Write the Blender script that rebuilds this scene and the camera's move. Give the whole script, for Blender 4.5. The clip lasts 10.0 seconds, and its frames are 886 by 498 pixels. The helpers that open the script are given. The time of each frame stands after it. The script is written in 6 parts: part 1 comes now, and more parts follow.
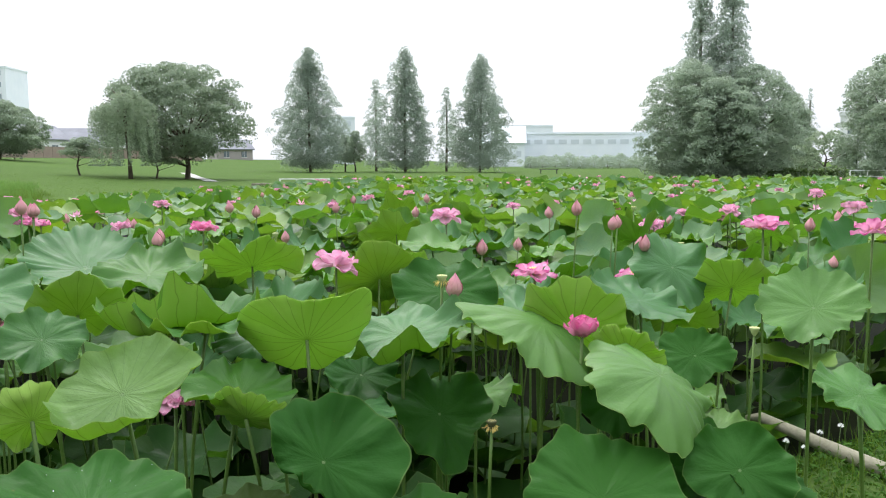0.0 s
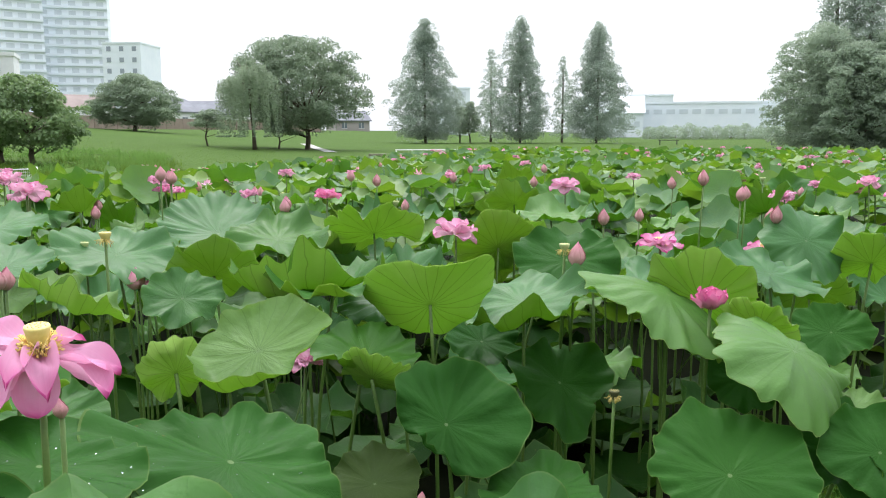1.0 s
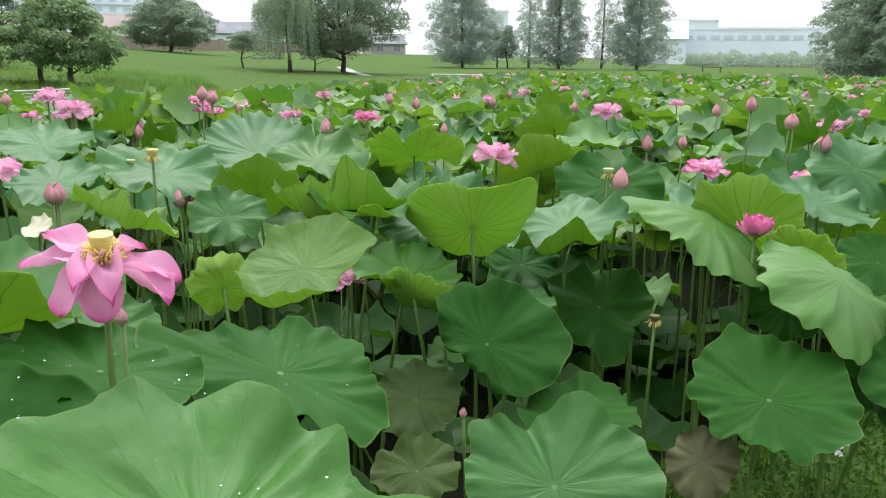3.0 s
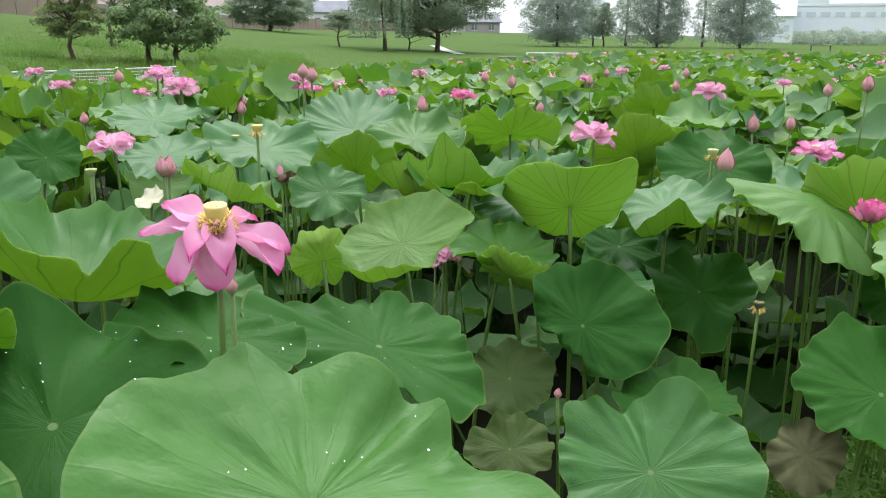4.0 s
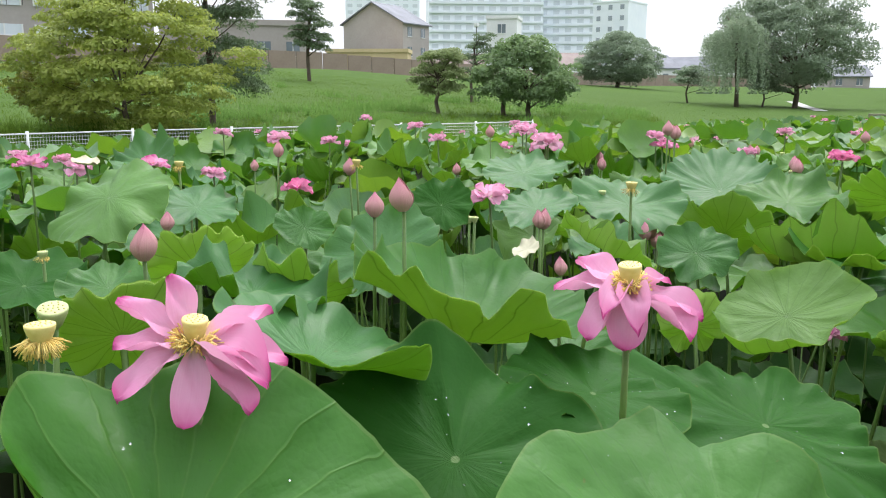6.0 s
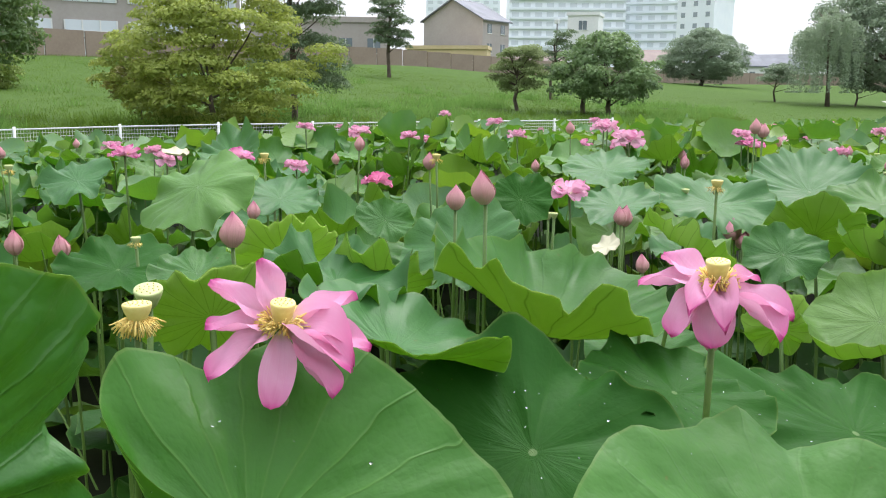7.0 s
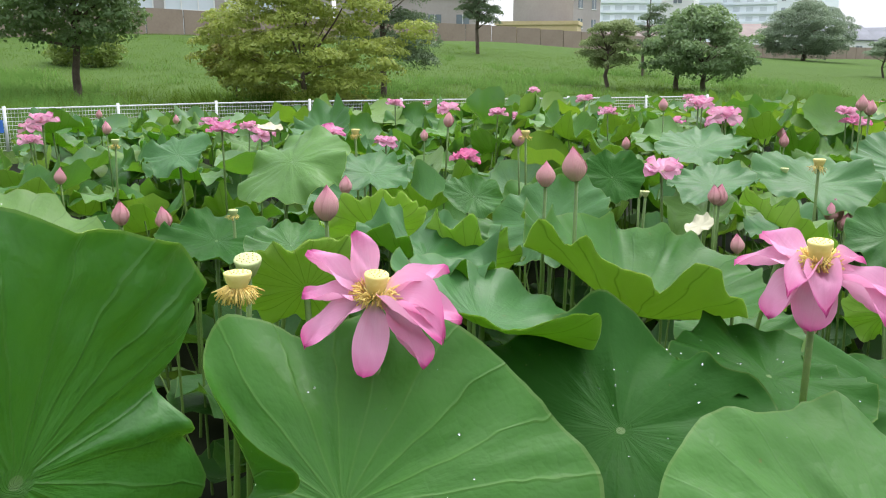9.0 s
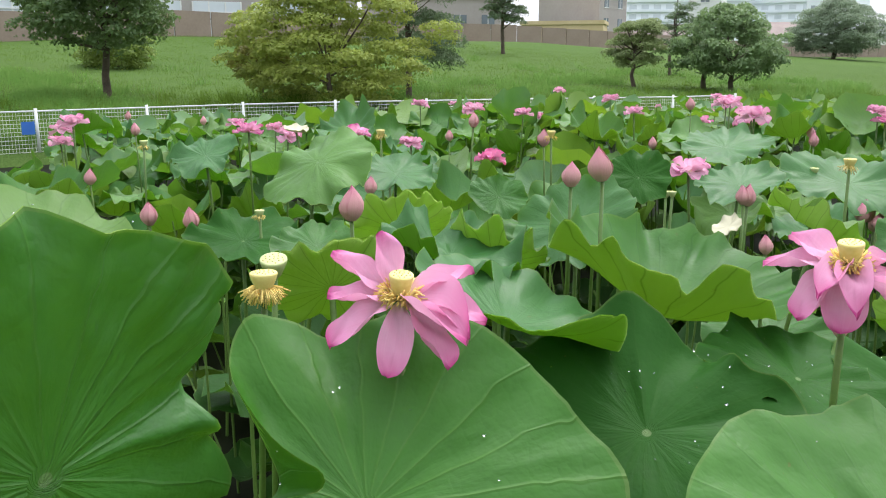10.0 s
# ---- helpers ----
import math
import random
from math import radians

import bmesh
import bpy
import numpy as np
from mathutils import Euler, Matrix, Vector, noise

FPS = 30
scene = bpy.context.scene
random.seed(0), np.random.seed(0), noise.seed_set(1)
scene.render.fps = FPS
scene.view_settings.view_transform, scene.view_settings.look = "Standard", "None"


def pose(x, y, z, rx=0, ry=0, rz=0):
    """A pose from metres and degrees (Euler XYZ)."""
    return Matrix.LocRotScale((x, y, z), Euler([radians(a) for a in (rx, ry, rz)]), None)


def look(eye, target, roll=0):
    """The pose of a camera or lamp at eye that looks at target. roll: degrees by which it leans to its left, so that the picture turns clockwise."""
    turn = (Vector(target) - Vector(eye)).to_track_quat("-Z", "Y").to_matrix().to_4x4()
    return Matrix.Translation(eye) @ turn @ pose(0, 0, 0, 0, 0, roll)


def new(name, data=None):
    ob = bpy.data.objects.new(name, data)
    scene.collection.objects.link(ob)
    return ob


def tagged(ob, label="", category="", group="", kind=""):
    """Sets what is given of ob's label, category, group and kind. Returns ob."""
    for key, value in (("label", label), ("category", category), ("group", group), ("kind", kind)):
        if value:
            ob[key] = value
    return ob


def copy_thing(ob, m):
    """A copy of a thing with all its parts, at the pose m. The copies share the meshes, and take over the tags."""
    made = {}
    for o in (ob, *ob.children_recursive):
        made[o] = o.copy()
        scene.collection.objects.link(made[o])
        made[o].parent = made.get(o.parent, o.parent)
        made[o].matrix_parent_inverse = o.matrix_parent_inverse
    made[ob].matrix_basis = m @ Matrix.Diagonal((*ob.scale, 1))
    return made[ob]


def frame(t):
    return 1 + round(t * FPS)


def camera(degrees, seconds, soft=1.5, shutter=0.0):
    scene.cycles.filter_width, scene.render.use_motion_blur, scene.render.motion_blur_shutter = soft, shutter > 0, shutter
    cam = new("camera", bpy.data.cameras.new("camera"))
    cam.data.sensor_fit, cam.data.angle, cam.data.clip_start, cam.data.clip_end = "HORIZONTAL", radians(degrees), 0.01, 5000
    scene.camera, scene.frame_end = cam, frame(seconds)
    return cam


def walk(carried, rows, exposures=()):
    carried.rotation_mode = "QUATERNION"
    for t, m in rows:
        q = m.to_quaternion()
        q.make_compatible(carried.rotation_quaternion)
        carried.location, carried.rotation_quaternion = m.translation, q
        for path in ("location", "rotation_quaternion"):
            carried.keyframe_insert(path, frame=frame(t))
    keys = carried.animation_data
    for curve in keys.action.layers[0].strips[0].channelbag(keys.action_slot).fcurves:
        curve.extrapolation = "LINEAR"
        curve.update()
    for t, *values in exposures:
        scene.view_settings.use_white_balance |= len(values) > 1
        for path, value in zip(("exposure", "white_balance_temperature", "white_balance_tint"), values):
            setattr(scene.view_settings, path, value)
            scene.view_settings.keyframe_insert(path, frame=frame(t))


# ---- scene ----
cam = camera(56.1, 10.0, soft=1.07)
PATH = [
    (0, (0.285, 0.123, 1.507), (0.25, 2.112, 1.297), -0.0),
    (0.5, (0.265, 0.088, 1.504), (0.049, 2.062, 1.263), -0.2),
    (1, (0.252, 0.115, 1.494), (-0.052, 2.072, 1.216), -0.1),
    (1.5, (0.247, 0.117, 1.49), (-0.077, 2.064, 1.169), 0.1),
    (2, (0.239, 0.122, 1.484), (-0.104, 2.059, 1.12), 0.3),
    (3.3, (0.222, 0.099, 1.474), (-0.186, 1.999, 1.001), 0.7),
    (3.5, (0.22, 0.114, 1.467), (-0.228, 2.002, 0.983), 0.6),
    (4, (0.202, 0.099, 1.474), (-0.379, 1.946, 0.974), 0.4),
    (4.5, (0.176, 0.085, 1.479), (-0.594, 1.867, 0.997), 0.1),
    (5, (0.138, 0.074, 1.487), (-0.815, 1.779, 1.056), 0.1),
    (5.5, (0.102, 0.061, 1.484), (-1.019, 1.671, 1.097), 0.2),
    (6, (0.09, 0.05, 1.483), (-1.184, 1.544, 1.105), 0.1),
    (6.2, (0.086, 0.051, 1.475), (-1.231, 1.51, 1.1), 0.1),
    (7.5, (0.084, 0.029, 1.474), (-1.353, 1.36, 1.069), 0.6),
    (8, (0.083, 0.028, 1.472), (-1.393, 1.309, 1.049), 0.5),
    (8.5, (0.083, 0.026, 1.472), (-1.425, 1.265, 1.034), 0.3),
    (9, (0.085, 0.025, 1.472), (-1.446, 1.235, 1.032), 0.2),
    (9.5, (0.085, 0.025, 1.471), (-1.464, 1.211, 1.032), -0.0),
    (10, (0.084, 0.026, 1.472), (-1.483, 1.188, 1.033), -0.1),
]
walk(cam, [(t, look(eye, target, roll)) for t, eye, target, roll in PATH])

# ---- world and light ----
world = bpy.data.worlds.new("overcast_sky")
scene.world = world
world.use_nodes = True
wn = world.node_tree.nodes
wl = world.node_tree.links
sky = wn.new("ShaderNodeTexSky")
sky.sky_type = "NISHITA"
sky.sun_disc = False
sky.sun_elevation, sky.sun_rotation = radians(55), radians(-20)
sky.air_density, sky.dust_density, sky.ozone_density = 1.0, 6.0, 1.0
# cloud cover: three times as bright overhead as at the horizon
way = wn.new("ShaderNodeTexCoord")
split = wn.new("ShaderNodeSeparateXYZ")
wl.new(way.outputs["Generated"], split.inputs[0])
cover = wn.new("ShaderNodeMapRange")
for sock, v in zip(cover.inputs, (None, 0.0, 1.0, 8.6, 24.0)):
    if v is not None:
        sock.default_value = v
wl.new(split.outputs[2], cover.inputs[0])
tint = wn.new("ShaderNodeMix")
tint.data_type, tint.blend_type = "RGBA", "MULTIPLY"
tint.inputs[0].default_value = 1.0
tint.inputs[7].default_value = (0.97, 1.0, 1.10, 1)
# and brighter on the side of the hidden sun
toward = wn.new("ShaderNodeVectorMath")
toward.operation = "DOT_PRODUCT"
toward.inputs[1].default_value = Vector((-8, 22, 34)).normalized()
wl.new(way.outputs["Generated"], toward.inputs[0])
side = wn.new("ShaderNodeMath")
side.operation = "MULTIPLY_ADD"
side.inputs[1].default_value, side.inputs[2].default_value = 0.58, 0.62
wl.new(toward.outputs["Value"], side.inputs[0])
bright = wn.new("ShaderNodeMath")
bright.operation = "MULTIPLY"
wl.new(cover.outputs[0], bright.inputs[0])
wl.new(side.outputs[0], bright.inputs[1])
wl.new(bright.outputs[0], tint.inputs[6])
cloud = wn.new("ShaderNodeMix")
cloud.data_type = "RGBA"
cloud.inputs[0].default_value = 0.88
wl.new(sky.outputs[0], cloud.inputs[6])
wl.new(tint.outputs[2], cloud.inputs[7])
wl.new(cloud.outputs[2], wn["Background"].inputs[0])
wn["Background"].inputs[1].default_value = 0.10

sun_data = bpy.data.lights.new("sun", "SUN")
sun_data.energy, sun_data.angle, sun_data.color = 1.5, radians(35), (1.0, 0.97, 0.92)
sun = new("sun", sun_data)
sun.matrix_world = look((-8, 22, 34), (0, 0, 0))
scene.view_settings.exposure = 0.50


# ---- materials ----
def material(name, rough=0.6, spec=0.4):
    m = bpy.data.materials.new(name)
    m.use_nodes = True
    b = m.node_tree.nodes["Principled BSDF"]
    b.inputs["Roughness"].default_value = rough
    b.inputs["Specular IOR Level"].default_value = spec
    return m, m.node_tree.nodes, m.node_tree.links, b


def ramp(n, l, fac, *stops):
    r = n.new("ShaderNodeValToRGB")
    els = r.color_ramp.elements
    while len(els) < len(stops):
        els.new(0.5)
    for e, (p, c) in zip(els, stops):
        e.position, e.color = p, (*c, 1)
    l.new(fac, r.inputs[0])
    return r.outputs[0]


def noise_tex(n, l, scale, detail=4.0, coord="Object", rough=0.55):
    c = n.new("ShaderNodeTexCoord")
    t = n.new("ShaderNodeTexNoise")
    t.inputs["Scale"].default_value, t.inputs["Detail"].default_value, t.inputs["Roughness"].default_value = scale, detail, rough
    l.new(c.outputs[coord], t.inputs["Vector"])
    return t.outputs["Fac"]


def mix(n, l, fac, a, b, kind="MIX"):
    m = n.new("ShaderNodeMix")
    m.data_type, m.blend_type = "RGBA", kind
    for sock, v in ((m.inputs[0], fac), (m.inputs[6], a), (m.inputs[7], b)):
        if isinstance(v, bpy.types.NodeSocket):
            l.new(v, sock)
        elif isinstance(v, tuple):
            sock.default_value = (*v, 1)
        else:
            sock.default_value = v
    return m.outputs[2]


def bump(n, l, b, height, strength, dist=0.01):
    k = n.new("ShaderNodeBump")
    k.inputs["Strength"].default_value, k.inputs["Distance"].default_value = strength, dist
    l.new(height, k.inputs["Height"])
    l.new(k.outputs[0], b.inputs["Normal"])
    return k.outputs[0]


def maths(n, l, op, a, b=0.0, c=0.0):
    m = n.new("ShaderNodeMath")
    m.operation = op
    for sock, v in zip(m.inputs, (a, b, c)):
        if isinstance(v, bpy.types.NodeSocket):
            l.new(v, sock)
        else:
            sock.default_value = v
    return m.outputs[0]


def two_scale(name, dark, light, big, small, rough=0.7, spec=0.3, relief=0.3, dist=0.01, coord="Object"):
    """A plain surface that varies at two scales."""
    m, n, l, b = material(name, rough, spec)
    f1, f2 = noise_tex(n, l, big, 3, coord), noise_tex(n, l, small, 6, coord)
    c1 = ramp(n, l, f1, (0.3, dark), (0.7, light))
    c2 = mix(n, l, 0.35, c1, ramp(n, l, f2, (0.3, dark), (0.75, light)))
    l.new(c2, b.inputs["Base Color"])
    bump(n, l, b, f2, relief, dist)
    return m


def leafy(name, dark, light, through_colour, share=0.3, rough=0.5, spec=0.3, island=True):
    """Foliage: reflects green, lets a yellower green through."""
    m, n, l, b = material(name, rough, spec)
    if island:
        g = n.new("ShaderNodeNewGeometry")
        rnd = g.outputs["Random Per Island"]
    else:
        rnd = n.new("ShaderNodeObjectInfo").outputs["Random"]
    col = ramp(n, l, rnd, (0.0, dark), (1.0, light))
    l.new(mix(n, l, 0.4, col, ramp(n, l, noise_tex(n, l, 0.7, 3), (0.3, dark), (0.7, light))), b.inputs["Base Color"])
    t = n.new("ShaderNodeBsdfTranslucent")
    t.inputs[0].default_value = (*through_colour, 1)
    x = n.new("ShaderNodeMixShader")
    x.inputs[0].default_value = share
    l.new(b.outputs[0], x.inputs[1])
    l.new(t.outputs[0], x.inputs[2])
    l.new(x.outputs[0], n["Material Output"].inputs[0])
    return m


def lotus_blade_material(name, tones, under, island, share, gloss=0.34, veins=1.0, shade=0.4, quilt=1.25):
    """Waxy lotus leaf: soft bloom, radiating pleats with pale veins, a net of fine veins, yellow-green light through it."""
    m, n, l, b = material(name, 0.42, gloss)
    b.inputs["Sheen Weight"].default_value, b.inputs["Sheen Roughness"].default_value = 0.012, 0.5
    b.inputs["Sheen Tint"].default_value = (0.80, 1.0, 0.82, 1)
    rnd = n.new("ShaderNodeNewGeometry").outputs["Random Per Island"] if island else n.new("ShaderNodeObjectInfo").outputs["Random"]
    tones = tuple((p, tuple(0.8 * q / (1 - share) for q in c)) for p, c in tones)
    base = ramp(n, l, rnd, *tones)
    uv = n.new("ShaderNodeUVMap")
    sep = n.new("ShaderNodeSeparateXYZ")
    l.new(uv.outputs[0], sep.inputs[0])
    ang, rad = sep.outputs[0], sep.outputs[1]
    # 21 main veins, soft lines that widen a little to the rim and fork there
    wob = maths(n, l, "MULTIPLY", maths(n, l, "SUBTRACT", noise_tex(n, l, 9.0, 2), 0.5), 0.035)
    turn = maths(n, l, "ADD", ang, maths(n, l, "MULTIPLY", wob, rad))
    wave = maths(n, l, "ABSOLUTE", maths(n, l, "SINE", maths(n, l, "MULTIPLY", turn, math.pi * 21)))
    wide = maths(n, l, "MULTIPLY", wave, maths(n, l, "ADD", rad, 0.03))
    vein = maths(n, l, "SUBTRACT", 1.0, maths(n, l, "SMOOTH_MIN", maths(n, l, "MULTIPLY", wide, 9.0), 1.0, 0.35))
    vein = maths(n, l, "MAXIMUM", vein, 0.0)
    heart = maths(n, l, "LESS_THAN", rad, 0.03)
    big = noise_tex(n, l, 4.0, 3)
    mid = noise_tex(n, l, 16.0, 4)
    fine = noise_tex(n, l, 90.0, 4)
    vor = n.new("ShaderNodeTexVoronoi")
    vor.feature = "DISTANCE_TO_EDGE"
    vor.inputs["Scale"].default_value = 42.0
    l.new(n.new("ShaderNodeTexCoord").outputs["Object"], vor.inputs["Vector"])
    net = maths(n, l, "SMOOTH_MIN", maths(n, l, "MULTIPLY", vor.outputs["Distance"], 5.0), 1.0, 0.3)
    dark = tuple(0.55 * q for q in tones[0][1])
    c = mix(n, l, ramp(n, l, big, (0.35, (0, 0, 0)), (0.75, (0.65, 0.65, 0.65))), base, dark)
    c = mix(n, l, maths(n, l, "MULTIPLY", mid, 0.36), c, tuple(1.9 * q for q in tones[-1][1]))
    c = mix(n, l, maths(n, l, "MULTIPLY", fine, 0.10), c, (0.10, 0.18, 0.06))
    c = mix(n, l, maths(n, l, "MULTIPLY", vein, 0.17 * veins), c, (0.14, 0.29, 0.06))
    c = mix(n, l, maths(n, l, "MULTIPLY", heart, 0.55), c, (0.24, 0.34, 0.15))
    # dry, yellowed bits of margin and a few brown specks
    rim = maths(n, l, "MULTIPLY", maths(n, l, "GREATER_THAN", rad, 0.988), noise_tex(n, l, 7.0, 3))
    c = mix(n, l, maths(n, l, "MULTIPLY", rim, 0.6), c, (0.20, 0.26, 0.08))
    speck = maths(n, l, "GREATER_THAN", noise_tex(n, l, 38.0, 2), 0.755)
    c = mix(n, l, maths(n, l, "MULTIPLY", speck, 0.6), c, (0.16, 0.13, 0.04))
    l.new(c, b.inputs["Base Color"])
    h = maths(n, l, "ADD", maths(n, l, "MULTIPLY", vein, 0.22 * veins), maths(n, l, "ADD", maths(n, l, "MULTIPLY", net, 0.07), maths(n, l, "MULTIPLY", mid, 0.9)))
    fold = n.new("ShaderNodeMapping")
    fold.inputs["Scale"].default_value = (46, 5, 1)
    l.new(uv.outputs[0], fold.inputs[0])
    crinkle = n.new("ShaderNodeTexNoise")
    crinkle.inputs["Scale"].default_value, crinkle.inputs["Detail"].default_value = 1.0, 3.0
    l.new(fold.outputs[0], crinkle.inputs["Vector"])
    h = maths(n, l, "ADD", h, maths(n, l, "MULTIPLY", crinkle.outputs["Fac"], 1.1))
    nor = bump(n, l, b, h, 0.26 * quilt, 0.006)
    l.new(ramp(n, l, mid, (0.3, (0.34, 0.34, 0.34)), (0.7, (0.55, 0.55, 0.55))), b.inputs["Roughness"])
    t = n.new("ShaderNodeBsdfTranslucent")
    l.new(mix(n, l, maths(n, l, "MULTIPLY", vein, shade), mix(n, l, maths(n, l, "MULTIPLY", big, 0.5), ramp(n, l, rnd, *under), tuple(0.55 * q for q in under[0][1])), (0.05, 0.12, 0.01)), t.inputs[0])
    l.new(nor, t.inputs["Normal"])
    x = n.new("ShaderNodeMixShader")
    x.inputs[0].default_value = share
    l.new(b.outputs[0], x.inputs[1])
    l.new(t.outputs[0], x.inputs[2])
    l.new(x.outputs[0], n["Material Output"].inputs[0])
    return m


TONES = ((0.0, (0.018, 0.088, 0.022)), (0.5, (0.026, 0.110, 0.018)), (1.0, (0.048, 0.137, 0.014)))
UNDER = ((0.0, (0.10, 0.26, 0.012)), (1.0, (0.20, 0.37, 0.02)))
M_BLADE = lotus_blade_material("lotus_blade", TONES, UNDER, False, 0.4)
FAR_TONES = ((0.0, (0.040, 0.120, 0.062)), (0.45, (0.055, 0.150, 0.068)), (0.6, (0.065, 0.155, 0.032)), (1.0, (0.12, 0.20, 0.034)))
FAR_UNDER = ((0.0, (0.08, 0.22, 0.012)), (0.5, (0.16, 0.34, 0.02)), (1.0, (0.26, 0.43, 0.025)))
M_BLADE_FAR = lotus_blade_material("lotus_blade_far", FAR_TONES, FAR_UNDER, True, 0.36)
YOUNG = ((0.0, (0.070, 0.152, 0.042)), (1.0, (0.105, 0.182, 0.048)))
# deep green blades; on the low leaves this colour also holds their shade
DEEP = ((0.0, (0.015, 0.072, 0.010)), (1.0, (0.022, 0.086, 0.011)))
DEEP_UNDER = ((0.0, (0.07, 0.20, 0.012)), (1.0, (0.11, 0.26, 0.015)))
M_BLADE_DEEP = lotus_blade_material("deep_shaded_lotus_blade", DEEP, DEEP_UNDER, False, 0.28, 0.06, 0.35)
MID = ((0.0, (0.027, 0.118, 0.010)), (1.0, (0.038, 0.136, 0.012)))
M_BLADE_MID = lotus_blade_material("mature_lotus_blade", MID, UNDER, False, 0.34, 0.28, 2.0, 0.0, 1.7)
M_BLADE_WET = lotus_blade_material("glossy_lotus_blade", ((0.0, (0.028, 0.132, 0.016)), (1.0, (0.038, 0.152, 0.020))), UNDER, False, 0.3, 0.55, 1.3, 0.0, 2.6)
PALE = ((0.0, (0.040, 0.130, 0.020)), (1.0, (0.052, 0.150, 0.025)))
M_BLADE_PALE = lotus_blade_material("pale_lotus_blade", PALE, UNDER, False, 0.4, 0.30, 0.6, 0.4, 1.9)
THIN_UNDER = ((0.0, (0.22, 0.36, 0.045)), (1.0, (0.28, 0.42, 0.055)))
M_BLADE_THIN = lotus_blade_material("thin_lotus_blade", TONES, THIN_UNDER, False, 0.5)
YOUNG_UNDER = ((0.0, (0.20, 0.34, 0.05)), (1.0, (0.29, 0.42, 0.07)))
TEAL = ((0.0, (0.028, 0.114, 0.027)), (1.0, (0.048, 0.142, 0.038)))
M_BLADE_TEAL = lotus_blade_material("bloomed_lotus_blade", TEAL, UNDER, False, 0.4, 0.36, 0.6, 0.1)
# pale waxy green with the sky's sheen painted into it
MINT = ((0.0, (0.062, 0.157, 0.029)), (1.0, (0.084, 0.187, 0.038)))
M_BLADE_MINT = lotus_blade_material("mint_sheen_lotus_blade", MINT, UNDER, False, 0.4, 0.34, 0.6, 0.1)
M_BLADE_YOUNG = lotus_blade_material("young_lotus_blade", YOUNG, YOUNG_UNDER, False, 0.55, 0.3, 0.6)
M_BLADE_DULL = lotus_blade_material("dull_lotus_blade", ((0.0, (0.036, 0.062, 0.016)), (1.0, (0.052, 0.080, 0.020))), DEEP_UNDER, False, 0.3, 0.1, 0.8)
# very dark greens: shade below the canopy put into the low leaves
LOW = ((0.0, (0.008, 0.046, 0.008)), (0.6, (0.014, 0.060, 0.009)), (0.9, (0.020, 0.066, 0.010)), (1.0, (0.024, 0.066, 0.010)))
M_BLADE_LOW = lotus_blade_material("low_shade_lotus_blade", LOW, DEEP_UNDER, True, 0.25, 0.1, 0.4)
M_UNDER = lotus_blade_material("leaf_underside", ((0.0, (0.110, 0.195, 0.040)), (1.0, (0.145, 0.230, 0.045))), ((0.0, (0.46, 0.68, 0.20)), (1.0, (0.56, 0.76, 0.22))), False, 0.58, 0.1, 0.8, 0.5)
M_UNDER_YOUNG = lotus_blade_material("young_leaf_underside", ((0.0, (0.165, 0.265, 0.055)), (1.0, (0.205, 0.295, 0.065))), ((0.0, (0.54, 0.80, 0.22)), (1.0, (0.64, 0.87, 0.26))), False, 0.62, 0.1, 1.0, 0.6)
M_UNDER_DEEP = lotus_blade_material("deep_leaf_underside", ((0.0, (0.04, 0.11, 0.018)), (1.0, (0.06, 0.14, 0.02))), ((0.0, (0.26, 0.48, 0.03)), (1.0, (0.34, 0.55, 0.035))), False, 0.5, 0.1)
M_STALK = two_scale("lotus_stalk", (0.055, 0.12, 0.018), (0.12, 0.20, 0.04), 6, 90, 0.5, 0.4, 0.6, 0.002)
M_DEW, dn, dl, db = material("dew", 0.03, 0.5)
db.inputs["Transmission Weight"].default_value, db.inputs["IOR"].default_value = 1.0, 1.33
dl.new(ramp(dn, dl, noise_tex(dn, dl, 3.0), (0.3, (0.93, 0.97, 0.97)), (0.7, (1, 1, 1))), db.inputs["Base Color"])


def petal_material(name, base, tip, share=0.35, lines=0.26):
    m, n, l, b = material(name, 0.5, 0.3)
    uv = n.new("ShaderNodeUVMap")
    sep = n.new("ShaderNodeSeparateXYZ")
    l.new(uv.outputs[0], sep.inputs[0])
    streak = n.new("ShaderNodeTexNoise")
    mp = n.new("ShaderNodeMapping")
    mp.inputs["Scale"].default_value = (26, 1.2, 1)
    l.new(uv.outputs[0], mp.inputs[0])
    l.new(mp.outputs[0], streak.inputs["Vector"])
    streak.inputs["Scale"].default_value = 1.0
    c = ramp(n, l, sep.outputs[1], (0.0, (0.78, 0.66, 0.42)), (0.16, base), (0.66, tuple(0.76 * p + 0.24 * q for p, q in zip(base, tip))), (0.9, tuple(0.42 * p + 0.58 * q for p, q in zip(base, tip))), (1.0, tip))
    c = mix(n, l, maths(n, l, "MULTIPLY", streak.outputs["Fac"], lines), c, tip)
    l.new(c, b.inputs["Base Color"])
    bump(n, l, b, streak.outputs["Fac"], lines, 0.002)
    t = n.new("ShaderNodeBsdfTranslucent")
    l.new(c, t.inputs[0])
    x = n.new("ShaderNodeMixShader")
    x.inputs[0].default_value = share
    l.new(b.outputs[0], x.inputs[1])
    l.new(t.outputs[0], x.inputs[2])
    l.new(x.outputs[0], n["Material Output"].inputs[0])
    return m


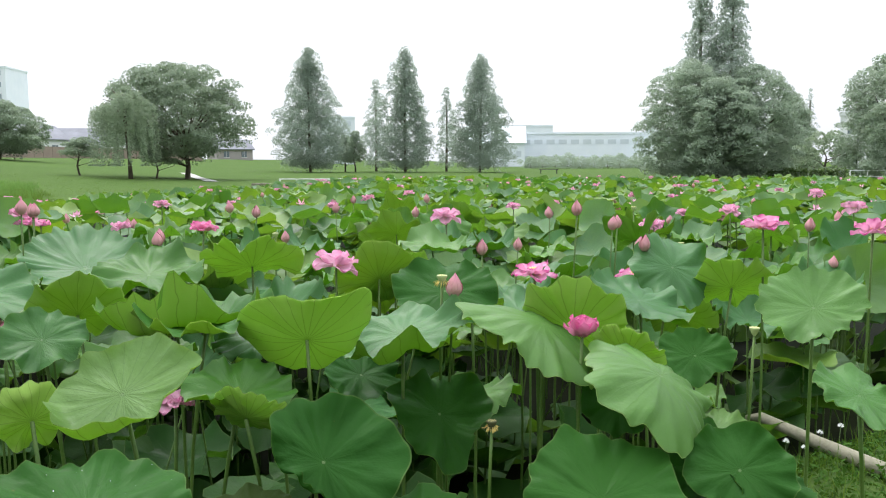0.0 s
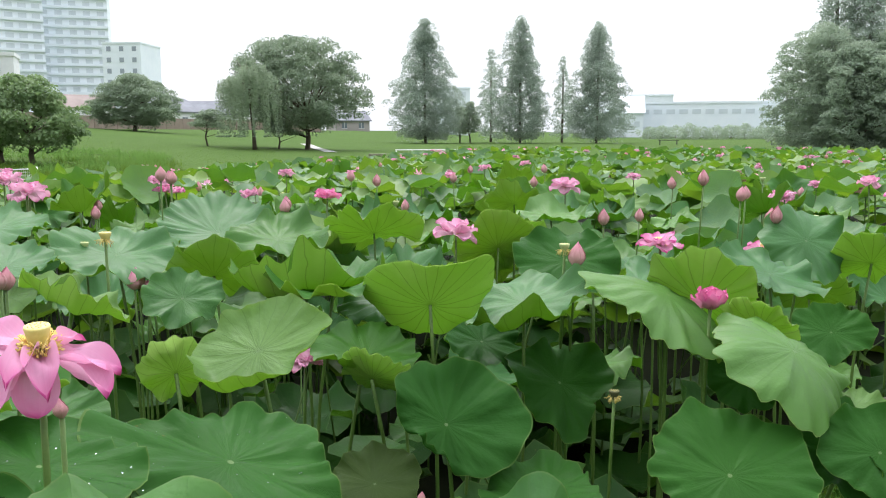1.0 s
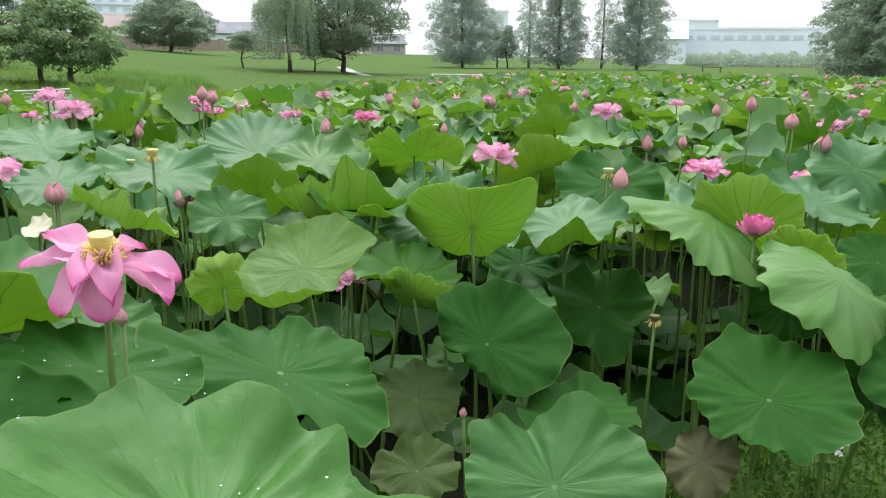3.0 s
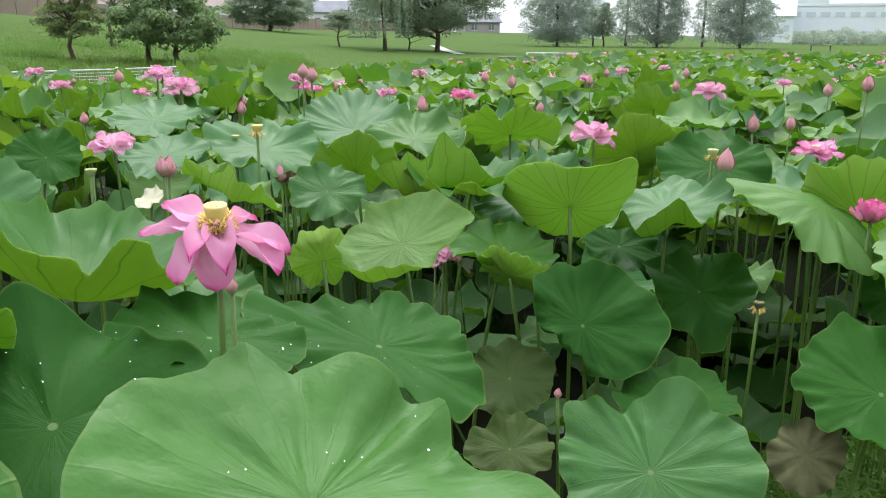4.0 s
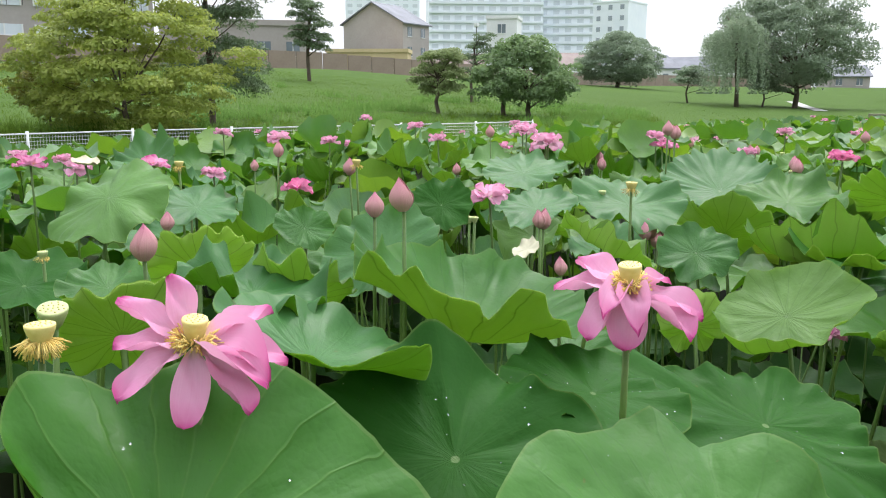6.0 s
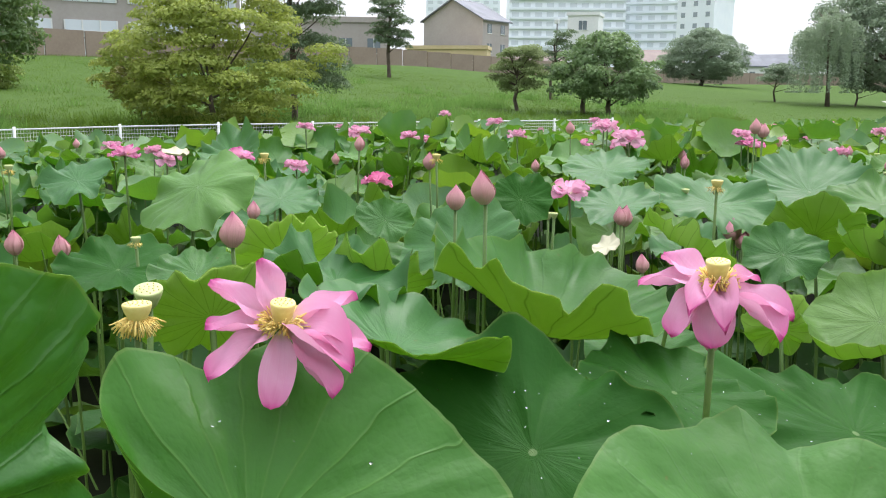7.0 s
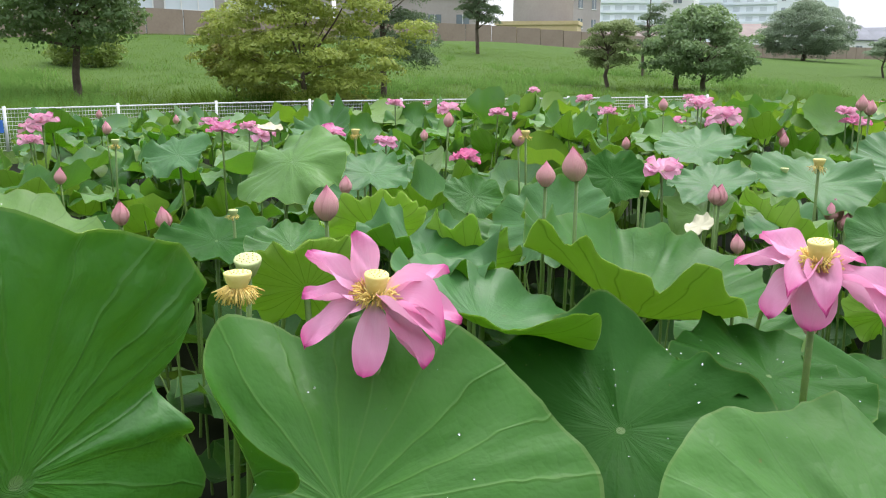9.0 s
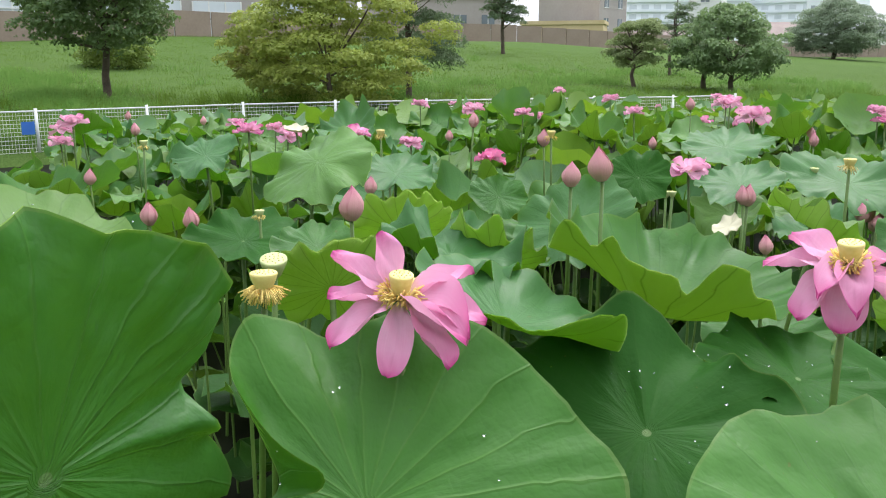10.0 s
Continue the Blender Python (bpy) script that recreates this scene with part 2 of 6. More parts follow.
M_PETAL = petal_material("pink_petal", (0.86, 0.50, 0.67), (0.62, 0.07, 0.30))
M_PETAL_SOFT = petal_material("soft_pink_petal", (0.84, 0.56, 0.67), (0.68, 0.22, 0.42))
M_PETAL_DEEP = petal_material("deep_pink_petal", (0.80, 0.36, 0.54), (0.66, 0.10, 0.30))
M_BUD = petal_material("bud_petal", (0.60, 0.42, 0.33), (0.58, 0.15, 0.28), 0.16, 0.55)
M_POD = two_scale("seed_pod", (0.62, 0.50, 0.14), (0.74, 0.66, 0.28), 30, 160, 0.55, 0.3, 0.3, 0.002)
M_POD_GREEN = two_scale("green_pod", (0.34, 0.42, 0.16), (0.52, 0.56, 0.28), 30, 160, 0.55, 0.3, 0.3, 0.002)
M_CREAM = leafy("withered_cream_leaf", (0.52, 0.50, 0.34), (0.64, 0.61, 0.44), (0.5, 0.46, 0.28), 0.25, island=False)
M_DRY = two_scale("withered_brown_leaf", (0.065, 0.07, 0.03), (0.12, 0.12, 0.055), 9, 60, 0.8, 0.2, 0.6, 0.004)
M_WHITE_PETAL = two_scale("white_petal", (0.72, 0.73, 0.70), (0.84, 0.85, 0.82), 30, 200, 0.6, 0.2, 0.1, 0.001)
UNDERSIDE = {"withered_brown_leaf": M_DRY, "withered_cream_leaf": M_CREAM, "young_lotus_blade": M_UNDER_YOUNG, "mint_sheen_lotus_blade": M_UNDER_YOUNG, "deep_shaded_lotus_blade": M_UNDER_DEEP, "mature_lotus_blade": M_UNDER}
M_SEED = two_scale("seed", (0.54, 0.46, 0.14), (0.64, 0.57, 0.21), 80, 200, 0.5, 0.3, 0.2, 0.001)
M_STAMEN = two_scale("stamen", (0.78, 0.54, 0.12), (0.88, 0.72, 0.30), 40, 200, 0.6, 0.2, 0.2, 0.001)
M_GRASS = leafy("grass_blade", (0.055, 0.118, 0.014), (0.115, 0.190, 0.026), (0.15, 0.24, 0.03), 0.35, 0.8, 0.04)
M_WEED = leafy("weed_leaf", (0.016, 0.060, 0.008), (0.055, 0.130, 0.015), (0.10, 0.20, 0.02), 0.25, 0.7, 0.1)
M_WATER, wnn, wll, wbb = material("pond_water", 0.55, 0.03)
wll.new(ramp(wnn, wll, noise_tex(wnn, wll, 1.2), (0.3, (0.006, 0.008, 0.004)), (0.7, (0.014, 0.017, 0.008))), wbb.inputs["Base Color"])
bump(wnn, wll, wbb, noise_tex(wnn, wll, 6.0, 3), 0.15, 0.02)
M_WEED_PALE = leafy("pale_weed", (0.065, 0.165, 0.028), (0.115, 0.25, 0.050), (0.21, 0.34, 0.09), 0.4, 0.8, 0.04)
M_GROUND, gn, gl, gb = material("grass_ground", 0.95, 0.04)
g1, g2, g3 = noise_tex(gn, gl, 0.12, 4), noise_tex(gn, gl, 1.6, 6), noise_tex(gn, gl, 22, 4)
gc = ramp(gn, gl, g1, (0.3, (0.045, 0.090, 0.019)), (0.7, (0.070, 0.120, 0.028)))
gc = mix(gn, gl, 0.45, gc, ramp(gn, gl, g2, (0.25, (0.044, 0.088, 0.018)), (0.75, (0.100, 0.155, 0.040))))
gc = mix(gn, gl, 0.3, gc, ramp(gn, gl, g3, (0.3, (0.03, 0.07, 0.016)), (0.7, (0.115, 0.17, 0.055))))
gl.new(gc, gb.inputs["Base Color"])
bump(gn, gl, gb, g3, 0.6, 0.05)
M_BARK = two_scale("bark", (0.05, 0.04, 0.03), (0.16, 0.13, 0.10), 3, 30, 0.9, 0.15, 0.8, 0.03)
M_WHITE_METAL = two_scale("white_painted_steel", (0.62, 0.64, 0.64), (0.80, 0.81, 0.80), 1.5, 40, 0.4, 0.5, 0.1, 0.002)
M_PLASTER = two_scale("pale_plaster", (0.66, 0.68, 0.69), (0.80, 0.81, 0.81), 0.25, 3, 0.85, 0.2, 0.2, 0.02)
M_PLASTER_WARM = two_scale("warm_plaster", (0.34, 0.31, 0.29), (0.43, 0.40, 0.38), 0.3, 4, 0.85, 0.2, 0.2, 0.02)
M_PLASTER_YELLOW = two_scale("yellow_plaster", (0.50, 0.40, 0.22), (0.60, 0.50, 0.31), 0.3, 4, 0.85, 0.2, 0.2, 0.02)
M_ROOF = two_scale("grey_tile_roof", (0.12, 0.13, 0.15), (0.24, 0.25, 0.28), 0.4, 6, 0.7, 0.3, 0.4, 0.03)
M_ROOF_RED = two_scale("brown_tile_roof", (0.20, 0.155, 0.14), (0.30, 0.24, 0.22), 0.4, 6, 0.7, 0.3, 0.4, 0.03)
M_FENCE_BROWN = two_scale("brown_panel", (0.22, 0.17, 0.135), (0.31, 0.25, 0.20), 0.5, 8, 0.75, 0.25, 0.2, 0.01)
M_CONCRETE = two_scale("concrete", (0.34, 0.34, 0.32), (0.48, 0.48, 0.46), 0.5, 8, 0.85, 0.2, 0.4, 0.01)
M_WOOD = two_scale("weathered_wood", (0.15, 0.145, 0.10), (0.29, 0.28, 0.20), 4, 60, 0.85, 0.2, 0.6, 0.004)
M_DARK = two_scale("dark_metal", (0.03, 0.03, 0.03), (0.07, 0.07, 0.07), 2, 20, 0.5, 0.4, 0.1, 0.002)
M_BLUE = two_scale("blue_board", (0.03, 0.12, 0.45), (0.05, 0.18, 0.55), 3, 40, 0.5, 0.4, 0.1, 0.002)
M_GLASS, qn, ql, qb = material("window_glass", 0.08, 0.6)
ql.new(ramp(qn, ql, noise_tex(qn, ql, 0.3), (0.3, (0.10, 0.13, 0.15)), (0.7, (0.22, 0.26, 0.29))), qb.inputs["Base Color"])


# pale school panes; on the far blocks this paleness is painted haze
M_GLASS_PALE, qn2, ql2, qb2 = material("pale_hazed_glass", 0.3, 0.5)
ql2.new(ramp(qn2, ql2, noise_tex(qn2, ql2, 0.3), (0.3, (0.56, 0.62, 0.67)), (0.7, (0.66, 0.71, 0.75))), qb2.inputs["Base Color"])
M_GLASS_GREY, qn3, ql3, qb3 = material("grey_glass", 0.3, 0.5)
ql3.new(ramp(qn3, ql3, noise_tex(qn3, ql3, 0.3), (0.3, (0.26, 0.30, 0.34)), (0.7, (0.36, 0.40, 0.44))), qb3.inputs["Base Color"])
# far walls whitened and blued, the haze before them put into the paint
M_PLASTER_BRIGHT = two_scale("hazed_white_stucco", (0.76, 0.82, 0.88), (0.86, 0.90, 0.94), 0.25, 3, 0.85, 0.2, 0.2, 0.02)

# ---- building blocks ----
def mesh_of(name, verts, faces, uvs=None, smooth=True):
    me = bpy.data.meshes.new(name)
    me.from_pydata([tuple(v) for v in verts], [], [tuple(f) for f in faces])
    if uvs is not None:
        lay = me.uv_layers.new(name="UVMap")
        idx = np.empty(len(me.loops), dtype=np.int32)
        me.loops.foreach_get("vertex_index", idx)
        lay.data.foreach_set("uv", np.asarray(uvs, dtype=np.float32)[idx].ravel())
    if smooth:
        me.polygons.foreach_set("use_smooth", [True] * len(me.polygons))
    me.update()
    return me


def part(name, data, mat, parent=None, label=""):
    """One mesh object under a thing or a part. data: a mesh or a bmesh."""
    if isinstance(data, bmesh.types.BMesh):
        me = bpy.data.meshes.new(name)
        data.to_mesh(me)
        data.free()
        data = me
    if mat and not data.materials:
        data.materials.append(mat)
    ob = new(name, data)
    ob.parent = parent
    return tagged(ob, label)


def box(bm, x0, y0, z0, x1, y1, z1, bevel=0.0):
    """Adds a box to bm."""
    got = bmesh.ops.create_cube(bm, size=1.0)
    for v in got["verts"]:
        v.co = Vector((x0 + (v.co.x + 0.5) * (x1 - x0), y0 + (v.co.y + 0.5) * (y1 - y0), z0 + (v.co.z + 0.5) * (z1 - z0)))
    if bevel:
        es = list({e for v in got["verts"] for e in v.link_edges})
        bmesh.ops.bevel(bm, geom=es, offset=bevel, segments=2, affect="EDGES", profile=0.7)
    return bm


def boxed(*a, **k):
    return box(bmesh.new(), *a, **k)


def tube(points, radii, sides=8, cap=True):
    """Vertices and faces of a tapered tube along points."""
    pts = [Vector(p) for p in points]
    verts, faces = [], []
    for i, p in enumerate(pts):
        d = (pts[min(i + 1, len(pts) - 1)] - pts[max(i - 1, 0)]).normalized()
        a = d.orthogonal().normalized() if i == 0 else (a - d * a.dot(d)).normalized()
        b = d.cross(a)
        for k in range(sides):
            w = 2 * math.pi * k / sides
            verts.append(p + radii[i] * (math.cos(w) * a + math.sin(w) * b))
    for i in range(len(pts) - 1):
        for k in range(sides):
            k2 = (k + 1) % sides
            faces.append((i * sides + k, i * sides + k2, (i + 1) * sides + k2, (i + 1) * sides + k))
    if cap:
        faces.append(tuple(range((len(pts) - 1) * sides, len(pts) * sides)))
        faces.append(tuple(reversed(range(sides))))
    return verts, faces


def joined(pieces):
    """Joins several (verts, faces)."""
    verts, faces = [], []
    for v, f in pieces:
        o = len(verts)
        verts.extend(v)
        faces.extend(tuple(i + o for i in q) for q in f)
    return verts, faces


def empty(name, x, y, z, label, category, group="", turn=0.0):
    ob = new(name)
    ob.empty_display_size = 0.1
    ob.matrix_basis = pose(x, y, z, 0, 0, turn)
    return tagged(ob, label, category, group)


def at_bearing(az, d):
    """A place d metres off, az degrees to the left of straight ahead."""
    return 0.15 - d * math.sin(radians(az)), 0.08 + d * math.cos(radians(az))


# ---- the ground: one sheet, with the pond's bed pressed into it ----
WATER_Z = -0.32
# the pond's left bank: x for a given y
BANK_Y = np.array([-60.0, -6.0, 3.0, 8.0, 13.5, 17.6, 24.0, 34.0, 60.0])
BANK_X = np.array([-16.0, -16.0, -16.2, -16.2, -14.4, -12.8, -12.0, -13.0, -16.0])
FAR_EDGE = 31.0


def shore(x, y):
    """Metres inside the pond (above 0) or outside it."""
    left = x - np.interp(y, BANK_Y, BANK_X)
    far = FAR_EDGE + 0.02 * x - y
    near = np.minimum(y - 0.22 + 0.08 * np.sin(2.1 * x), 50 + 0 * y)
    # the near bank bends forward on the right
    right = y - 3.55 - 0.75 * (x - 0.7)
    near = np.where(x > 0.2, np.minimum(near, np.maximum(right, -2.2 * (x - 0.2))), near)
    return np.minimum(np.minimum(left, far), near)


def ground_z(x, y):
    x, y = np.asarray(x, float), np.asarray(y, float)
    s = shore(x, y)
    out = np.clip(-s, 0, None)
    left = np.clip(np.interp(y, BANK_Y, BANK_X) - x, 0, None)
    slope = 2.75 * np.clip(left / 34.0, 0, 1) ** 1.4 * np.interp(y, (45.0, 85.0), (1.0, 0.64))
    lawn = 0.25 * np.clip(out / 3.0, 0, 1) + 0.3 * np.clip((y - 32) / 40.0, 0, 1)
    bank = np.minimum(out * 0.5, 0.25) + lawn * 0.4 + slope - 0.25
    bed = -0.25 - np.clip(s * 0.9, 0, 0.6)
    swell = 0.06 * np.sin(x * 0.31 + 1.3) * np.sin(y * 0.27) * np.clip(out / 4, 0, 1)
    return np.where(s > 0, bed, bank + swell)


def axis(lo, hi, fine_lo, fine_hi, fine, coarse):
    a = list(np.arange(fine_lo, fine_hi, fine))
    step = fine
    while a[-1] < hi:
        step = min(step * 1.25, coarse)
        a.append(a[-1] + step)
    step = fine
    while a[0] > lo:
        step = min(step * 1.25, coarse)
        a.insert(0, a[0] - step)
    return np.array(a)


gx, gy = axis(-1500, 1500, -18, 8, 0.35, 120), axis(-1500, 1500, -2, 34, 0.35, 120)
GX, GY = np.meshgrid(gx, gy)
GZ = ground_z(GX, GY)
nx, ny = len(gx), len(gy)
quads = [(j * nx + i, j * nx + i + 1, (j + 1) * nx + i + 1, (j + 1) * nx + i) for j in range(ny - 1) for i in range(nx - 1)]
ground = part("ground", mesh_of("ground", np.stack([GX.ravel(), GY.ravel(), GZ.ravel()], 1), quads), M_GROUND)
tagged(ground, "green mown grass bank and lawn round the pond", "ground", kind="structure")
water = part("water", mesh_of("water", [(-19, -1.5, WATER_Z), (60, -1.5, WATER_Z), (60, 34, WATER_Z), (-19, 34, WATER_Z)], [(0, 1, 2, 3)], smooth=False), M_WATER)
tagged(water, "dark still pond water under the lotus leaves", "water", kind="structure")


def gz(x, y):
    return float(ground_z(x, y))


# ---- lotus ----
def blade_mesh(R, seed, cup=0.15, wave=0.06, waves=5, bend=0.0, bend_az=0.0, droop=0.0, notch=0.1, rings=10, spokes=63, rim_jag=0.03, flute=1.0, ripple=0.02, bowl=1.7, crease=1.0, lobes=(), curl=(), valley=()):
    """A round lotus blade about the origin, normal up. cup above 0: a bowl; bend: folded up along an axis; droop: the rim turns down; lobes: (how many, how far out, where) of the rim's outline; curl: (where, how far, how wide) the rim turns up; valley: (where, how deep, how wide) a fold runs out from the heart."""
    r = random.Random(seed)
    ph = [r.uniform(0, 6.283) for _ in range(12)]
    verts, uvs, faces = [(0, 0, -0.01 * R)], [(0.5, 0.0)], []
    na = r.uniform(0, 6.283)
    for i in range(1, rings + 1):
        f = (i / rings) ** 0.85
        for k in range(spokes):
            a = 2 * math.pi * k / spokes
            edge = 1 + rim_jag * math.sin(waves * 2 * a + ph[0]) + 0.6 * rim_jag * math.sin((waves * 3 + 1) * a + ph[1]) + (sum(q * math.cos(k2 * (a - radians(w))) for k2, q, w in lobes) if lobes else 0.05 * math.sin(2 * a + ph[2]) + 0.03 * math.sin(3 * a + ph[5]))
            for s in (0, math.pi):
                d = math.atan2(math.sin(a - na - s), math.cos(a - na - s))
                edge -= notch * math.exp(-(d / 0.16) ** 2)
            dip = sum(deep * math.exp(-((math.degrees(math.atan2(math.sin(a - radians(w)), math.cos(a - radians(w)))) / wide) ** 2)) for w, deep, wide in valley)
            q = R * f * (1 + (edge - 1 - 0.35 * max(dip, 0.0)) * f * f)
            lift = max(0.0, (f - 0.72) / 0.28) ** 1.5 * sum(amt * math.exp(-((math.degrees(math.atan2(math.sin(a - radians(w)), math.cos(a - radians(w)))) / wide) ** 2)) for w, amt, wide in curl)
            q *= 1 - 0.35 * lift
            x, y = q * math.cos(a), q * math.sin(a)
            z = R * cup * f ** bowl - R * droop * f ** 4 + R * lift - R * dip * f ** 1.2
            wv = Vector((0.42 * waves * math.cos(a) + 7 * ph[3], 0.42 * waves * math.sin(a) + ph[4], 0.9 * f))
            z += R * wave * f ** 2.4 * (2.6 * noise.noise(wv) + 0.9 * noise.noise(wv * 2.3))
            u = x * math.cos(bend_az) + y * math.sin(bend_az)
            z += bend * u * u / R
            uneven = 0.55 + 1.1 * noise.noise(Vector((2.1 * math.cos(a) + 5 * ph[2], 2.1 * math.sin(a), 2.4 * f)))
            pleat = 0.5 - abs(math.sin(10.5 * a + 0.35 * math.sin(3 * a + ph[3])))
            z += R * uneven * pleat * (0.009 * flute * f * (1.2 - 0.8 * f) + 0.016 * min(flute, 2.5) * f ** 6)
            z += ripple * R * f ** 5 * (math.sin((waves * 3 + 2) * a + ph[6]) + 0.6 * math.sin((waves * 5 + 1) * a + ph[7]))
            z += 0.022 * R * f * (math.sin(4.1 * x / R + ph[8]) * math.sin(3.7 * y / R + ph[9]) + 0.5 * math.sin(8.3 * x / R + ph[10]) * math.sin(7.1 * y / R + ph[11]))
            nz = Vector((3.2 * math.cos(a) + 10 * ph[0], 3.2 * math.sin(a), 1.6 * f + ph[1]))
            z += crease * R * f ** 1.4 * (0.028 * noise.noise(nz) + 0.014 * noise.noise(nz * 2.7) + 0.007 * noise.noise(nz * 6.5))
            verts.append((x, y, z))
            uvs.append((k / spokes, f))
    for k in range(spokes):
        faces.append((0, 1 + k, 1 + (k + 1) % spokes))
    for i in range(rings - 1):
        o = 1 + i * spokes
        for k in range(spokes):
            k2 = (k + 1) % spokes
            faces.append((o + k, o + spokes + k, o + spokes + k2, o + k2))
    # the underside, a leaf's thickness below, is a paler skin of its own
    n, top = len(verts), len(faces)
    verts += [(x, y, z - 0.002) for x, y, z in verts]
    uvs += uvs
    faces += [tuple(i + n for i in (f[0], *reversed(f[1:]))) for f in faces]
    me = mesh_of("blade", verts, faces, uvs)
    me.polygons.foreach_set("material_index", [0] * top + [1] * top)
    return me


def stalk_mesh(top, foot, radius=0.008, sway=0.03, seed=0, steps=7):
    r = random.Random(seed)
    top, foot = Vector(top), Vector(foot)
    side = Vector((r.uniform(-1, 1), r.uniform(-1, 1), 0)) * sway
    pts = [foot.lerp(top, i / steps) + side * math.sin(math.pi * i / steps) for i in range(steps + 1)]
    v, f = tube(pts, [radius * (1.25 - 0.35 * i / steps) for i in range(steps + 1)], 7)
    return mesh_of("stalk", v, f)


def lotus_leaf(x, y, z, R, facing=0.0, tilt=10.0, seed=1, label="", spin=0.0, lean=(0, 0), mat=None, **shape):
    """A leaf whose blade centre is at x, y, z; its upper side leans tilt degrees towards the bearing facing (degrees, 0 = +y, left positive)."""
    label = label or "broad round green lotus leaf on a prickly stalk"
    base_z = WATER_Z - 0.25
    fx, fy = x + lean[0], y + lean[1]
    thing = empty("lotus_leaf", fx, fy, base_z, label, "lotus leaf", "lotus leaves in the pond")
    blade = part("blade", blade_mesh(R, seed, **shape), mat or M_BLADE, thing)
    blade.data.materials.append(UNDERSIDE.get((mat or M_BLADE).name, M_UNDER))
    n = Vector((-math.sin(radians(facing)) * math.sin(radians(tilt)), math.cos(radians(facing)) * math.sin(radians(tilt)), math.cos(radians(tilt))))
    turn = Vector((0, 0, 1)).rotation_difference(n).to_matrix().to_4x4() @ Matrix.Rotation(radians(spin), 4, "Z")
    blade.matrix_basis = Matrix.Translation((x - fx, y - fy, z - base_z)) @ turn
    part("stalk", stalk_mesh(Vector((x - fx, y - fy, z - base_z)) - n * (0.006 if tilt < 80 else 0.03), (0, 0, 0), 0.0065, 0.09 if tilt < 80 else 0.0, seed), M_STALK, thing)
    return thing


def dew(leaf, R, seed, count=60, r0=0.25, r1=0.95, az0=0.0, az1=6.28):
    """Water beads on a leaf's blade, gathered in one mesh."""
    blade = leaf.children[0]
    r = random.Random(seed)
    pts = [v.co.copy() for v in blade.data.vertices]
    pcs = []
    for _ in range(count * 6):
        p = r.choice(pts)
        a, q = math.atan2(p.y, p.x) % 6.283, math.hypot(p.x, p.y) / R
        if not (r0 < q < r1 and az0 < a < az1):
            continue
        s = r.uniform(0.0008, 0.0019) * (1.6 if r.random() < 0.12 else 1)
        o = Vector((r.uniform(-0.02, 0.02), r.uniform(-0.02, 0.02), 0.0005))
        ringp = [[(p + o + Vector((s * math.cos(w) * math.cos(b), s * math.sin(w) * math.cos(b), 0.75 * s * math.sin(b) + 0.3 * s))) for w in (k * 1.0472 for k in range(6))] for b in (-0.6, 0.1, 0.8)]
        v = [q2 for row in ringp for q2 in row] + [p + o + Vector((0, 0, 1.05 * s))]
        f = [(6 * i + k, 6 * i + (k + 1) % 6, 6 * i + 6 + (k + 1) % 6, 6 * i + 6 + k) for i in range(2) for k in range(6)] + [(12 + k, 12 + (k + 1) % 6, 18) for k in range(6)] + [(5, 4, 3, 2, 1, 0)]
        pcs.append((v, f))
        if len(pcs) >= count:
            break
    if pcs:
        ob = part("dew", mesh_of("dew", *joined(pcs)), M_DEW, blade, "clear beads of water")
        tagged(ob, kind="stuff")


def petal_mesh(L, W, curl=0.25, cup=0.35, tip=0.12, seed=0, rows=14, cols=6):
    """A boat-shaped petal from the origin along +y, its inner side up."""
    r = random.Random(seed)
    tw = r.uniform(-0.08, 0.08)
    verts, uvs, faces = [], [], []
    for i in range(rows + 1):
        v = 1 - (1 - i / rows) ** 1.35
        w = W * 0.5 * (0.10 * (1 - v) + 2.55 * v ** 0.8 * (1 - v) ** 0.42 * (1 - 0.28 * v)) if v < 0.999 else W * 0.02
        for j in range(cols + 1):
            u = 2 * j / cols - 1
            x = w * u + tw * L * v * v
            z = cup * abs(u) ** 2 * w + L * curl * v * v - L * tip * max(0, v - 0.8) ** 2 * 8
            z += 0.006 * math.sin(9 * v + seed + 4 * u)
            verts.append((x, L * v, z))
            uvs.append((0.5 + 0.5 * u, v))
    n = cols + 1
    for i in range(rows):
        for j in range(cols):
            faces.append((i * n + j, i * n + j + 1, (i + 1) * n + j + 1, (i + 1) * n + j))
    return mesh_of("petal", verts, faces, uvs)


def pod_mesh(r0, r1, h):
    """The receptacle: an upturned cone with a flat, slightly domed, rimmed top."""
    prof = [(0.0, r0 * 0.4), (0.25 * h, r0), (0.7 * h, r1 * 0.92), (0.93 * h, r1 * 1.03), (1.0 * h, r1), (1.015 * h, r1 * 0.9), (1.02 * h, 0.004)]
    v, f = [], []
    s = 18
    for z, q in prof:
        v += [(q * math.cos(2 * math.pi * k / s), q * math.sin(2 * math.pi * k / s), z) for k in range(s)]
    for i in range(len(prof) - 1):
        f += [(i * s + k, i * s + (k + 1) % s, (i + 1) * s + (k + 1) % s, (i + 1) * s + k) for k in range(s)]
    f.append(tuple(range((len(prof) - 1) * s, len(prof) * s)))
    return mesh_of("pod", v, f)


def seeds_mesh(r1, h, count=17):
    pcs = []
    for i in range(count):
        q, a = r1 * 0.82 * math.sqrt((i + 0.3) / count), i * 2.39996
        pcs.append(tube([(q * math.cos(a), q * math.sin(a), h), (q * math.cos(a), q * math.sin(a), h + 0.0015)], [r1 * 0.07, r1 * 0.04], 6))
    return mesh_of("seeds", *joined(pcs))


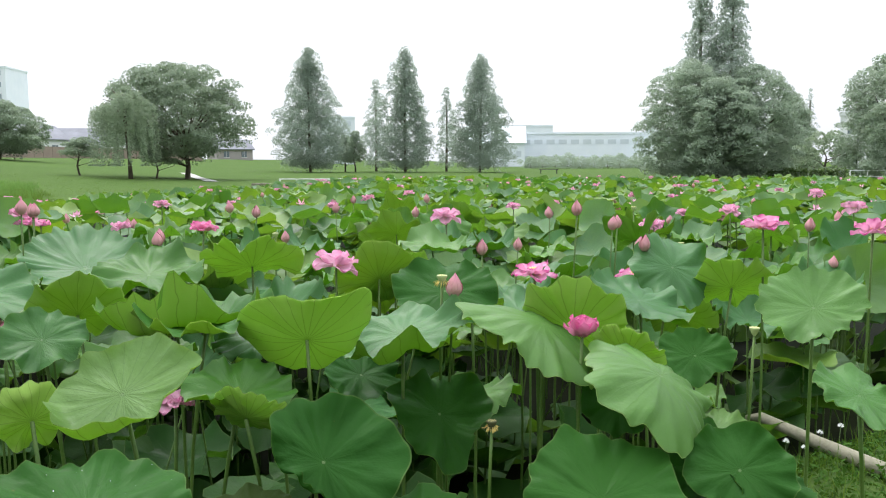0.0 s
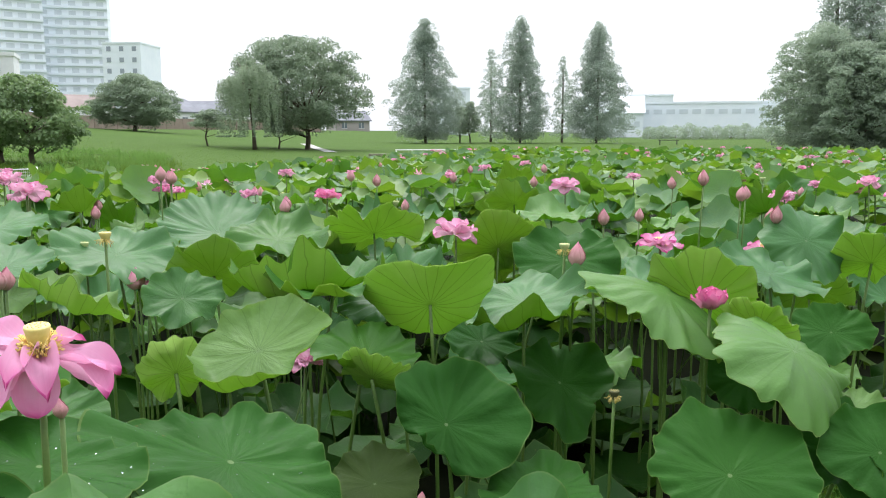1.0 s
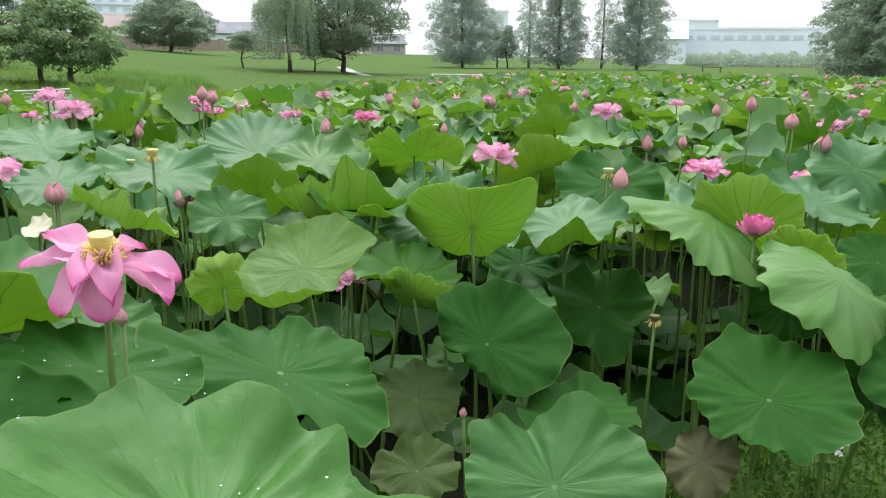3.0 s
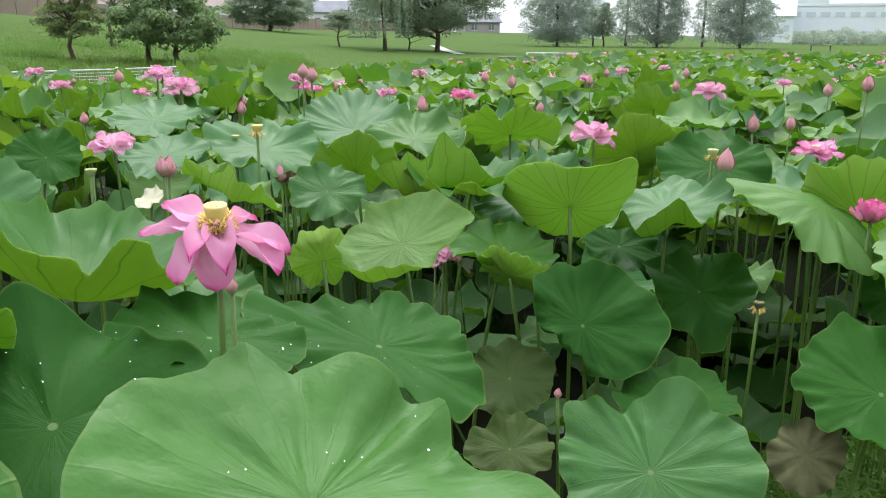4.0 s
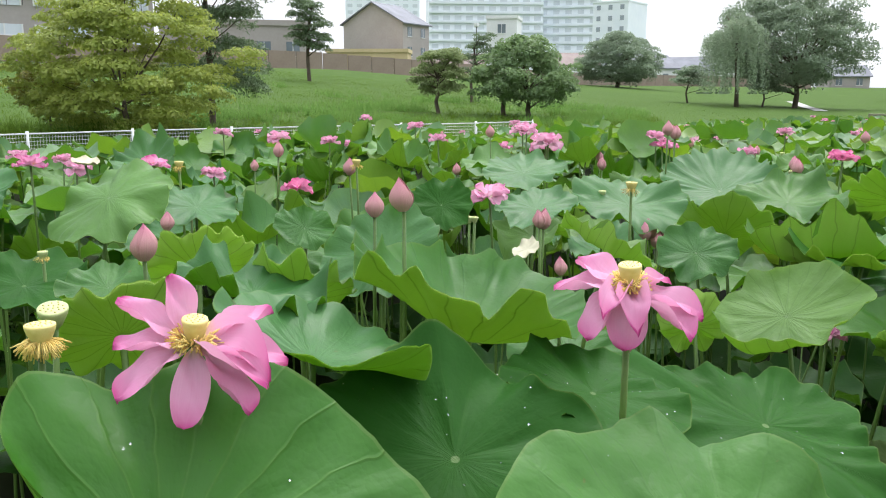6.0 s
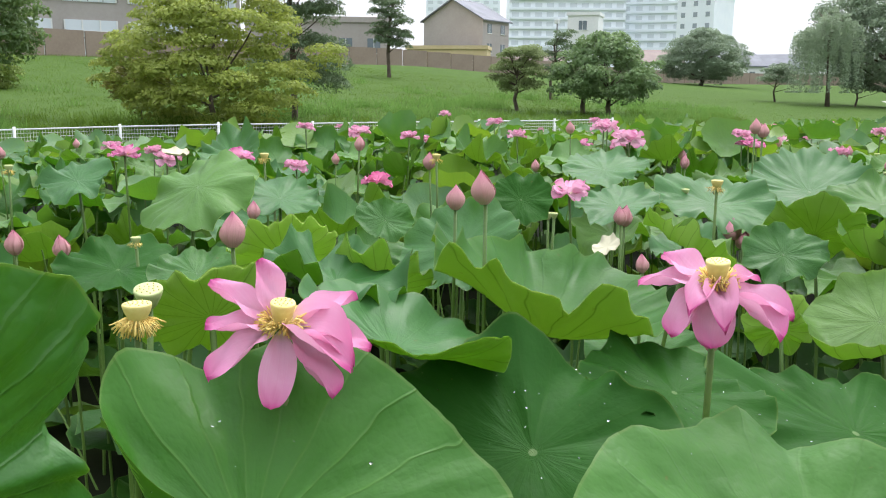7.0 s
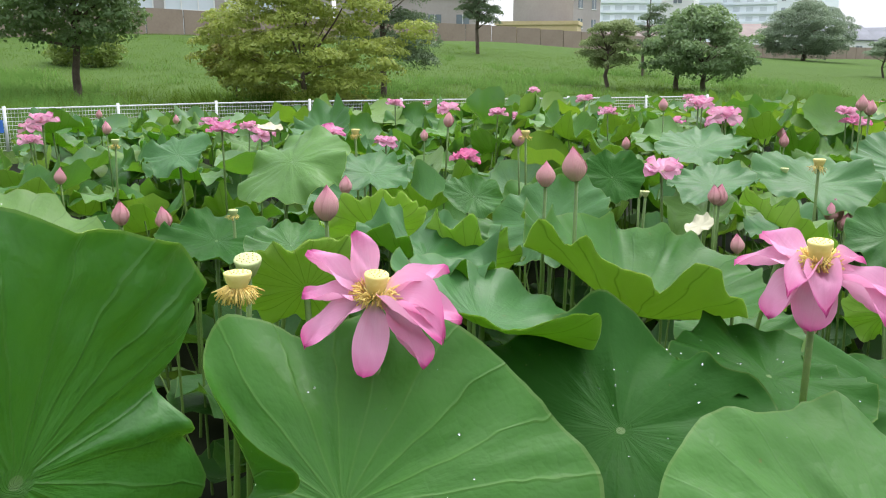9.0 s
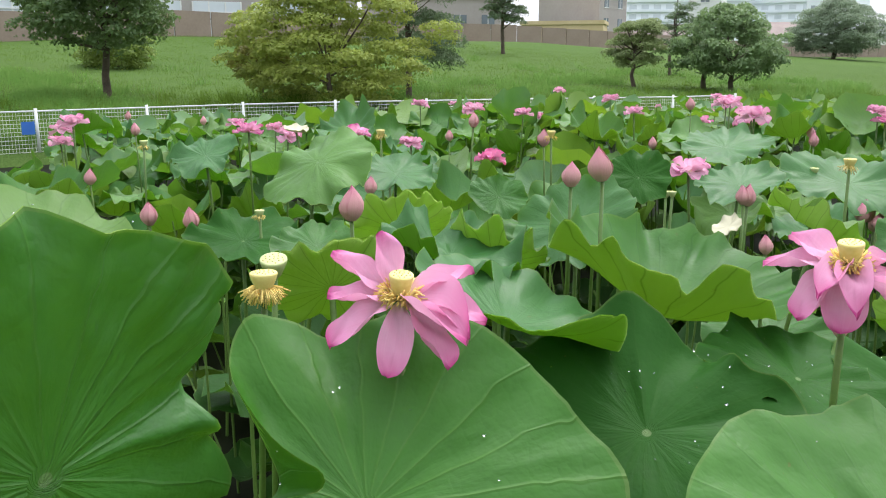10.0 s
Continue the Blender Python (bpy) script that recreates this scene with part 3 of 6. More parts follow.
def stamens_mesh(r0, length, count, seed, spread=(20, 75)):
    r = random.Random(seed)
    pcs = []
    for i in range(count):
        a = r.uniform(0, 6.283)
        e = radians(r.uniform(*spread))
        L = length * r.uniform(0.7, 1.1)
        d = Vector((math.cos(a) * math.cos(e), math.sin(a) * math.cos(e), math.sin(e)))
        p0 = Vector((math.cos(a), math.sin(a), 0)) * r0 * 0.8
        p1 = p0 + d * L * 0.6
        p2 = p1 + (d + Vector((0, 0, r.uniform(-0.9, 0.1)))).normalized() * L * 0.4
        pcs.append(tube([p0, p1, p2], [0.0005, 0.0006, 0.0012], 3))
    return mesh_of("stamens", *joined(pcs))


def place_petal(parent, me, mat, az, elev, r0=0.012, z0=0.0, roll=0.0):
    """Lays a petal out from the axis: az round it, elev degrees above the level."""
    ob = part("petal", me, mat, parent)
    ob.matrix_basis = Matrix.Rotation(radians(az), 4, "Z") @ Matrix.Translation((0, r0, z0)) @ Matrix.Rotation(radians(elev), 4, "X") @ Matrix.Rotation(radians(roll), 4, "Y")
    return ob


def flower_head(thing, at, petals, seed, mat, pod=(0.014, 0.026, 0.04), stamens=90, size=1.0, tilt=(0, 0), pod_mat=None, tuft=1.0, spread=(0, 60), rows=14, cols=6):
    """petals: rows of (az, elev, length, width, curl, cup)."""
    r = random.Random(seed)
    head = pose(*at, tilt[0], tilt[1], 0)
    for i, (az, elev, L, W, curl, cup) in enumerate(petals):
        ob = place_petal(thing, petal_mesh(L * size, W * size, curl, cup, 0.1, seed * 31 + i, rows, cols), mat, az, elev, 0.012 * size, 0.0, r.uniform(-10, 10))
        ob.matrix_basis = head @ ob.matrix_basis
    if pod:
        r0, r1, h = (q * size for q in pod)
        ob = part("seed_pod", pod_mesh(r0, r1, h), pod_mat or M_POD, thing, "pale yellow flat-topped seed pod")
        ob.matrix_basis = head
        tagged(part("seed_face", seeds_mesh(r1, h * 1.015), M_SEED, ob), kind="stuff")
    if stamens:
        ob = part("stamen_tuft", stamens_mesh(0.018 * size, 0.036 * size * tuft, stamens, seed, spread), M_STAMEN, thing, "golden yellow thread-like stamens")
        ob.matrix_basis = head @ Matrix.Translation((0, 0, 0.004 if petals else 0.38 * pod[2] * size))


def flower_stalk(thing, top, seed, radius=0.006, sway=0.03):
    return part("stalk", stalk_mesh(top, (0, 0, 0), radius, sway, seed), M_STALK, thing)


def ring(count, elev, L, W, curl, cup, start=0.0, jitter=8.0, seed=0):
    r = random.Random(seed)
    return [(start + 360 * i / count + r.uniform(-jitter, jitter), elev + r.uniform(-jitter, jitter), L * r.uniform(0.9, 1.08), W * r.uniform(0.92, 1.08), curl, cup) for i in range(count)]


FLOWERS = "lotus flowers in the pond"


def drooping_flower(x, y, z):
    """A spent flower: its pink petals hang round the upright yellow pod."""
    base = WATER_Z - 0.25
    t = empty("lotus_flower", x, y, base, "drooping pink lotus flower round a bare yellow pod", "lotus flower", FLOWERS, 22)
    pet = [(66, 16, 0.112, 0.070, 0.02, 0.5), (92, 0, 0.130, 0.062, -0.05, 0.5), (138, -38, 0.118, 0.068, -0.08, 0.6), (156, 14, 0.074, 0.056, -0.6, 1.0), (192, 4, 0.080, 0.060, -0.7, 1.0),
           (180, -56, 0.112, 0.076, -0.05, 0.6), (240, -22, 0.140, 0.062, -0.06, 0.8), (258, -12, 0.130, 0.058, -0.1, 0.7), (284, 24, 0.062, 0.042, -0.2, 0.9), (20, -12, 0.10, 0.06, 0.0, 0.5)]
    flower_head(t, (0, 0, z - base), pet, 3, M_PETAL, pod=(0.015, 0.0215, 0.046), stamens=420, size=0.80, tilt=(8, 0), tuft=0.82)
    flower_stalk(t, (0, 0, z - base), 3, 0.0056, 0.01)
    return t


def nodding_flower(x, y, z):
    """A wide open flower, its front petals lying down on the leaf below."""
    base = WATER_Z - 0.25
    t = empty("lotus_flower", x, y, base, "wide open pink lotus flower resting on a large leaf", "lotus flower", FLOWERS, 55)
    pet = [(38, 56, 0.108, 0.05, 0.0, 0.5), (76, 26, 0.122, 0.05, 0.05, 0.6), (102, 6, 0.105, 0.05, 0.0, 0.5), (122, -20, 0.128, 0.052, -0.05, 0.6), (178, -54, 0.122, 0.056, 0.05, 0.4), (226, -34, 0.13, 0.056, 0.0, 0.6),
           (234, 12, 0.105, 0.096, -0.55, 1.1), (248, 4, 0.105, 0.05, -0.45, 1.0), (264, -6, 0.132, 0.06, -0.08, 0.5), (288, 22, 0.118, 0.06, 0.0, 0.5)]
    flower_head(t, (0, 0, z - base), pet, 4, M_PETAL, pod=(0.0145, 0.0195, 0.042), stamens=300, size=0.86, tilt=(10, 4), tuft=0.8)
    flower_stalk(t, (0, 0, z - base), 4, 0.0075, 0.01)
    return t


def open_flower(x, y, z, size=1.0, seed=1, tilt=(0, 0), label=""):
    """A wide open pink flower round its pod."""
    base = WATER_Z - 0.25
    t = empty("lotus_flower", x, y, base, label or "open pink lotus flower with yellow pod and stamens", "lotus flower", FLOWERS)
    pet = ring(5, 4, 0.112, 0.08, 0.0, 0.5, seed * 17, 16, seed) + ring(5, 30, 0.10, 0.074, 0.06, 0.6, seed * 17 + 30, 16, seed + 1)
    flower_head(t, (0, 0, z - base), pet, seed, M_PETAL, size=size, tilt=tilt, stamens=50, rows=9, cols=4)
    flower_stalk(t, (0, 0, z - base), seed)
    return t


def full_flower(x, y, z, size=1.0, seed=1, tilt=(0, 0), label="", mat=None, open_by=0):
    """A crowded many-petalled pink flower, its pod hidden."""
    base = WATER_Z - 0.25
    t = empty("lotus_flower", x, y, base, label or "full many-petalled pink lotus flower", "lotus flower", FLOWERS)
    pet = ring(5, -16 + open_by, 0.082, 0.074, 0.02, 0.55, seed * 13, 20, seed) + ring(5, 12 + open_by, 0.078, 0.07, 0.10, 0.65, seed * 13 + 30, 18, seed + 1) + ring(3, 44 + 0.3 * open_by, 0.062, 0.058, 0.05, 0.85, seed * 13 + 10, 20, seed + 2)
    if open_by > 30:
        pet = ring(7, 2, 0.062, 0.056, 0.75, 0.9, seed, 8, seed) + ring(7, 26, 0.064, 0.054, 0.8, 0.9, seed + 25, 8, seed + 1) + ring(6, 50, 0.062, 0.05, 0.8, 0.9, seed + 10, 8, seed + 2) + ring(5, 72, 0.058, 0.044, 0.7, 0.9, seed + 40, 8, seed + 3)
    flower_head(t, (0, 0, z - base), pet, seed, mat or M_PETAL_SOFT, pod=None, stamens=0, size=size, tilt=tilt, rows=9, cols=4)
    flower_stalk(t, (0, 0, z - base), seed)
    return t


def bud(x, y, z, size=1.0, seed=1, tilt=(0, 0), label=""):
    """A pointed closed bud; z is its foot."""
    base = WATER_Z - 0.25
    t = empty("lotus_bud", x, y, base, label or "closed pointed pink lotus bud on its stalk", "lotus bud", "lotus buds in the pond")
    r = random.Random(seed)
    head = pose(0, 0, z - base, tilt[0] + r.uniform(-6, 6), tilt[1] + r.uniform(-6, 6), 0)
    for i in range(7):
        az, shell = i * 137.5 + seed * 40, 1.0 + 0.06 * (i % 3)
        verts, uvs, faces = [], [], []
        rows, cols = 9, 5
        L = 0.10 * (0.86 + 0.14 * (i / 6)) if i > 2 else 0.078 + 0.008 * i
        for a in range(rows + 1):
            v = a / rows
            hz = L * v
            rad = 0.0305 * shell * (math.sin(math.pi * min(0.09 + 0.91 * v, 1.0)) ** 0.85 * (1 - 0.42 * v * v)) + 0.0008 * (i % 3)
            for b in range(cols + 1):
                u = 2 * b / cols - 1
                ang = u * 1.15 * (1 - 0.75 * v ** 4)
                lip = rad * (1 + 0.13 * abs(u) ** 3 * math.sin(math.pi * v) ** 0.8)
                verts.append((lip * math.sin(ang), lip * math.cos(ang), hz))
                uvs.append((0.5 + 0.5 * u, 0.15 + 0.85 * v))
        for a in range(rows):
            for b in range(cols):
                k = a * (cols + 1) + b
                faces.append((k, k + 1, k + cols + 2, k + cols + 1))
        ob = part("petal", mesh_of("petal", verts, faces, uvs), M_BUD, t)
        ob.matrix_basis = head @ Matrix.Rotation(radians(az), 4, "Z") @ Matrix.Diagonal((size, size, size, 1))
    flower_stalk(t, (0, 0, z - base + 0.002), seed, 0.005)
    return t


def seed_head(x, y, z, size=1.0, seed=1, stamens=0, tilt=(0, 0), label="", green=True, mat=None):
    base = WATER_Z - 0.25
    t = empty("lotus_seed_head", x, y, base, label or "bare pale green lotus seed pod on its stalk", "seed pod", "lotus seed pods in the pond")
    flower_head(t, (0, 0, z - base), [], seed, M_PETAL, pod=(0.015, 0.026, 0.044), stamens=stamens, tuft=1.0, spread=(-88, -8), size=size, tilt=tilt, pod_mat=mat or (M_POD_GREEN if green else M_POD))
    flower_stalk(t, (0, 0, z - base), seed, 0.0055)
    return t

# ---- lotus near the bank ----
lotus_leaf(-0.763, 0.160, 1.064, 0.269, -68, 97, cup=0.08, wave=0.065, rings=20, ripple=0.03, spokes=126, flute=1.4, crease=3.0, bend=-0.14, bend_az=1.2, seed=101, mat=M_BLADE_WET, notch=0.04, lobes=((1, 0.025, -40), (2, 0.048, 36), (3, 0.048, 58), (4, 0.044, -21), (5, 0.038, 4), (6, 0.033, 22)), lean=(-0.34, -0.14), valley=((127, 0.10, 14), (100, 0.05, 8), (62, 0.05, 8)), label='very large upright dark green lotus leaf with radiating veins')
dew(lotus_leaf(-1.084, 0.222, 1.218, 0.162, -70, 25, cup=0.12, wave=0.065, seed=102, crease=1.9, rings=13, spokes=84, ripple=0.028, mat=M_BLADE_YOUNG, notch=0.04, lobes=((2, 0.022, -19), (3, 0.023, 36), (4, 0.017, -24)), label='pale edge of a lotus leaf behind a larger one'), 0.162, 102, 72)
dew(lotus_leaf(-0.749, 0.522, 0.915, 0.262, -110, 41, cup=0.08, wave=0.065, waves=3, rings=20, spokes=126, seed=103, crease=1.9, ripple=0.028, mat=M_BLADE_MID, notch=0.04, lobes=((1, 0.311, 71), (2, 0.104, -41), (3, 0.146, 57), (4, 0.087, 5), (5, 0.088, -24), (6, 0.026, 15)), curl=((-150, 0.12, 26),), valley=((163, 0.08, 8), (87, 0.07, 14)), flute=1.4, label='huge lotus leaf that carries an open pink flower'), 0.262, 103, 42)
dew(lotus_leaf(-0.735, 1.050, 0.877, 0.256, -141, 25, cup=0.10, wave=0.078, waves=4, rings=18, spokes=126, seed=104, crease=1.2, ripple=0.028, mat=M_BLADE_DEEP, notch=0.04, lobes=((1, 0.028, -130), (2, 0.043, 1), (3, 0.045, 40), (4, 0.036, -35), (5, 0.025, -10), (6, 0.013, 10)), valley=((136, -0.12, 10), (60, 0.06, 14)), label='dark green lotus leaf with water drops on it'), 0.256, 207, 90)
dew(lotus_leaf(-0.208, 0.890, 0.934, 0.269, -129, 16, cup=0.10, wave=0.091, waves=3, crease=2.2, rings=20, spokes=126, seed=105, ripple=0.028, mat=M_BLADE_PALE, notch=0.04, lobes=((1, 0.046, -77), (2, 0.061, -14), (3, 0.061, 6), (4, 0.028, 11), (5, 0.031, 12), (6, 0.045, 4)), rim_jag=0.04, valley=((121, 0.10, 8), (145, -0.05, 8), (82, 0.14, 9), (165, 0.08, 9)), flute=2.0, label='pale broad lotus leaf in front of a drooping flower'), 0.269, 105, 66)
dew(lotus_leaf(-0.690, 1.420, 0.898, 0.186, -92, 14, cup=0.10, crease=1.3, wave=0.078, rings=12, seed=106, spokes=84, ripple=0.028, mat=M_BLADE_DEEP, notch=0.04, lobes=((1, 0.019, -94), (2, 0.021, -39), (3, 0.043, 2), (5, 0.024, 17), (6, 0.031, -15)), valley=((150, 0.08, 10), (60, 0.08, 12)), label='rippled dark lotus leaf behind a flower stalk'), 0.165, 106, 66)
dew(lotus_leaf(-0.446, 1.697, 0.809, 0.241, -98, 18, cup=0.06, crease=1.3, wave=0.067, rings=18, spokes=126, seed=107, ripple=0.028, mat=M_BLADE_DEEP, notch=0.04, lobes=((1, 0.074, -119), (2, 0.078, 28), (3, 0.121, -36), (4, 0.07, -5), (5, 0.067, -19), (6, 0.038, -29)), valley=((173, 0.12, 12), (40, 0.08, 10)), flute=1.5, label='blue-green lotus leaf scattered with water drops'), 0.241, 107, 72)
lotus_leaf(-1.075, 1.500, 0.912, 0.295, -48, 15, cup=0.52, wave=0.085, waves=5, bowl=1.4, ripple=0.04, notch=0.02, rings=18, spokes=126, seed=108, crease=1.9, mat=M_BLADE_THIN, label='deep bowl-shaped lotus leaf showing its yellow-green underside')
lotus_leaf(-0.994, 0.971, 1.014, 0.209, -21, 19, cup=0.28, wave=0.13, waves=3, rings=14, spokes=126, crease=1.2, seed=109, ripple=0.028, mat=M_BLADE_TEAL, label='wavy lotus leaf half folded, dark below')
lotus_leaf(-1.179, 0.716, 1.081, 0.117, 69, 56, cup=0.15, wave=0.104, rings=12, seed=110, crease=1.9, spokes=84, ripple=0.028, mat=M_BLADE_THIN, label='upturned lotus leaf with dark veins on its underside')
lotus_leaf(-1.626, 1.157, 1.061, 0.128, 64, 39, cup=0.20, wave=0.133, seed=111, crease=1.9, rings=13, spokes=84, ripple=0.028, mat=M_BLADE_YOUNG, label='yellow-green young lotus leaf seen from below')
lotus_leaf(-1.323, 1.211, 1.030, 0.123, 34, 41, cup=0.20, wave=0.19, seed=112, crease=1.9, rings=13, spokes=84, ripple=0.028, mat=M_BLADE_YOUNG, label='yellow-green young lotus leaf with a ruffled rim')
lotus_leaf(-1.280, 1.057, 1.072, 0.155, -69, 15, cup=0.15, wave=0.266, rings=12, seed=113, crease=1.9, spokes=84, ripple=0.028, mat=M_BLADE_TEAL, label='folded blue-green lotus leaf with a pale turned edge')
lotus_leaf(-2.540, 1.419, 1.126, 0.204, -158, 32, cup=-0.12, wave=0.114, seed=114, crease=1.9, rings=13, spokes=84, ripple=0.028, mat=M_BLADE_MINT, label='pale green lotus leaf arched over its stalk')
lotus_leaf(-2.591, 1.782, 1.051, 0.168, -104, 19, cup=0.10, wave=0.114, seed=115, crease=1.9, rings=13, spokes=84, ripple=0.028, notch=0.04, lobes=((2, 0.122, -15), (3, 0.064, -34), (4, 0.033, 33), (6, 0.016, -29)), mat=M_BLADE_TEAL, label='blue-green lotus leaf below a pink flower')
lotus_leaf(-3.618, 1.420, 1.055, 0.160, -133, 23, cup=0.08, wave=0.133, seed=116, crease=1.9, rings=13, spokes=84, ripple=0.028, notch=0.04, lobes=((2, 0.12, -47), (3, 0.101, -15), (4, 0.035, -38), (6, 0.025, -1)), mat=M_BLADE_TEAL, label='broad blue-green lotus leaf near the wire fence')
lotus_leaf(-1.586, 2.007, 1.127, 0.102, -133, 42, cup=0.12, wave=0.095, seed=117, crease=1.9, rings=13, spokes=84, ripple=0.028, mat=M_BLADE_DEEP, notch=0.04, lobes=((2, 0.029, -67), (3, 0.035, -15)), label='upright dark green lotus leaf')
lotus_leaf(-1.528, 1.690, 1.031, 0.168, -160, 40, cup=0.10, wave=0.095, seed=118, crease=1.9, rings=13, spokes=84, ripple=0.028, mat=M_BLADE_TEAL, label='large blue-green lotus leaf behind a bowl-shaped one')
lotus_leaf(-1.936, 1.749, 1.047, 0.089, -131, 41, cup=0.10, wave=0.114, seed=119, crease=1.9, rings=13, spokes=84, ripple=0.028, notch=0.04, lobes=((2, 0.088, 22), (3, 0.046, -27), (4, 0.024, 20)), label='lotus leaf with a pale folded tip')
lotus_leaf(-1.748, 2.775, 1.018, 0.168, -142, 14, cup=0.10, wave=0.08, waves=7, seed=120, crease=1.9, rings=13, spokes=84, ripple=0.028, notch=0.04, lobes=((2, 0.214, -82), (3, 0.072, 57), (4, 0.054, 30), (5, 0.035, 9), (6, 0.032, -8)), mat=M_BLADE_TEAL, label='flat blue-green lotus leaf with a ruffled rim')
lotus_leaf(-2.302, 3.476, 1.073, 0.223, -150, 15, cup=0.10, wave=0.08, waves=7, seed=121, crease=1.9, rings=13, spokes=84, ripple=0.028, notch=0.04, lobes=((2, 0.074, -53), (3, 0.038, 35), (4, 0.019, 45), (6, 0.018, -15)), mat=M_BLADE_TEAL, label='flat blue-green lotus leaf with a ruffled rim')
lotus_leaf(-1.685, 4.455, 0.940, 0.310, -152, 23, cup=0.16, wave=0.04, waves=9, rim_jag=0.05, spokes=126, flute=1.6, seed=122, crease=0.9, rings=13, ripple=0.028, notch=0.04, lobes=((1, 0.242, 130), (2, 0.081, -84), (3, 0.046, 44), (4, 0.024, 32), (5, 0.02, -35)), mat=M_BLADE_TEAL, label='wide round blue-green lotus leaf with a fluted rim')
lotus_leaf(-1.081, 2.155, 1.038, 0.138, -74, 25, cup=0.10, wave=0.152, seed=123, crease=1.9, rings=13, spokes=84, ripple=0.028, mat=M_BLADE_YOUNG, notch=0.04, lobes=((2, 0.047, 8), (3, 0.015, -60), (4, 0.09, 31), (5, 0.029, 13), (6, 0.014, 23)), curl=((-70, 0.42, 60),), label='long yellow-green lotus leaf with its rim turned up')
lotus_leaf(-0.586, 2.218, 0.905, 0.183, 170, 32, cup=0.12, bowl=3.0, wave=0.06, waves=3, rings=18, spokes=126, seed=124, crease=1.9, ripple=0.028, mat=M_BLADE_YOUNG, notch=0.04, lobes=((2, 0.103, 46), (3, 0.058, 9), (4, 0.018, -19), (5, 0.036, 28), (6, 0.033, 12)), curl=((-110, 0.46, 52),), label='broad pale lotus leaf with a torn, browned rim')
lotus_leaf(-0.852, 2.264, 0.819, 0.102, 38, 69, cup=0.20, wave=0.19, seed=125, crease=1.9, rings=13, spokes=84, ripple=0.028, mat=M_BLADE_YOUNG, curl=((-90, 0.3, 50),), label='yellow-green lotus leaf lit from behind')
lotus_leaf(-0.748, 3.121, 0.913, 0.283, 167, 7, cup=0.12, wave=0.171, waves=4, seed=126, crease=1.9, rings=13, spokes=84, ripple=0.028, mat=M_BLADE_MINT, curl=((-80, 0.45, 70),), label='long pale lotus leaf over a yellow-green underside')
lotus_leaf(-0.589, 2.951, 0.921, 0.245, 98, 6, cup=0.35, wave=0.19, seed=127, crease=1.9, rings=13, spokes=84, ripple=0.028, mat=M_BLADE_THIN, label='yellow-green lotus bowl seen from below')
lotus_leaf(-1.136, 3.170, 0.939, 0.196, 8, 38, cup=0.22, wave=0.152, seed=128, crease=1.9, rings=13, spokes=84, ripple=0.028, mat=M_BLADE_THIN, label='dark-veined lotus leaf seen from below')
lotus_leaf(-0.205, 2.778, 0.931, 0.200, 11, 54, cup=0.10, wave=0.06, waves=2, bend=0.32, bend_az=0.1, rings=12, seed=129, crease=1.9, spokes=84, ripple=0.028, mat=M_BLADE_YOUNG, notch=0.02, lobes=((2, 0.15, 0), (3, 0.05, 90)), label='folded bright yellow-green lotus leaf lit through')
lotus_leaf(0.094, 2.961, 0.908, 0.237, 146, 19, cup=0.05, wave=0.171, waves=4, seed=130, crease=1.9, rings=13, spokes=84, ripple=0.028, mat=M_BLADE_TEAL, curl=((-100, 0.35, 60),), label='blue-green lotus leaf with a rolled rim')
lotus_leaf(0.236, 3.411, 0.992, 0.205, -179, 35, cup=0.08, wave=0.095, seed=131, crease=1.9, rings=13, spokes=84, ripple=0.028, mat=M_BLADE_DEEP, notch=0.04, lobes=((1, 0.034, -108), (2, 0.044, -19), (3, 0.022, 26), (4, 0.015, -41)), label='upright dark green lotus leaf behind a bud')
lotus_leaf(-0.144, 4.636, 0.865, 0.250, 17, 47, cup=0.20, wave=0.152, seed=132, crease=1.9, rings=13, spokes=84, ripple=0.028, mat=M_BLADE_THIN, label='large yellow-green lotus leaf seen from below')
lotus_leaf(0.579, 2.936, 0.955, 0.256, -109, 26, cup=-0.20, droop=0.12, wave=0.06, waves=5, rings=13, spokes=126, seed=133, crease=1.9, ripple=0.028, mat=M_BLADE_MINT, notch=0.04, lobes=((1, 0.04, 71), (2, 0.048, 42), (3, 0.151, 57), (4, 0.027, -38), (6, 0.027, 7)), curl=((-120, 0.12, 40),), rim_jag=0.04, label='long pale lotus leaf sloping down to one side')
lotus_leaf(0.893, 2.563, 0.871, 0.234, -122, 32, cup=-0.20, droop=0.12, wave=0.06, waves=5, rings=13, spokes=126, seed=134, crease=1.9, ripple=0.028, mat=M_BLADE_MINT, notch=0.04, lobes=((1, 0.032, 61), (2, 0.119, 57), (3, 0.069, 41), (4, 0.063, 37), (5, 0.047, -7), (6, 0.016, -12)), rim_jag=0.04, label='long pale lotus leaf sloping down to one side')
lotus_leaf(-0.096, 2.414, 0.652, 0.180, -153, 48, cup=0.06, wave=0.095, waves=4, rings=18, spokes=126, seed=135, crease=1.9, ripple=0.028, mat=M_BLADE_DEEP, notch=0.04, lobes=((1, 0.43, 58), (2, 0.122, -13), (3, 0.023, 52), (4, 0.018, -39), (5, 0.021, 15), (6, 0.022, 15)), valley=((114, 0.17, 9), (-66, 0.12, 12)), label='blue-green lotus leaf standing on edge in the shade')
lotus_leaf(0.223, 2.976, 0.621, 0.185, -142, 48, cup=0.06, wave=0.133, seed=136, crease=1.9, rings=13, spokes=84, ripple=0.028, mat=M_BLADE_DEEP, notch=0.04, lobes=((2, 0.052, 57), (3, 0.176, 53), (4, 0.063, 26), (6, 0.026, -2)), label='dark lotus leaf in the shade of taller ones')
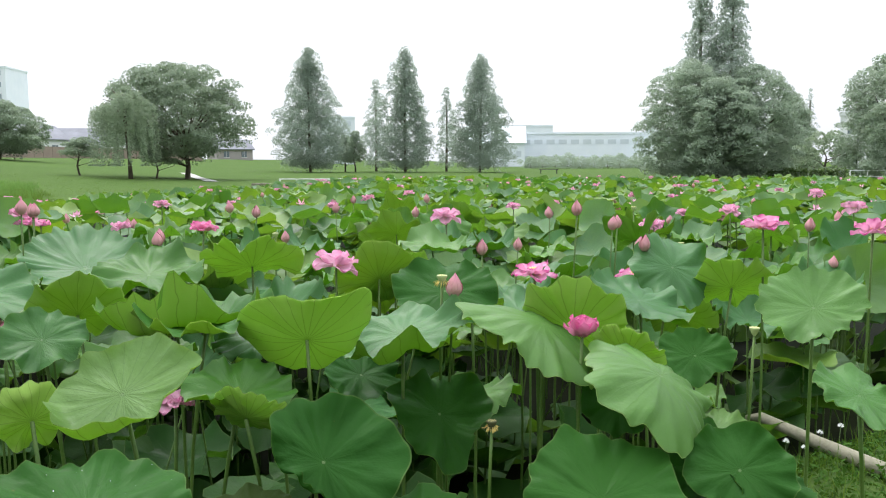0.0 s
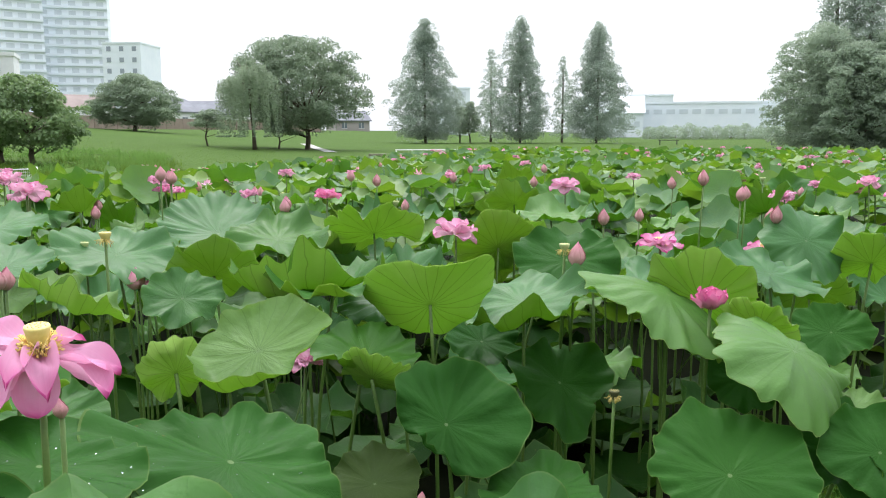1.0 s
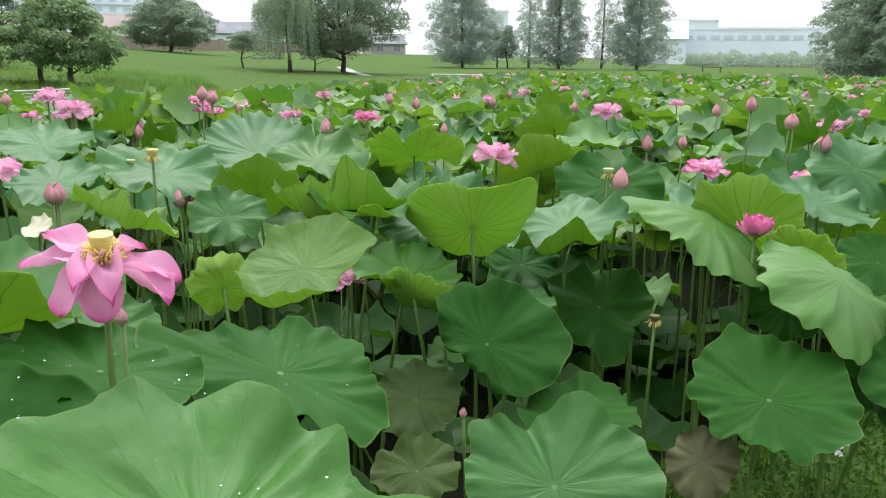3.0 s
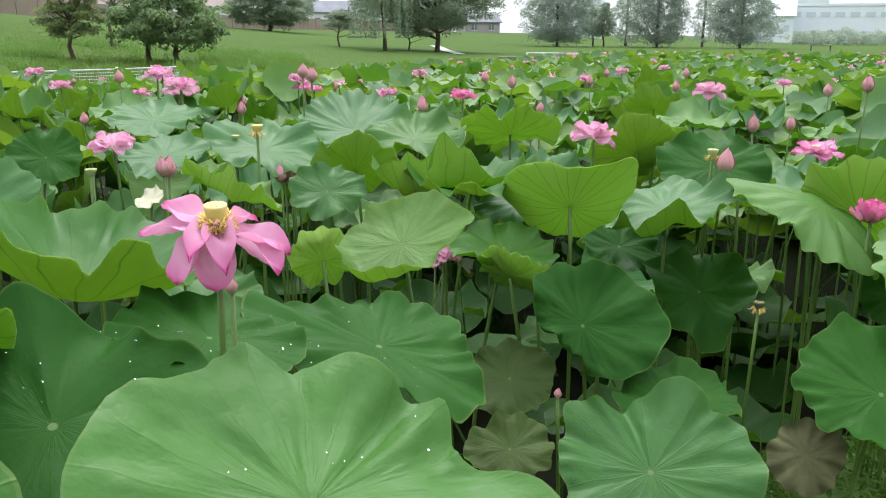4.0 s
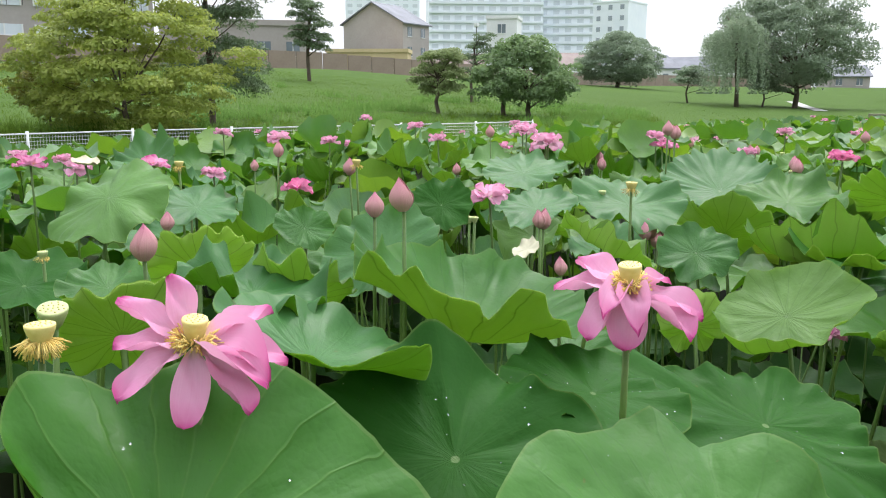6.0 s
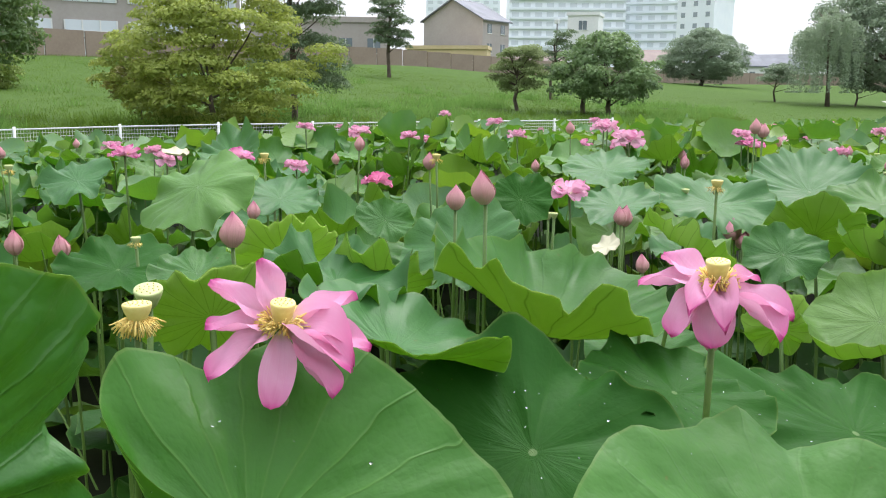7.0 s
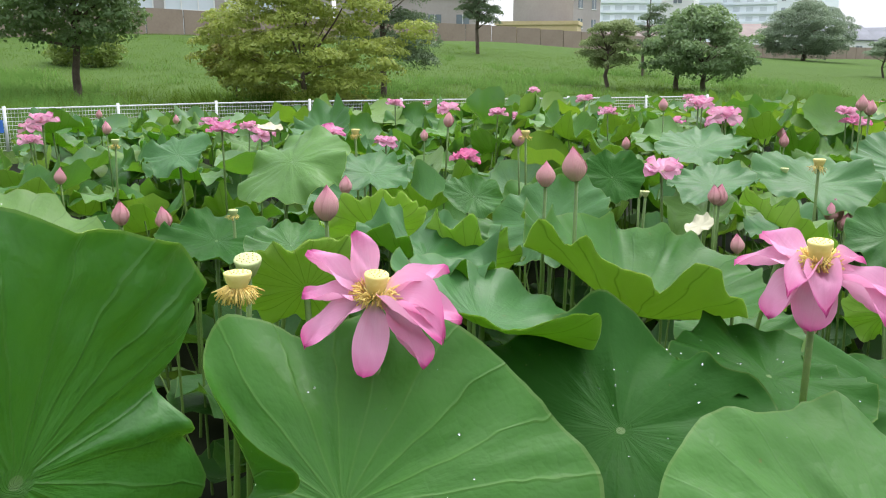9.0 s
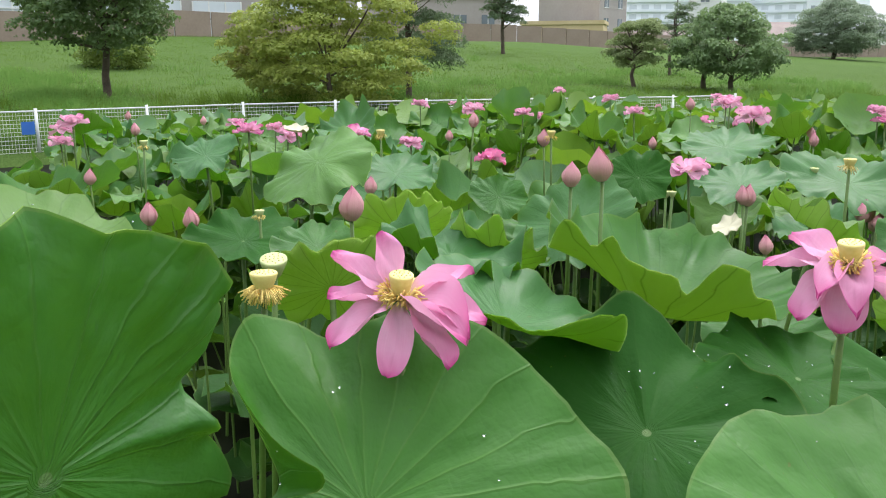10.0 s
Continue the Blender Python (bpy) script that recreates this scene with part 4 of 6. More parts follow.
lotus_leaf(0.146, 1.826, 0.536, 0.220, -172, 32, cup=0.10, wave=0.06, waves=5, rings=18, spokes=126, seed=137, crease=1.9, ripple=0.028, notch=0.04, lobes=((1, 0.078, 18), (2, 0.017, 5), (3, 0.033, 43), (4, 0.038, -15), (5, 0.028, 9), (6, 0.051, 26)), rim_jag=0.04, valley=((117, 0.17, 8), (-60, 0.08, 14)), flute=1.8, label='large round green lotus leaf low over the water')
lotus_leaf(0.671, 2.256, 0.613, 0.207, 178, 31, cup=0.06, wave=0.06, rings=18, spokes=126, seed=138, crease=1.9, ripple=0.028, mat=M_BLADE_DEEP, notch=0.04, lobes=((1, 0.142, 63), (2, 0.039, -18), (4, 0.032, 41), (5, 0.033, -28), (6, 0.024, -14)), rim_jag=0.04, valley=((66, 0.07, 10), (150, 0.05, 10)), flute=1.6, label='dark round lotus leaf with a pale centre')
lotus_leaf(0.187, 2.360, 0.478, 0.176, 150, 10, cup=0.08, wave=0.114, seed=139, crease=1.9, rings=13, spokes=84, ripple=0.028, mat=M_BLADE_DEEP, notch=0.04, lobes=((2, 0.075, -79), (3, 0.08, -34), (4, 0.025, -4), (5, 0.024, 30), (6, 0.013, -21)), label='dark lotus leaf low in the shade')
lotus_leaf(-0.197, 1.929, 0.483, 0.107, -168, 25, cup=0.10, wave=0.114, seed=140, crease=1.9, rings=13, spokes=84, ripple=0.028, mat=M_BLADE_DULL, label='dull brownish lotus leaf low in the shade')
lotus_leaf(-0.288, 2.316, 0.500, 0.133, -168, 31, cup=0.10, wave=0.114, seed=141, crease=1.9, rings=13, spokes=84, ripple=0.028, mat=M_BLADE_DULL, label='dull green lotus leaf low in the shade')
lotus_leaf(1.524, 3.000, 1.000, 0.174, 170, 39, cup=0.10, wave=0.06, waves=7, rim_jag=0.04, seed=142, crease=1.9, rings=13, spokes=84, ripple=0.028, mat=M_BLADE_MINT, notch=0.04, lobes=((1, 0.121, 111), (2, 0.115, 20), (3, 0.032, 3), (4, 0.015, 34)), label='round green lotus leaf with a scalloped rim')
lotus_leaf(1.400, 2.393, 0.860, 0.124, -169, 23, cup=0.05, wave=0.114, seed=143, crease=1.9, rings=13, spokes=84, ripple=0.028, mat=M_BLADE_PALE, notch=0.04, lobes=((2, 0.184, -77), (3, 0.015, -52), (4, 0.041, -11), (5, 0.044, -9)), label='pale green lotus leaf with a ruffled rim')
lotus_leaf(1.124, 3.017, 0.825, 0.123, 168, 41, cup=0.08, wave=0.095, seed=144, crease=1.9, rings=13, spokes=84, ripple=0.028, mat=M_BLADE_DEEP, notch=0.04, lobes=((2, 0.054, -17), (3, 0.086, 8), (4, 0.058, -21), (5, 0.023, -31), (6, 0.017, 20)), label='dark green lotus leaf in half shade')
lotus_leaf(1.039, 3.556, 0.932, 0.211, -135, 21, cup=0.05, wave=0.133, waves=6, seed=145, crease=1.9, rings=13, spokes=84, ripple=0.028, notch=0.04, lobes=((2, 0.091, -24), (3, 0.031, -58), (4, 0.061, 44), (5, 0.016, -14), (6, 0.037, -2)), mat=M_BLADE_TEAL, label='long blue-green lotus leaf with a ruffled rim')
lotus_leaf(1.319, 4.110, 0.999, 0.214, -169, 47, cup=-0.10, wave=0.133, seed=146, crease=1.9, rings=13, spokes=84, ripple=0.028, mat=M_BLADE_TEAL, label='drooping blue-green lotus leaf')
lotus_leaf(0.708, 3.080, 0.910, 0.200, -17, 47, cup=0.20, wave=0.114, seed=147, crease=1.9, rings=13, spokes=84, ripple=0.028, mat=M_BLADE_YOUNG, label='yellow-green lotus leaf behind a full flower')
lotus_leaf(0.850, 2.844, 0.864, 0.128, -29, 50, cup=0.20, wave=0.152, seed=148, crease=1.9, rings=13, spokes=84, ripple=0.028, mat=M_BLADE_YOUNG, label='yellow-green lotus leaf behind a full flower')
lotus_leaf(-0.390, 2.627, 0.785, 0.165, -142, 25, cup=0.25, wave=0.114, droop=0.1, seed=149, crease=1.9, rings=13, spokes=84, ripple=0.028, curl=((-80, 0.4, 45),), label='small cupped green lotus leaf')
lotus_leaf(-0.334, 2.492, 0.757, 0.106, -11, 51, cup=0.30, wave=0.114, seed=150, crease=1.9, rings=13, spokes=84, ripple=0.028, mat=M_BLADE_YOUNG, label='small cupped yellow-green lotus leaf')
lotus_leaf(-1.098, 2.819, 0.916, 0.137, -149, 40, cup=0.10, wave=0.114, seed=151, crease=1.9, rings=13, spokes=84, ripple=0.028, label='dark lotus leaf in the shade')
lotus_leaf(-1.546, 3.169, 1.010, 0.232, -140, 19, cup=0.10, wave=0.114, seed=152, crease=1.9, rings=13, spokes=84, ripple=0.028, mat=M_BLADE_TEAL, label='blue-green lotus leaf beside a yellow pod')
lotus_leaf(-0.447, 3.245, 0.842, 0.191, 168, 18, cup=0.05, wave=0.171, seed=153, crease=1.9, rings=13, spokes=84, ripple=0.028, mat=M_BLADE_TEAL, label='blue-green lotus leaf with a rolled rim')
lotus_leaf(0.824, 2.851, 0.704, 0.118, 166, 65, cup=0.05, wave=0.114, seed=154, crease=1.9, rings=13, spokes=84, ripple=0.028, mat=M_BLADE_DEEP, label='drooping green lotus leaf in the shade')
lotus_leaf(-1.193, 4.044, 0.966, 0.271, -160, 15, cup=0.08, wave=0.171, seed=155, crease=1.9, rings=13, spokes=84, ripple=0.028, label='mid-green lotus leaf among the others')
lotus_leaf(-0.797, 4.454, 0.959, 0.260, 14, 27, cup=0.20, wave=0.19, seed=156, crease=1.9, rings=13, spokes=84, ripple=0.028, mat=M_BLADE_YOUNG, label='yellow-green lotus leaf among the others')
lotus_leaf(0.345, 3.647, 0.880, 0.147, 0, 58, cup=0.20, wave=0.152, seed=157, crease=1.9, rings=13, spokes=84, ripple=0.028, mat=M_BLADE_THIN, label='yellow-green lotus leaf with a dark underside')
lotus_leaf(0.582, 4.119, 0.787, 0.209, -161, 15, cup=0.10, wave=0.133, seed=158, crease=1.9, rings=13, spokes=84, ripple=0.028, mat=M_BLADE_TEAL, label='blue-green lotus leaf among the others')
lotus_leaf(-0.064, 4.816, 0.846, 0.228, 21, 45, cup=0.15, wave=0.133, seed=159, crease=1.9, rings=13, spokes=84, ripple=0.028, mat=M_BLADE_YOUNG, label='yellow-green lotus leaf among the others')
lotus_leaf(1.605, 4.110, 0.903, 0.200, 0, 40, cup=0.15, wave=0.133, seed=160, crease=1.9, rings=13, spokes=84, ripple=0.028, mat=M_BLADE_YOUNG, label='yellow-green lotus leaf among the others')
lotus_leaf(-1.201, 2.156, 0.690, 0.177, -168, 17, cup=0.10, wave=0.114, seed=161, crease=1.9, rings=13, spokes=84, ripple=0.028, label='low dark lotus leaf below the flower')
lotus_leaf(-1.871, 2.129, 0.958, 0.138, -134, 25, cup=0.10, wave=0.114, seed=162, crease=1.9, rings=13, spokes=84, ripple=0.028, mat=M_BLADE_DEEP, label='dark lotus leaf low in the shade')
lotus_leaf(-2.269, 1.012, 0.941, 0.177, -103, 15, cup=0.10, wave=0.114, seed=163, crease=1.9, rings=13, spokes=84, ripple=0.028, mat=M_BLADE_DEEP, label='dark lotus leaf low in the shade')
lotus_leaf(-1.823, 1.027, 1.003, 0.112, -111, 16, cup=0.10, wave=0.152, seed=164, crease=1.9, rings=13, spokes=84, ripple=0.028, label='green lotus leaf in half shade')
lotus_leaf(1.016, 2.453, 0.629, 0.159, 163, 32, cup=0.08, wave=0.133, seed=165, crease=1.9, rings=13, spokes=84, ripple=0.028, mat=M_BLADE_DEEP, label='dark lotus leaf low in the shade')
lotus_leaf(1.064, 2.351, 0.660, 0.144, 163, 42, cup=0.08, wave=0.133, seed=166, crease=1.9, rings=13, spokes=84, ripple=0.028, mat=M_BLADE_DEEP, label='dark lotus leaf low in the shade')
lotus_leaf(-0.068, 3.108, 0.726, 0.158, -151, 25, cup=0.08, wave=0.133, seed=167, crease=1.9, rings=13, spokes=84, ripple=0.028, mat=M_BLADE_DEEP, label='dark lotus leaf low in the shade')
lotus_leaf(1.083, 2.640, 0.680, 0.105, -178, 17, cup=0.08, wave=0.133, seed=168, crease=1.9, rings=13, spokes=84, ripple=0.028, mat=M_BLADE_YOUNG, label='pale green lotus leaf in the shade')
lotus_leaf(-1.409, 2.224, 0.978, 0.048, 168, 34, cup=0.15, wave=0.12, rings=8, spokes=42, seed=169, crease=0.8, ripple=0.01, rim_jag=0.01, mat=M_CREAM, label='pale cream withered lotus leaf curled on itself')
lotus_leaf(-3.662, 1.905, 1.139, 0.063, -87, 13, cup=0.30, wave=0.12, rings=8, spokes=42, seed=170, crease=0.8, ripple=0.01, rim_jag=0.01, mat=M_CREAM, label='pale cream withered lotus leaf curled on itself')
lotus_leaf(0.510, 2.201, 0.446, 0.096, 166, 56, cup=-0.12, wave=0.152, rings=10, seed=171, crease=1.9, spokes=84, ripple=0.028, mat=M_DRY, label='withered grey-brown lotus leaf hanging low by the bank')
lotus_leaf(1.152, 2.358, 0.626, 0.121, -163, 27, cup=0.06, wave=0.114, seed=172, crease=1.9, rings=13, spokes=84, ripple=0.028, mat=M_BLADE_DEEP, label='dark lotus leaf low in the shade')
drooping_flower(-0.482, 1.150, 1.192)
nodding_flower(-0.838, 0.636, 1.154)
full_flower(-2.033, 2.842, 1.036, 1.05, 2)
full_flower(-3.162, 2.125, 0.952, 0.85, 3)
full_flower(-4.033, 2.041, 1.083, 0.78, 4)
full_flower(-4.025, 2.835, 0.999, 0.82, 5)
full_flower(-3.273, 2.827, 0.975, 0.94, 6, mat=M_PETAL_DEEP)
full_flower(-4.649, 3.811, 1.137, 1.00, 7)
full_flower(-5.297, 1.181, 1.080, 0.78, 8)
full_flower(-7.775, 1.880, 0.929, 1.00, 9)
full_flower(-2.461, 3.930, 1.193, 1.00, 10)
full_flower(-3.381, 5.001, 1.189, 1.00, 11)
full_flower(-6.698, 6.671, 1.159, 0.78, 12)
open_flower(-3.939, 1.775, 1.126, 0.75, 13)
open_flower(-4.203, 2.565, 1.054, 0.79, 14)
bud(-1.141, 1.362, 1.221, 0.77, 15)
bud(-1.376, 1.505, 1.168, 0.66, 16)
bud(-1.445, 0.915, 1.140, 0.78, 17)
bud(-1.938, 1.265, 1.102, 0.55, 18)
bud(-2.720, 0.873, 0.936, 0.85, 19)
bud(-2.812, 1.049, 0.886, 0.85, 20)
bud(-1.453, 2.383, 1.018, 0.74, 21)
bud(-1.408, 3.082, 0.893, 0.89, 22)
bud(-1.386, 3.142, 0.859, 0.76, 23)
bud(-2.740, 2.701, 1.090, 0.85, 24)
bud(-4.223, 1.055, 0.884, 0.85, 25)
bud(-1.047, 1.855, 1.008, 0.51, 26)
bud(-5.353, 1.625, 1.019, 0.85, 27)
bud(-3.394, 2.808, 1.132, 0.85, 28)
bud(-3.499, 4.403, 0.910, 0.85, 29)
bud(-2.468, 4.545, 0.998, 0.85, 30)
seed_head(-1.037, 0.525, 1.133, 0.78, 31, stamens=190, green=False, label="yellow lotus seed pod hung with withered stamens")
seed_head(-1.141, 0.591, 1.126, 0.84, 32, tilt=(8, 14))
seed_head(-2.254, 1.064, 1.008, 0.56, 33, stamens=30)
seed_head(-1.238, 2.586, 1.143, 0.74, 34, stamens=40, green=False)
seed_head(-2.947, 1.943, 1.158, 0.71, 35, stamens=40, green=False)
seed_head(-2.498, 2.514, 1.154, 0.71, 36, stamens=40, green=False)
seed_head(-3.728, 1.180, 1.098, 0.71, 37, stamens=30)
seed_head(-1.936, 2.585, 0.960, 0.65, 38)
seed_head(-3.022, 1.253, 0.832, 0.53, 39)
seed_head(-1.664, 3.142, 1.034, 0.64, 40)
full_flower(-2.870, 4.530, 1.143, 1.16, 41)
full_flower(-3.537, 5.274, 1.183, 1.00, 42)
full_flower(-1.245, 5.089, 1.092, 0.99, 43, mat=M_PETAL_DEEP, open_by=14)
full_flower(-0.337, 4.349, 0.973, 1.38, 44, open_by=6)
full_flower(0.691, 2.793, 0.942, 0.82, 45, mat=M_PETAL_DEEP, open_by=42)
open_flower(0.569, 3.171, 1.089, 0.71, 46)
open_flower(1.323, 4.950, 0.834, 0.98, 47)
full_flower(0.204, 6.103, 1.110, 1.24, 48)
full_flower(1.791, 6.656, 1.007, 1.00, 49)
full_flower(1.293, 9.377, 0.984, 1.00, 50)
full_flower(-0.594, 2.643, 0.757, 0.66, 51)
bud(-1.405, 3.046, 0.897, 0.74, 52)
bud(-1.363, 3.064, 0.872, 0.60, 53)
bud(-1.433, 2.331, 1.031, 0.65, 54)
bud(0.270, 3.080, 1.020, 0.90, 55)
bud(0.407, 4.257, 1.041, 0.85, 56)
bud(0.661, 5.281, 0.953, 0.85, 57)
bud(0.579, 3.442, 0.872, 0.51, 58)
bud(1.158, 4.819, 1.120, 0.85, 59)
bud(1.235, 4.443, 1.038, 0.85, 60)
bud(-1.976, 4.388, 1.232, 0.85, 61)
bud(-2.112, 4.766, 1.192, 0.85, 62)
bud(-1.244, 4.315, 1.069, 0.85, 63)
bud(-0.873, 5.670, 0.962, 0.85, 64)
bud(-3.003, 5.449, 0.959, 0.85, 65)
bud(0.915, 4.520, 1.222, 0.85, 66)
bud(-0.032, 6.351, 1.089, 0.85, 67)
bud(-0.102, 2.038, 0.587, 0.29, 68, label="tiny closed pink lotus bud low on its stalk")
bud(-0.567, 1.315, 1.032, 0.35, 69)
bud(-3.327, 4.547, 1.166, 0.85, 70)
seed_head(0.229, 3.087, 1.068, 0.71, 71, stamens=40)
seed_head(-1.725, 2.352, 1.012, 0.53, 72)
seed_head(0.390, 2.591, 0.694, 0.61, 73, stamens=50, mat=M_DRY, label="withered brown lotus seed pod with hanging stamens")
open_flower(1.724, 4.056, 1.191, 0.90, 74)
open_flower(2.237, 4.052, 1.175, 0.86, 75)
full_flower(3.166, 6.211, 1.169, 1.00, 76)
full_flower(3.270, 6.591, 1.014, 1.00, 77)
full_flower(2.494, 6.901, 1.104, 1.00, 78)
full_flower(1.775, 6.432, 1.030, 0.86, 79)
full_flower(1.409, 10.160, 0.941, 1.00, 80)
full_flower(4.260, 9.419, 1.154, 1.00, 81)
bud(1.263, 5.225, 1.099, 0.85, 82)
bud(1.194, 4.168, 1.071, 0.85, 83)
bud(2.301, 4.912, 1.106, 0.85, 84)
bud(2.611, 5.268, 0.845, 0.85, 85)
bud(0.602, 3.448, 0.874, 0.55, 86)
seed_head(1.317, 2.983, 0.904, 0.67, 87)
full_flower(-4.862, 9.870, 0.973, 1.00, 88)
bud(-2.096, 4.748, 1.193, 0.85, 89)
bud(-1.474, 4.993, 1.023, 0.92, 90)
seed_head(-1.423, 4.795, 1.007, 0.79, 91)
full_flower(-4.458, 12.729, 0.790, 1.00, 92)
bud(-2.609, 7.361, 0.927, 0.85, 93)
bud(-1.441, 3.210, 0.836, 0.69, 94)


# ---- the field: leaves further off ----
rng = random.Random(7)
HERO_REACH = 3.9


def free(x, y):
    if x < -6 and y < 0.15 - 0.2 * x:
        return False
    return float(shore(np.array(x), np.array(y))) > 0.1


def sink(x, y):
    """The canopy sinks towards the left bank and a little with distance."""
    left = x - float(np.interp(y, BANK_Y, BANK_X))
    return 0.58 * min(1, max(0, (9.5 - left) / 8.0)) + 0.2 * min(1, max(0, (math.hypot(x, y) - 5) / 8))


# mint and teal kinds: part of their paleness is sky reflection put into colour
templates = []
for i in range(12):
    tr = random.Random(300 + i)
    t = lotus_leaf(-40 - i, -40, 0.95, tr.uniform(0.17, 0.26), tr.uniform(0, 360), [5, 9, 14, 20, 26, 34][i % 6], 50 + i, "", 0, mat=M_BLADE_YOUNG if i in (3, 8) else M_BLADE_TEAL if i % 3 == 1 else M_BLADE_MINT if i in (0, 6, 9) else M_BLADE_THIN,
                   cup=tr.uniform(0.05, 0.6), wave=tr.uniform(0.14, 0.30), waves=tr.randint(2, 6), bend=tr.uniform(-0.3, 0.4), bend_az=tr.uniform(0, 3), rings=9, spokes=63, ripple=0.045, flute=1.7, crease=2.8)
    templates.append(t)

spots = []
tries = 0
while len(spots) < 280 and tries < 20000:
    tries += 1
    az, d = rng.uniform(-34, 88), math.sqrt(rng.uniform(HERO_REACH ** 2, 9.0 ** 2))
    x, y = at_bearing(az, d)
    if free(x, y) and all((x - a) ** 2 + (y - b) ** 2 > 0.38 ** 2 for a, b in spots):
        spots.append((x, y))
for i, (x, y) in enumerate(spots):
    s = rng.uniform(0.8, 1.15)
    m = pose(x, y, WATER_Z - 0.25 + rng.uniform(-0.45, 0.10) - sink(x, y) - (0.2 if math.hypot(x, y) < 5.4 else 0), 0, 0, rng.uniform(0, 360)) @ Matrix.Diagonal((s, s, 1, 1))
    copy_thing(templates[i % 12], m)
for t in templates:
    for o in (*t.children_recursive, t):
        bpy.data.objects.remove(o)


def field_stuff(name, mat, label, category, count, maker, seed, d0, d1, az0=-36, az1=90):
    """Many small pieces in one mesh: maker gives a template's (verts, faces, uvs)."""
    r = np.random.RandomState(seed)
    V, F, U, off = [], [], [], 0
    n = 0
    while n < count:
        az, d = r.uniform(az0, az1), math.sqrt(r.uniform(d0 * d0, d1 * d1))
        x, y = at_bearing(az, d)
        if not free(x, y):
            n += 0.25
            continue
        v, f, u = maker(r)
        v[:, 2] -= sink(x, y)
        V.append(v + np.array([x, y, 0]))
        F.extend([tuple(i + off for i in q) for q in f])
        U.append(u)
        off += len(v)
        n += 1
    ob = part(name, mesh_of(name, np.concatenate(V), F, np.concatenate(U)), mat)
    return tagged(ob, label, category, kind="stuff")


def rough_blade(r, zlo=0.60, zhi=1.10, rmin=0.13, rmax=0.26, n=19):
    """A cheap leaf with bowl, waves and tilt."""
    R, cup, wave, ph, k = r.uniform(rmin, rmax), r.uniform(0.0, 0.6), r.uniform(0.08, 0.24), r.uniform(0, 6.28), r.randint(2, 6)
    f = []
    a = np.arange(n) * 2 * math.pi / n
    v, u = [np.zeros((1, 3))], [np.array([[0.5, 0.0]])]
    rows = (0.25, 0.5, 0.72, 0.88, 1.0) if n > 20 else (0.4, 0.75, 1.0)
    for q in rows:
        z = R * (cup * q ** 1.7 + wave * q ** 2.6 * np.sin(k * a + ph) + 0.45 * wave * q ** 4 * np.sin((2 * k + 3) * a + 2.3 * ph) + 0.05 * q * np.sin(a * 3 + 5 * ph))
        e = R * q * (1 + 0.08 * q * np.sin(3 * a + ph * 2) + 0.05 * q * q * np.sin((k + 5) * a + ph))
        v.append(np.stack([e * np.cos(a), e * np.sin(a), z], 1))
        u.append(np.stack([a / 6.2832, np.full(n, q)], 1))
    v = np.concatenate(v)
    t, p = math.radians(abs(r.normal(0, 25))), r.uniform(0, 6.28)
    ax = np.array([math.cos(p), math.sin(p), 0])
    c, s = math.cos(t), math.sin(t)
    v = v * c + np.cross(ax, v) * s + np.outer(v @ ax, ax) * (1 - c)
    v[:, 2] += r.uniform(zlo, zhi)
    f += [(0, 1 + j, 1 + (j + 1) % n) for j in range(n)]
    for i in range(len(rows) - 1):
        o = 1 + i * n
        f += [(o + j, o + n + j, o + n + (j + 1) % n, o + (j + 1) % n) for j in range(n)]
    return v, f, np.concatenate(u)


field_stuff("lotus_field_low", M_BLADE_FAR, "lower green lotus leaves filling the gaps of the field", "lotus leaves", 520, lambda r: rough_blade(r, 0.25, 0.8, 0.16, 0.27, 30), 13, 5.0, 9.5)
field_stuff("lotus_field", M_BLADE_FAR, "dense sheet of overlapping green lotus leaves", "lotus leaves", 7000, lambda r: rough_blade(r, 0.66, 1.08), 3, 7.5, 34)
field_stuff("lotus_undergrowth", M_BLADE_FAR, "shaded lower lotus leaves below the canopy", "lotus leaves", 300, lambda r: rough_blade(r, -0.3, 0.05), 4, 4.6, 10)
field_stuff("lotus_floor_leaves", M_BLADE_LOW, "lotus leaves low over the water, painted dark for the shade there", "lotus leaves", 330, lambda r: rough_blade(r, -0.27, 0.22, 0.12, 0.24, 24), 41, 1.9, 6.0, -36, 70)


def stalk_piece(r):
    h, a, k = r.uniform(0.15, 0.75), r.uniform(0, 6.28), r.uniform(0.05, 0.5)
    c, q = math.cos(a), math.sin(a)
    v, f = tube([(-k * c, -k * q, -0.5), (-0.35 * k * c, -0.35 * k * q, 0.0), (0.05 * k * c, 0.05 * k * q, 0.5 * h), (0.4 * k * c, 0.4 * k * q, h)], [0.006, 0.005, 0.0042, 0.004], 5, False)
    v = np.array([tuple(w) for w in v])
    return v, f, np.zeros((len(v), 2))


field_stuff("lotus_stalks", M_STALK, "thin green lotus stalks between the leaves", "lotus stalks", 270, stalk_piece, 5, 1.7, 10)

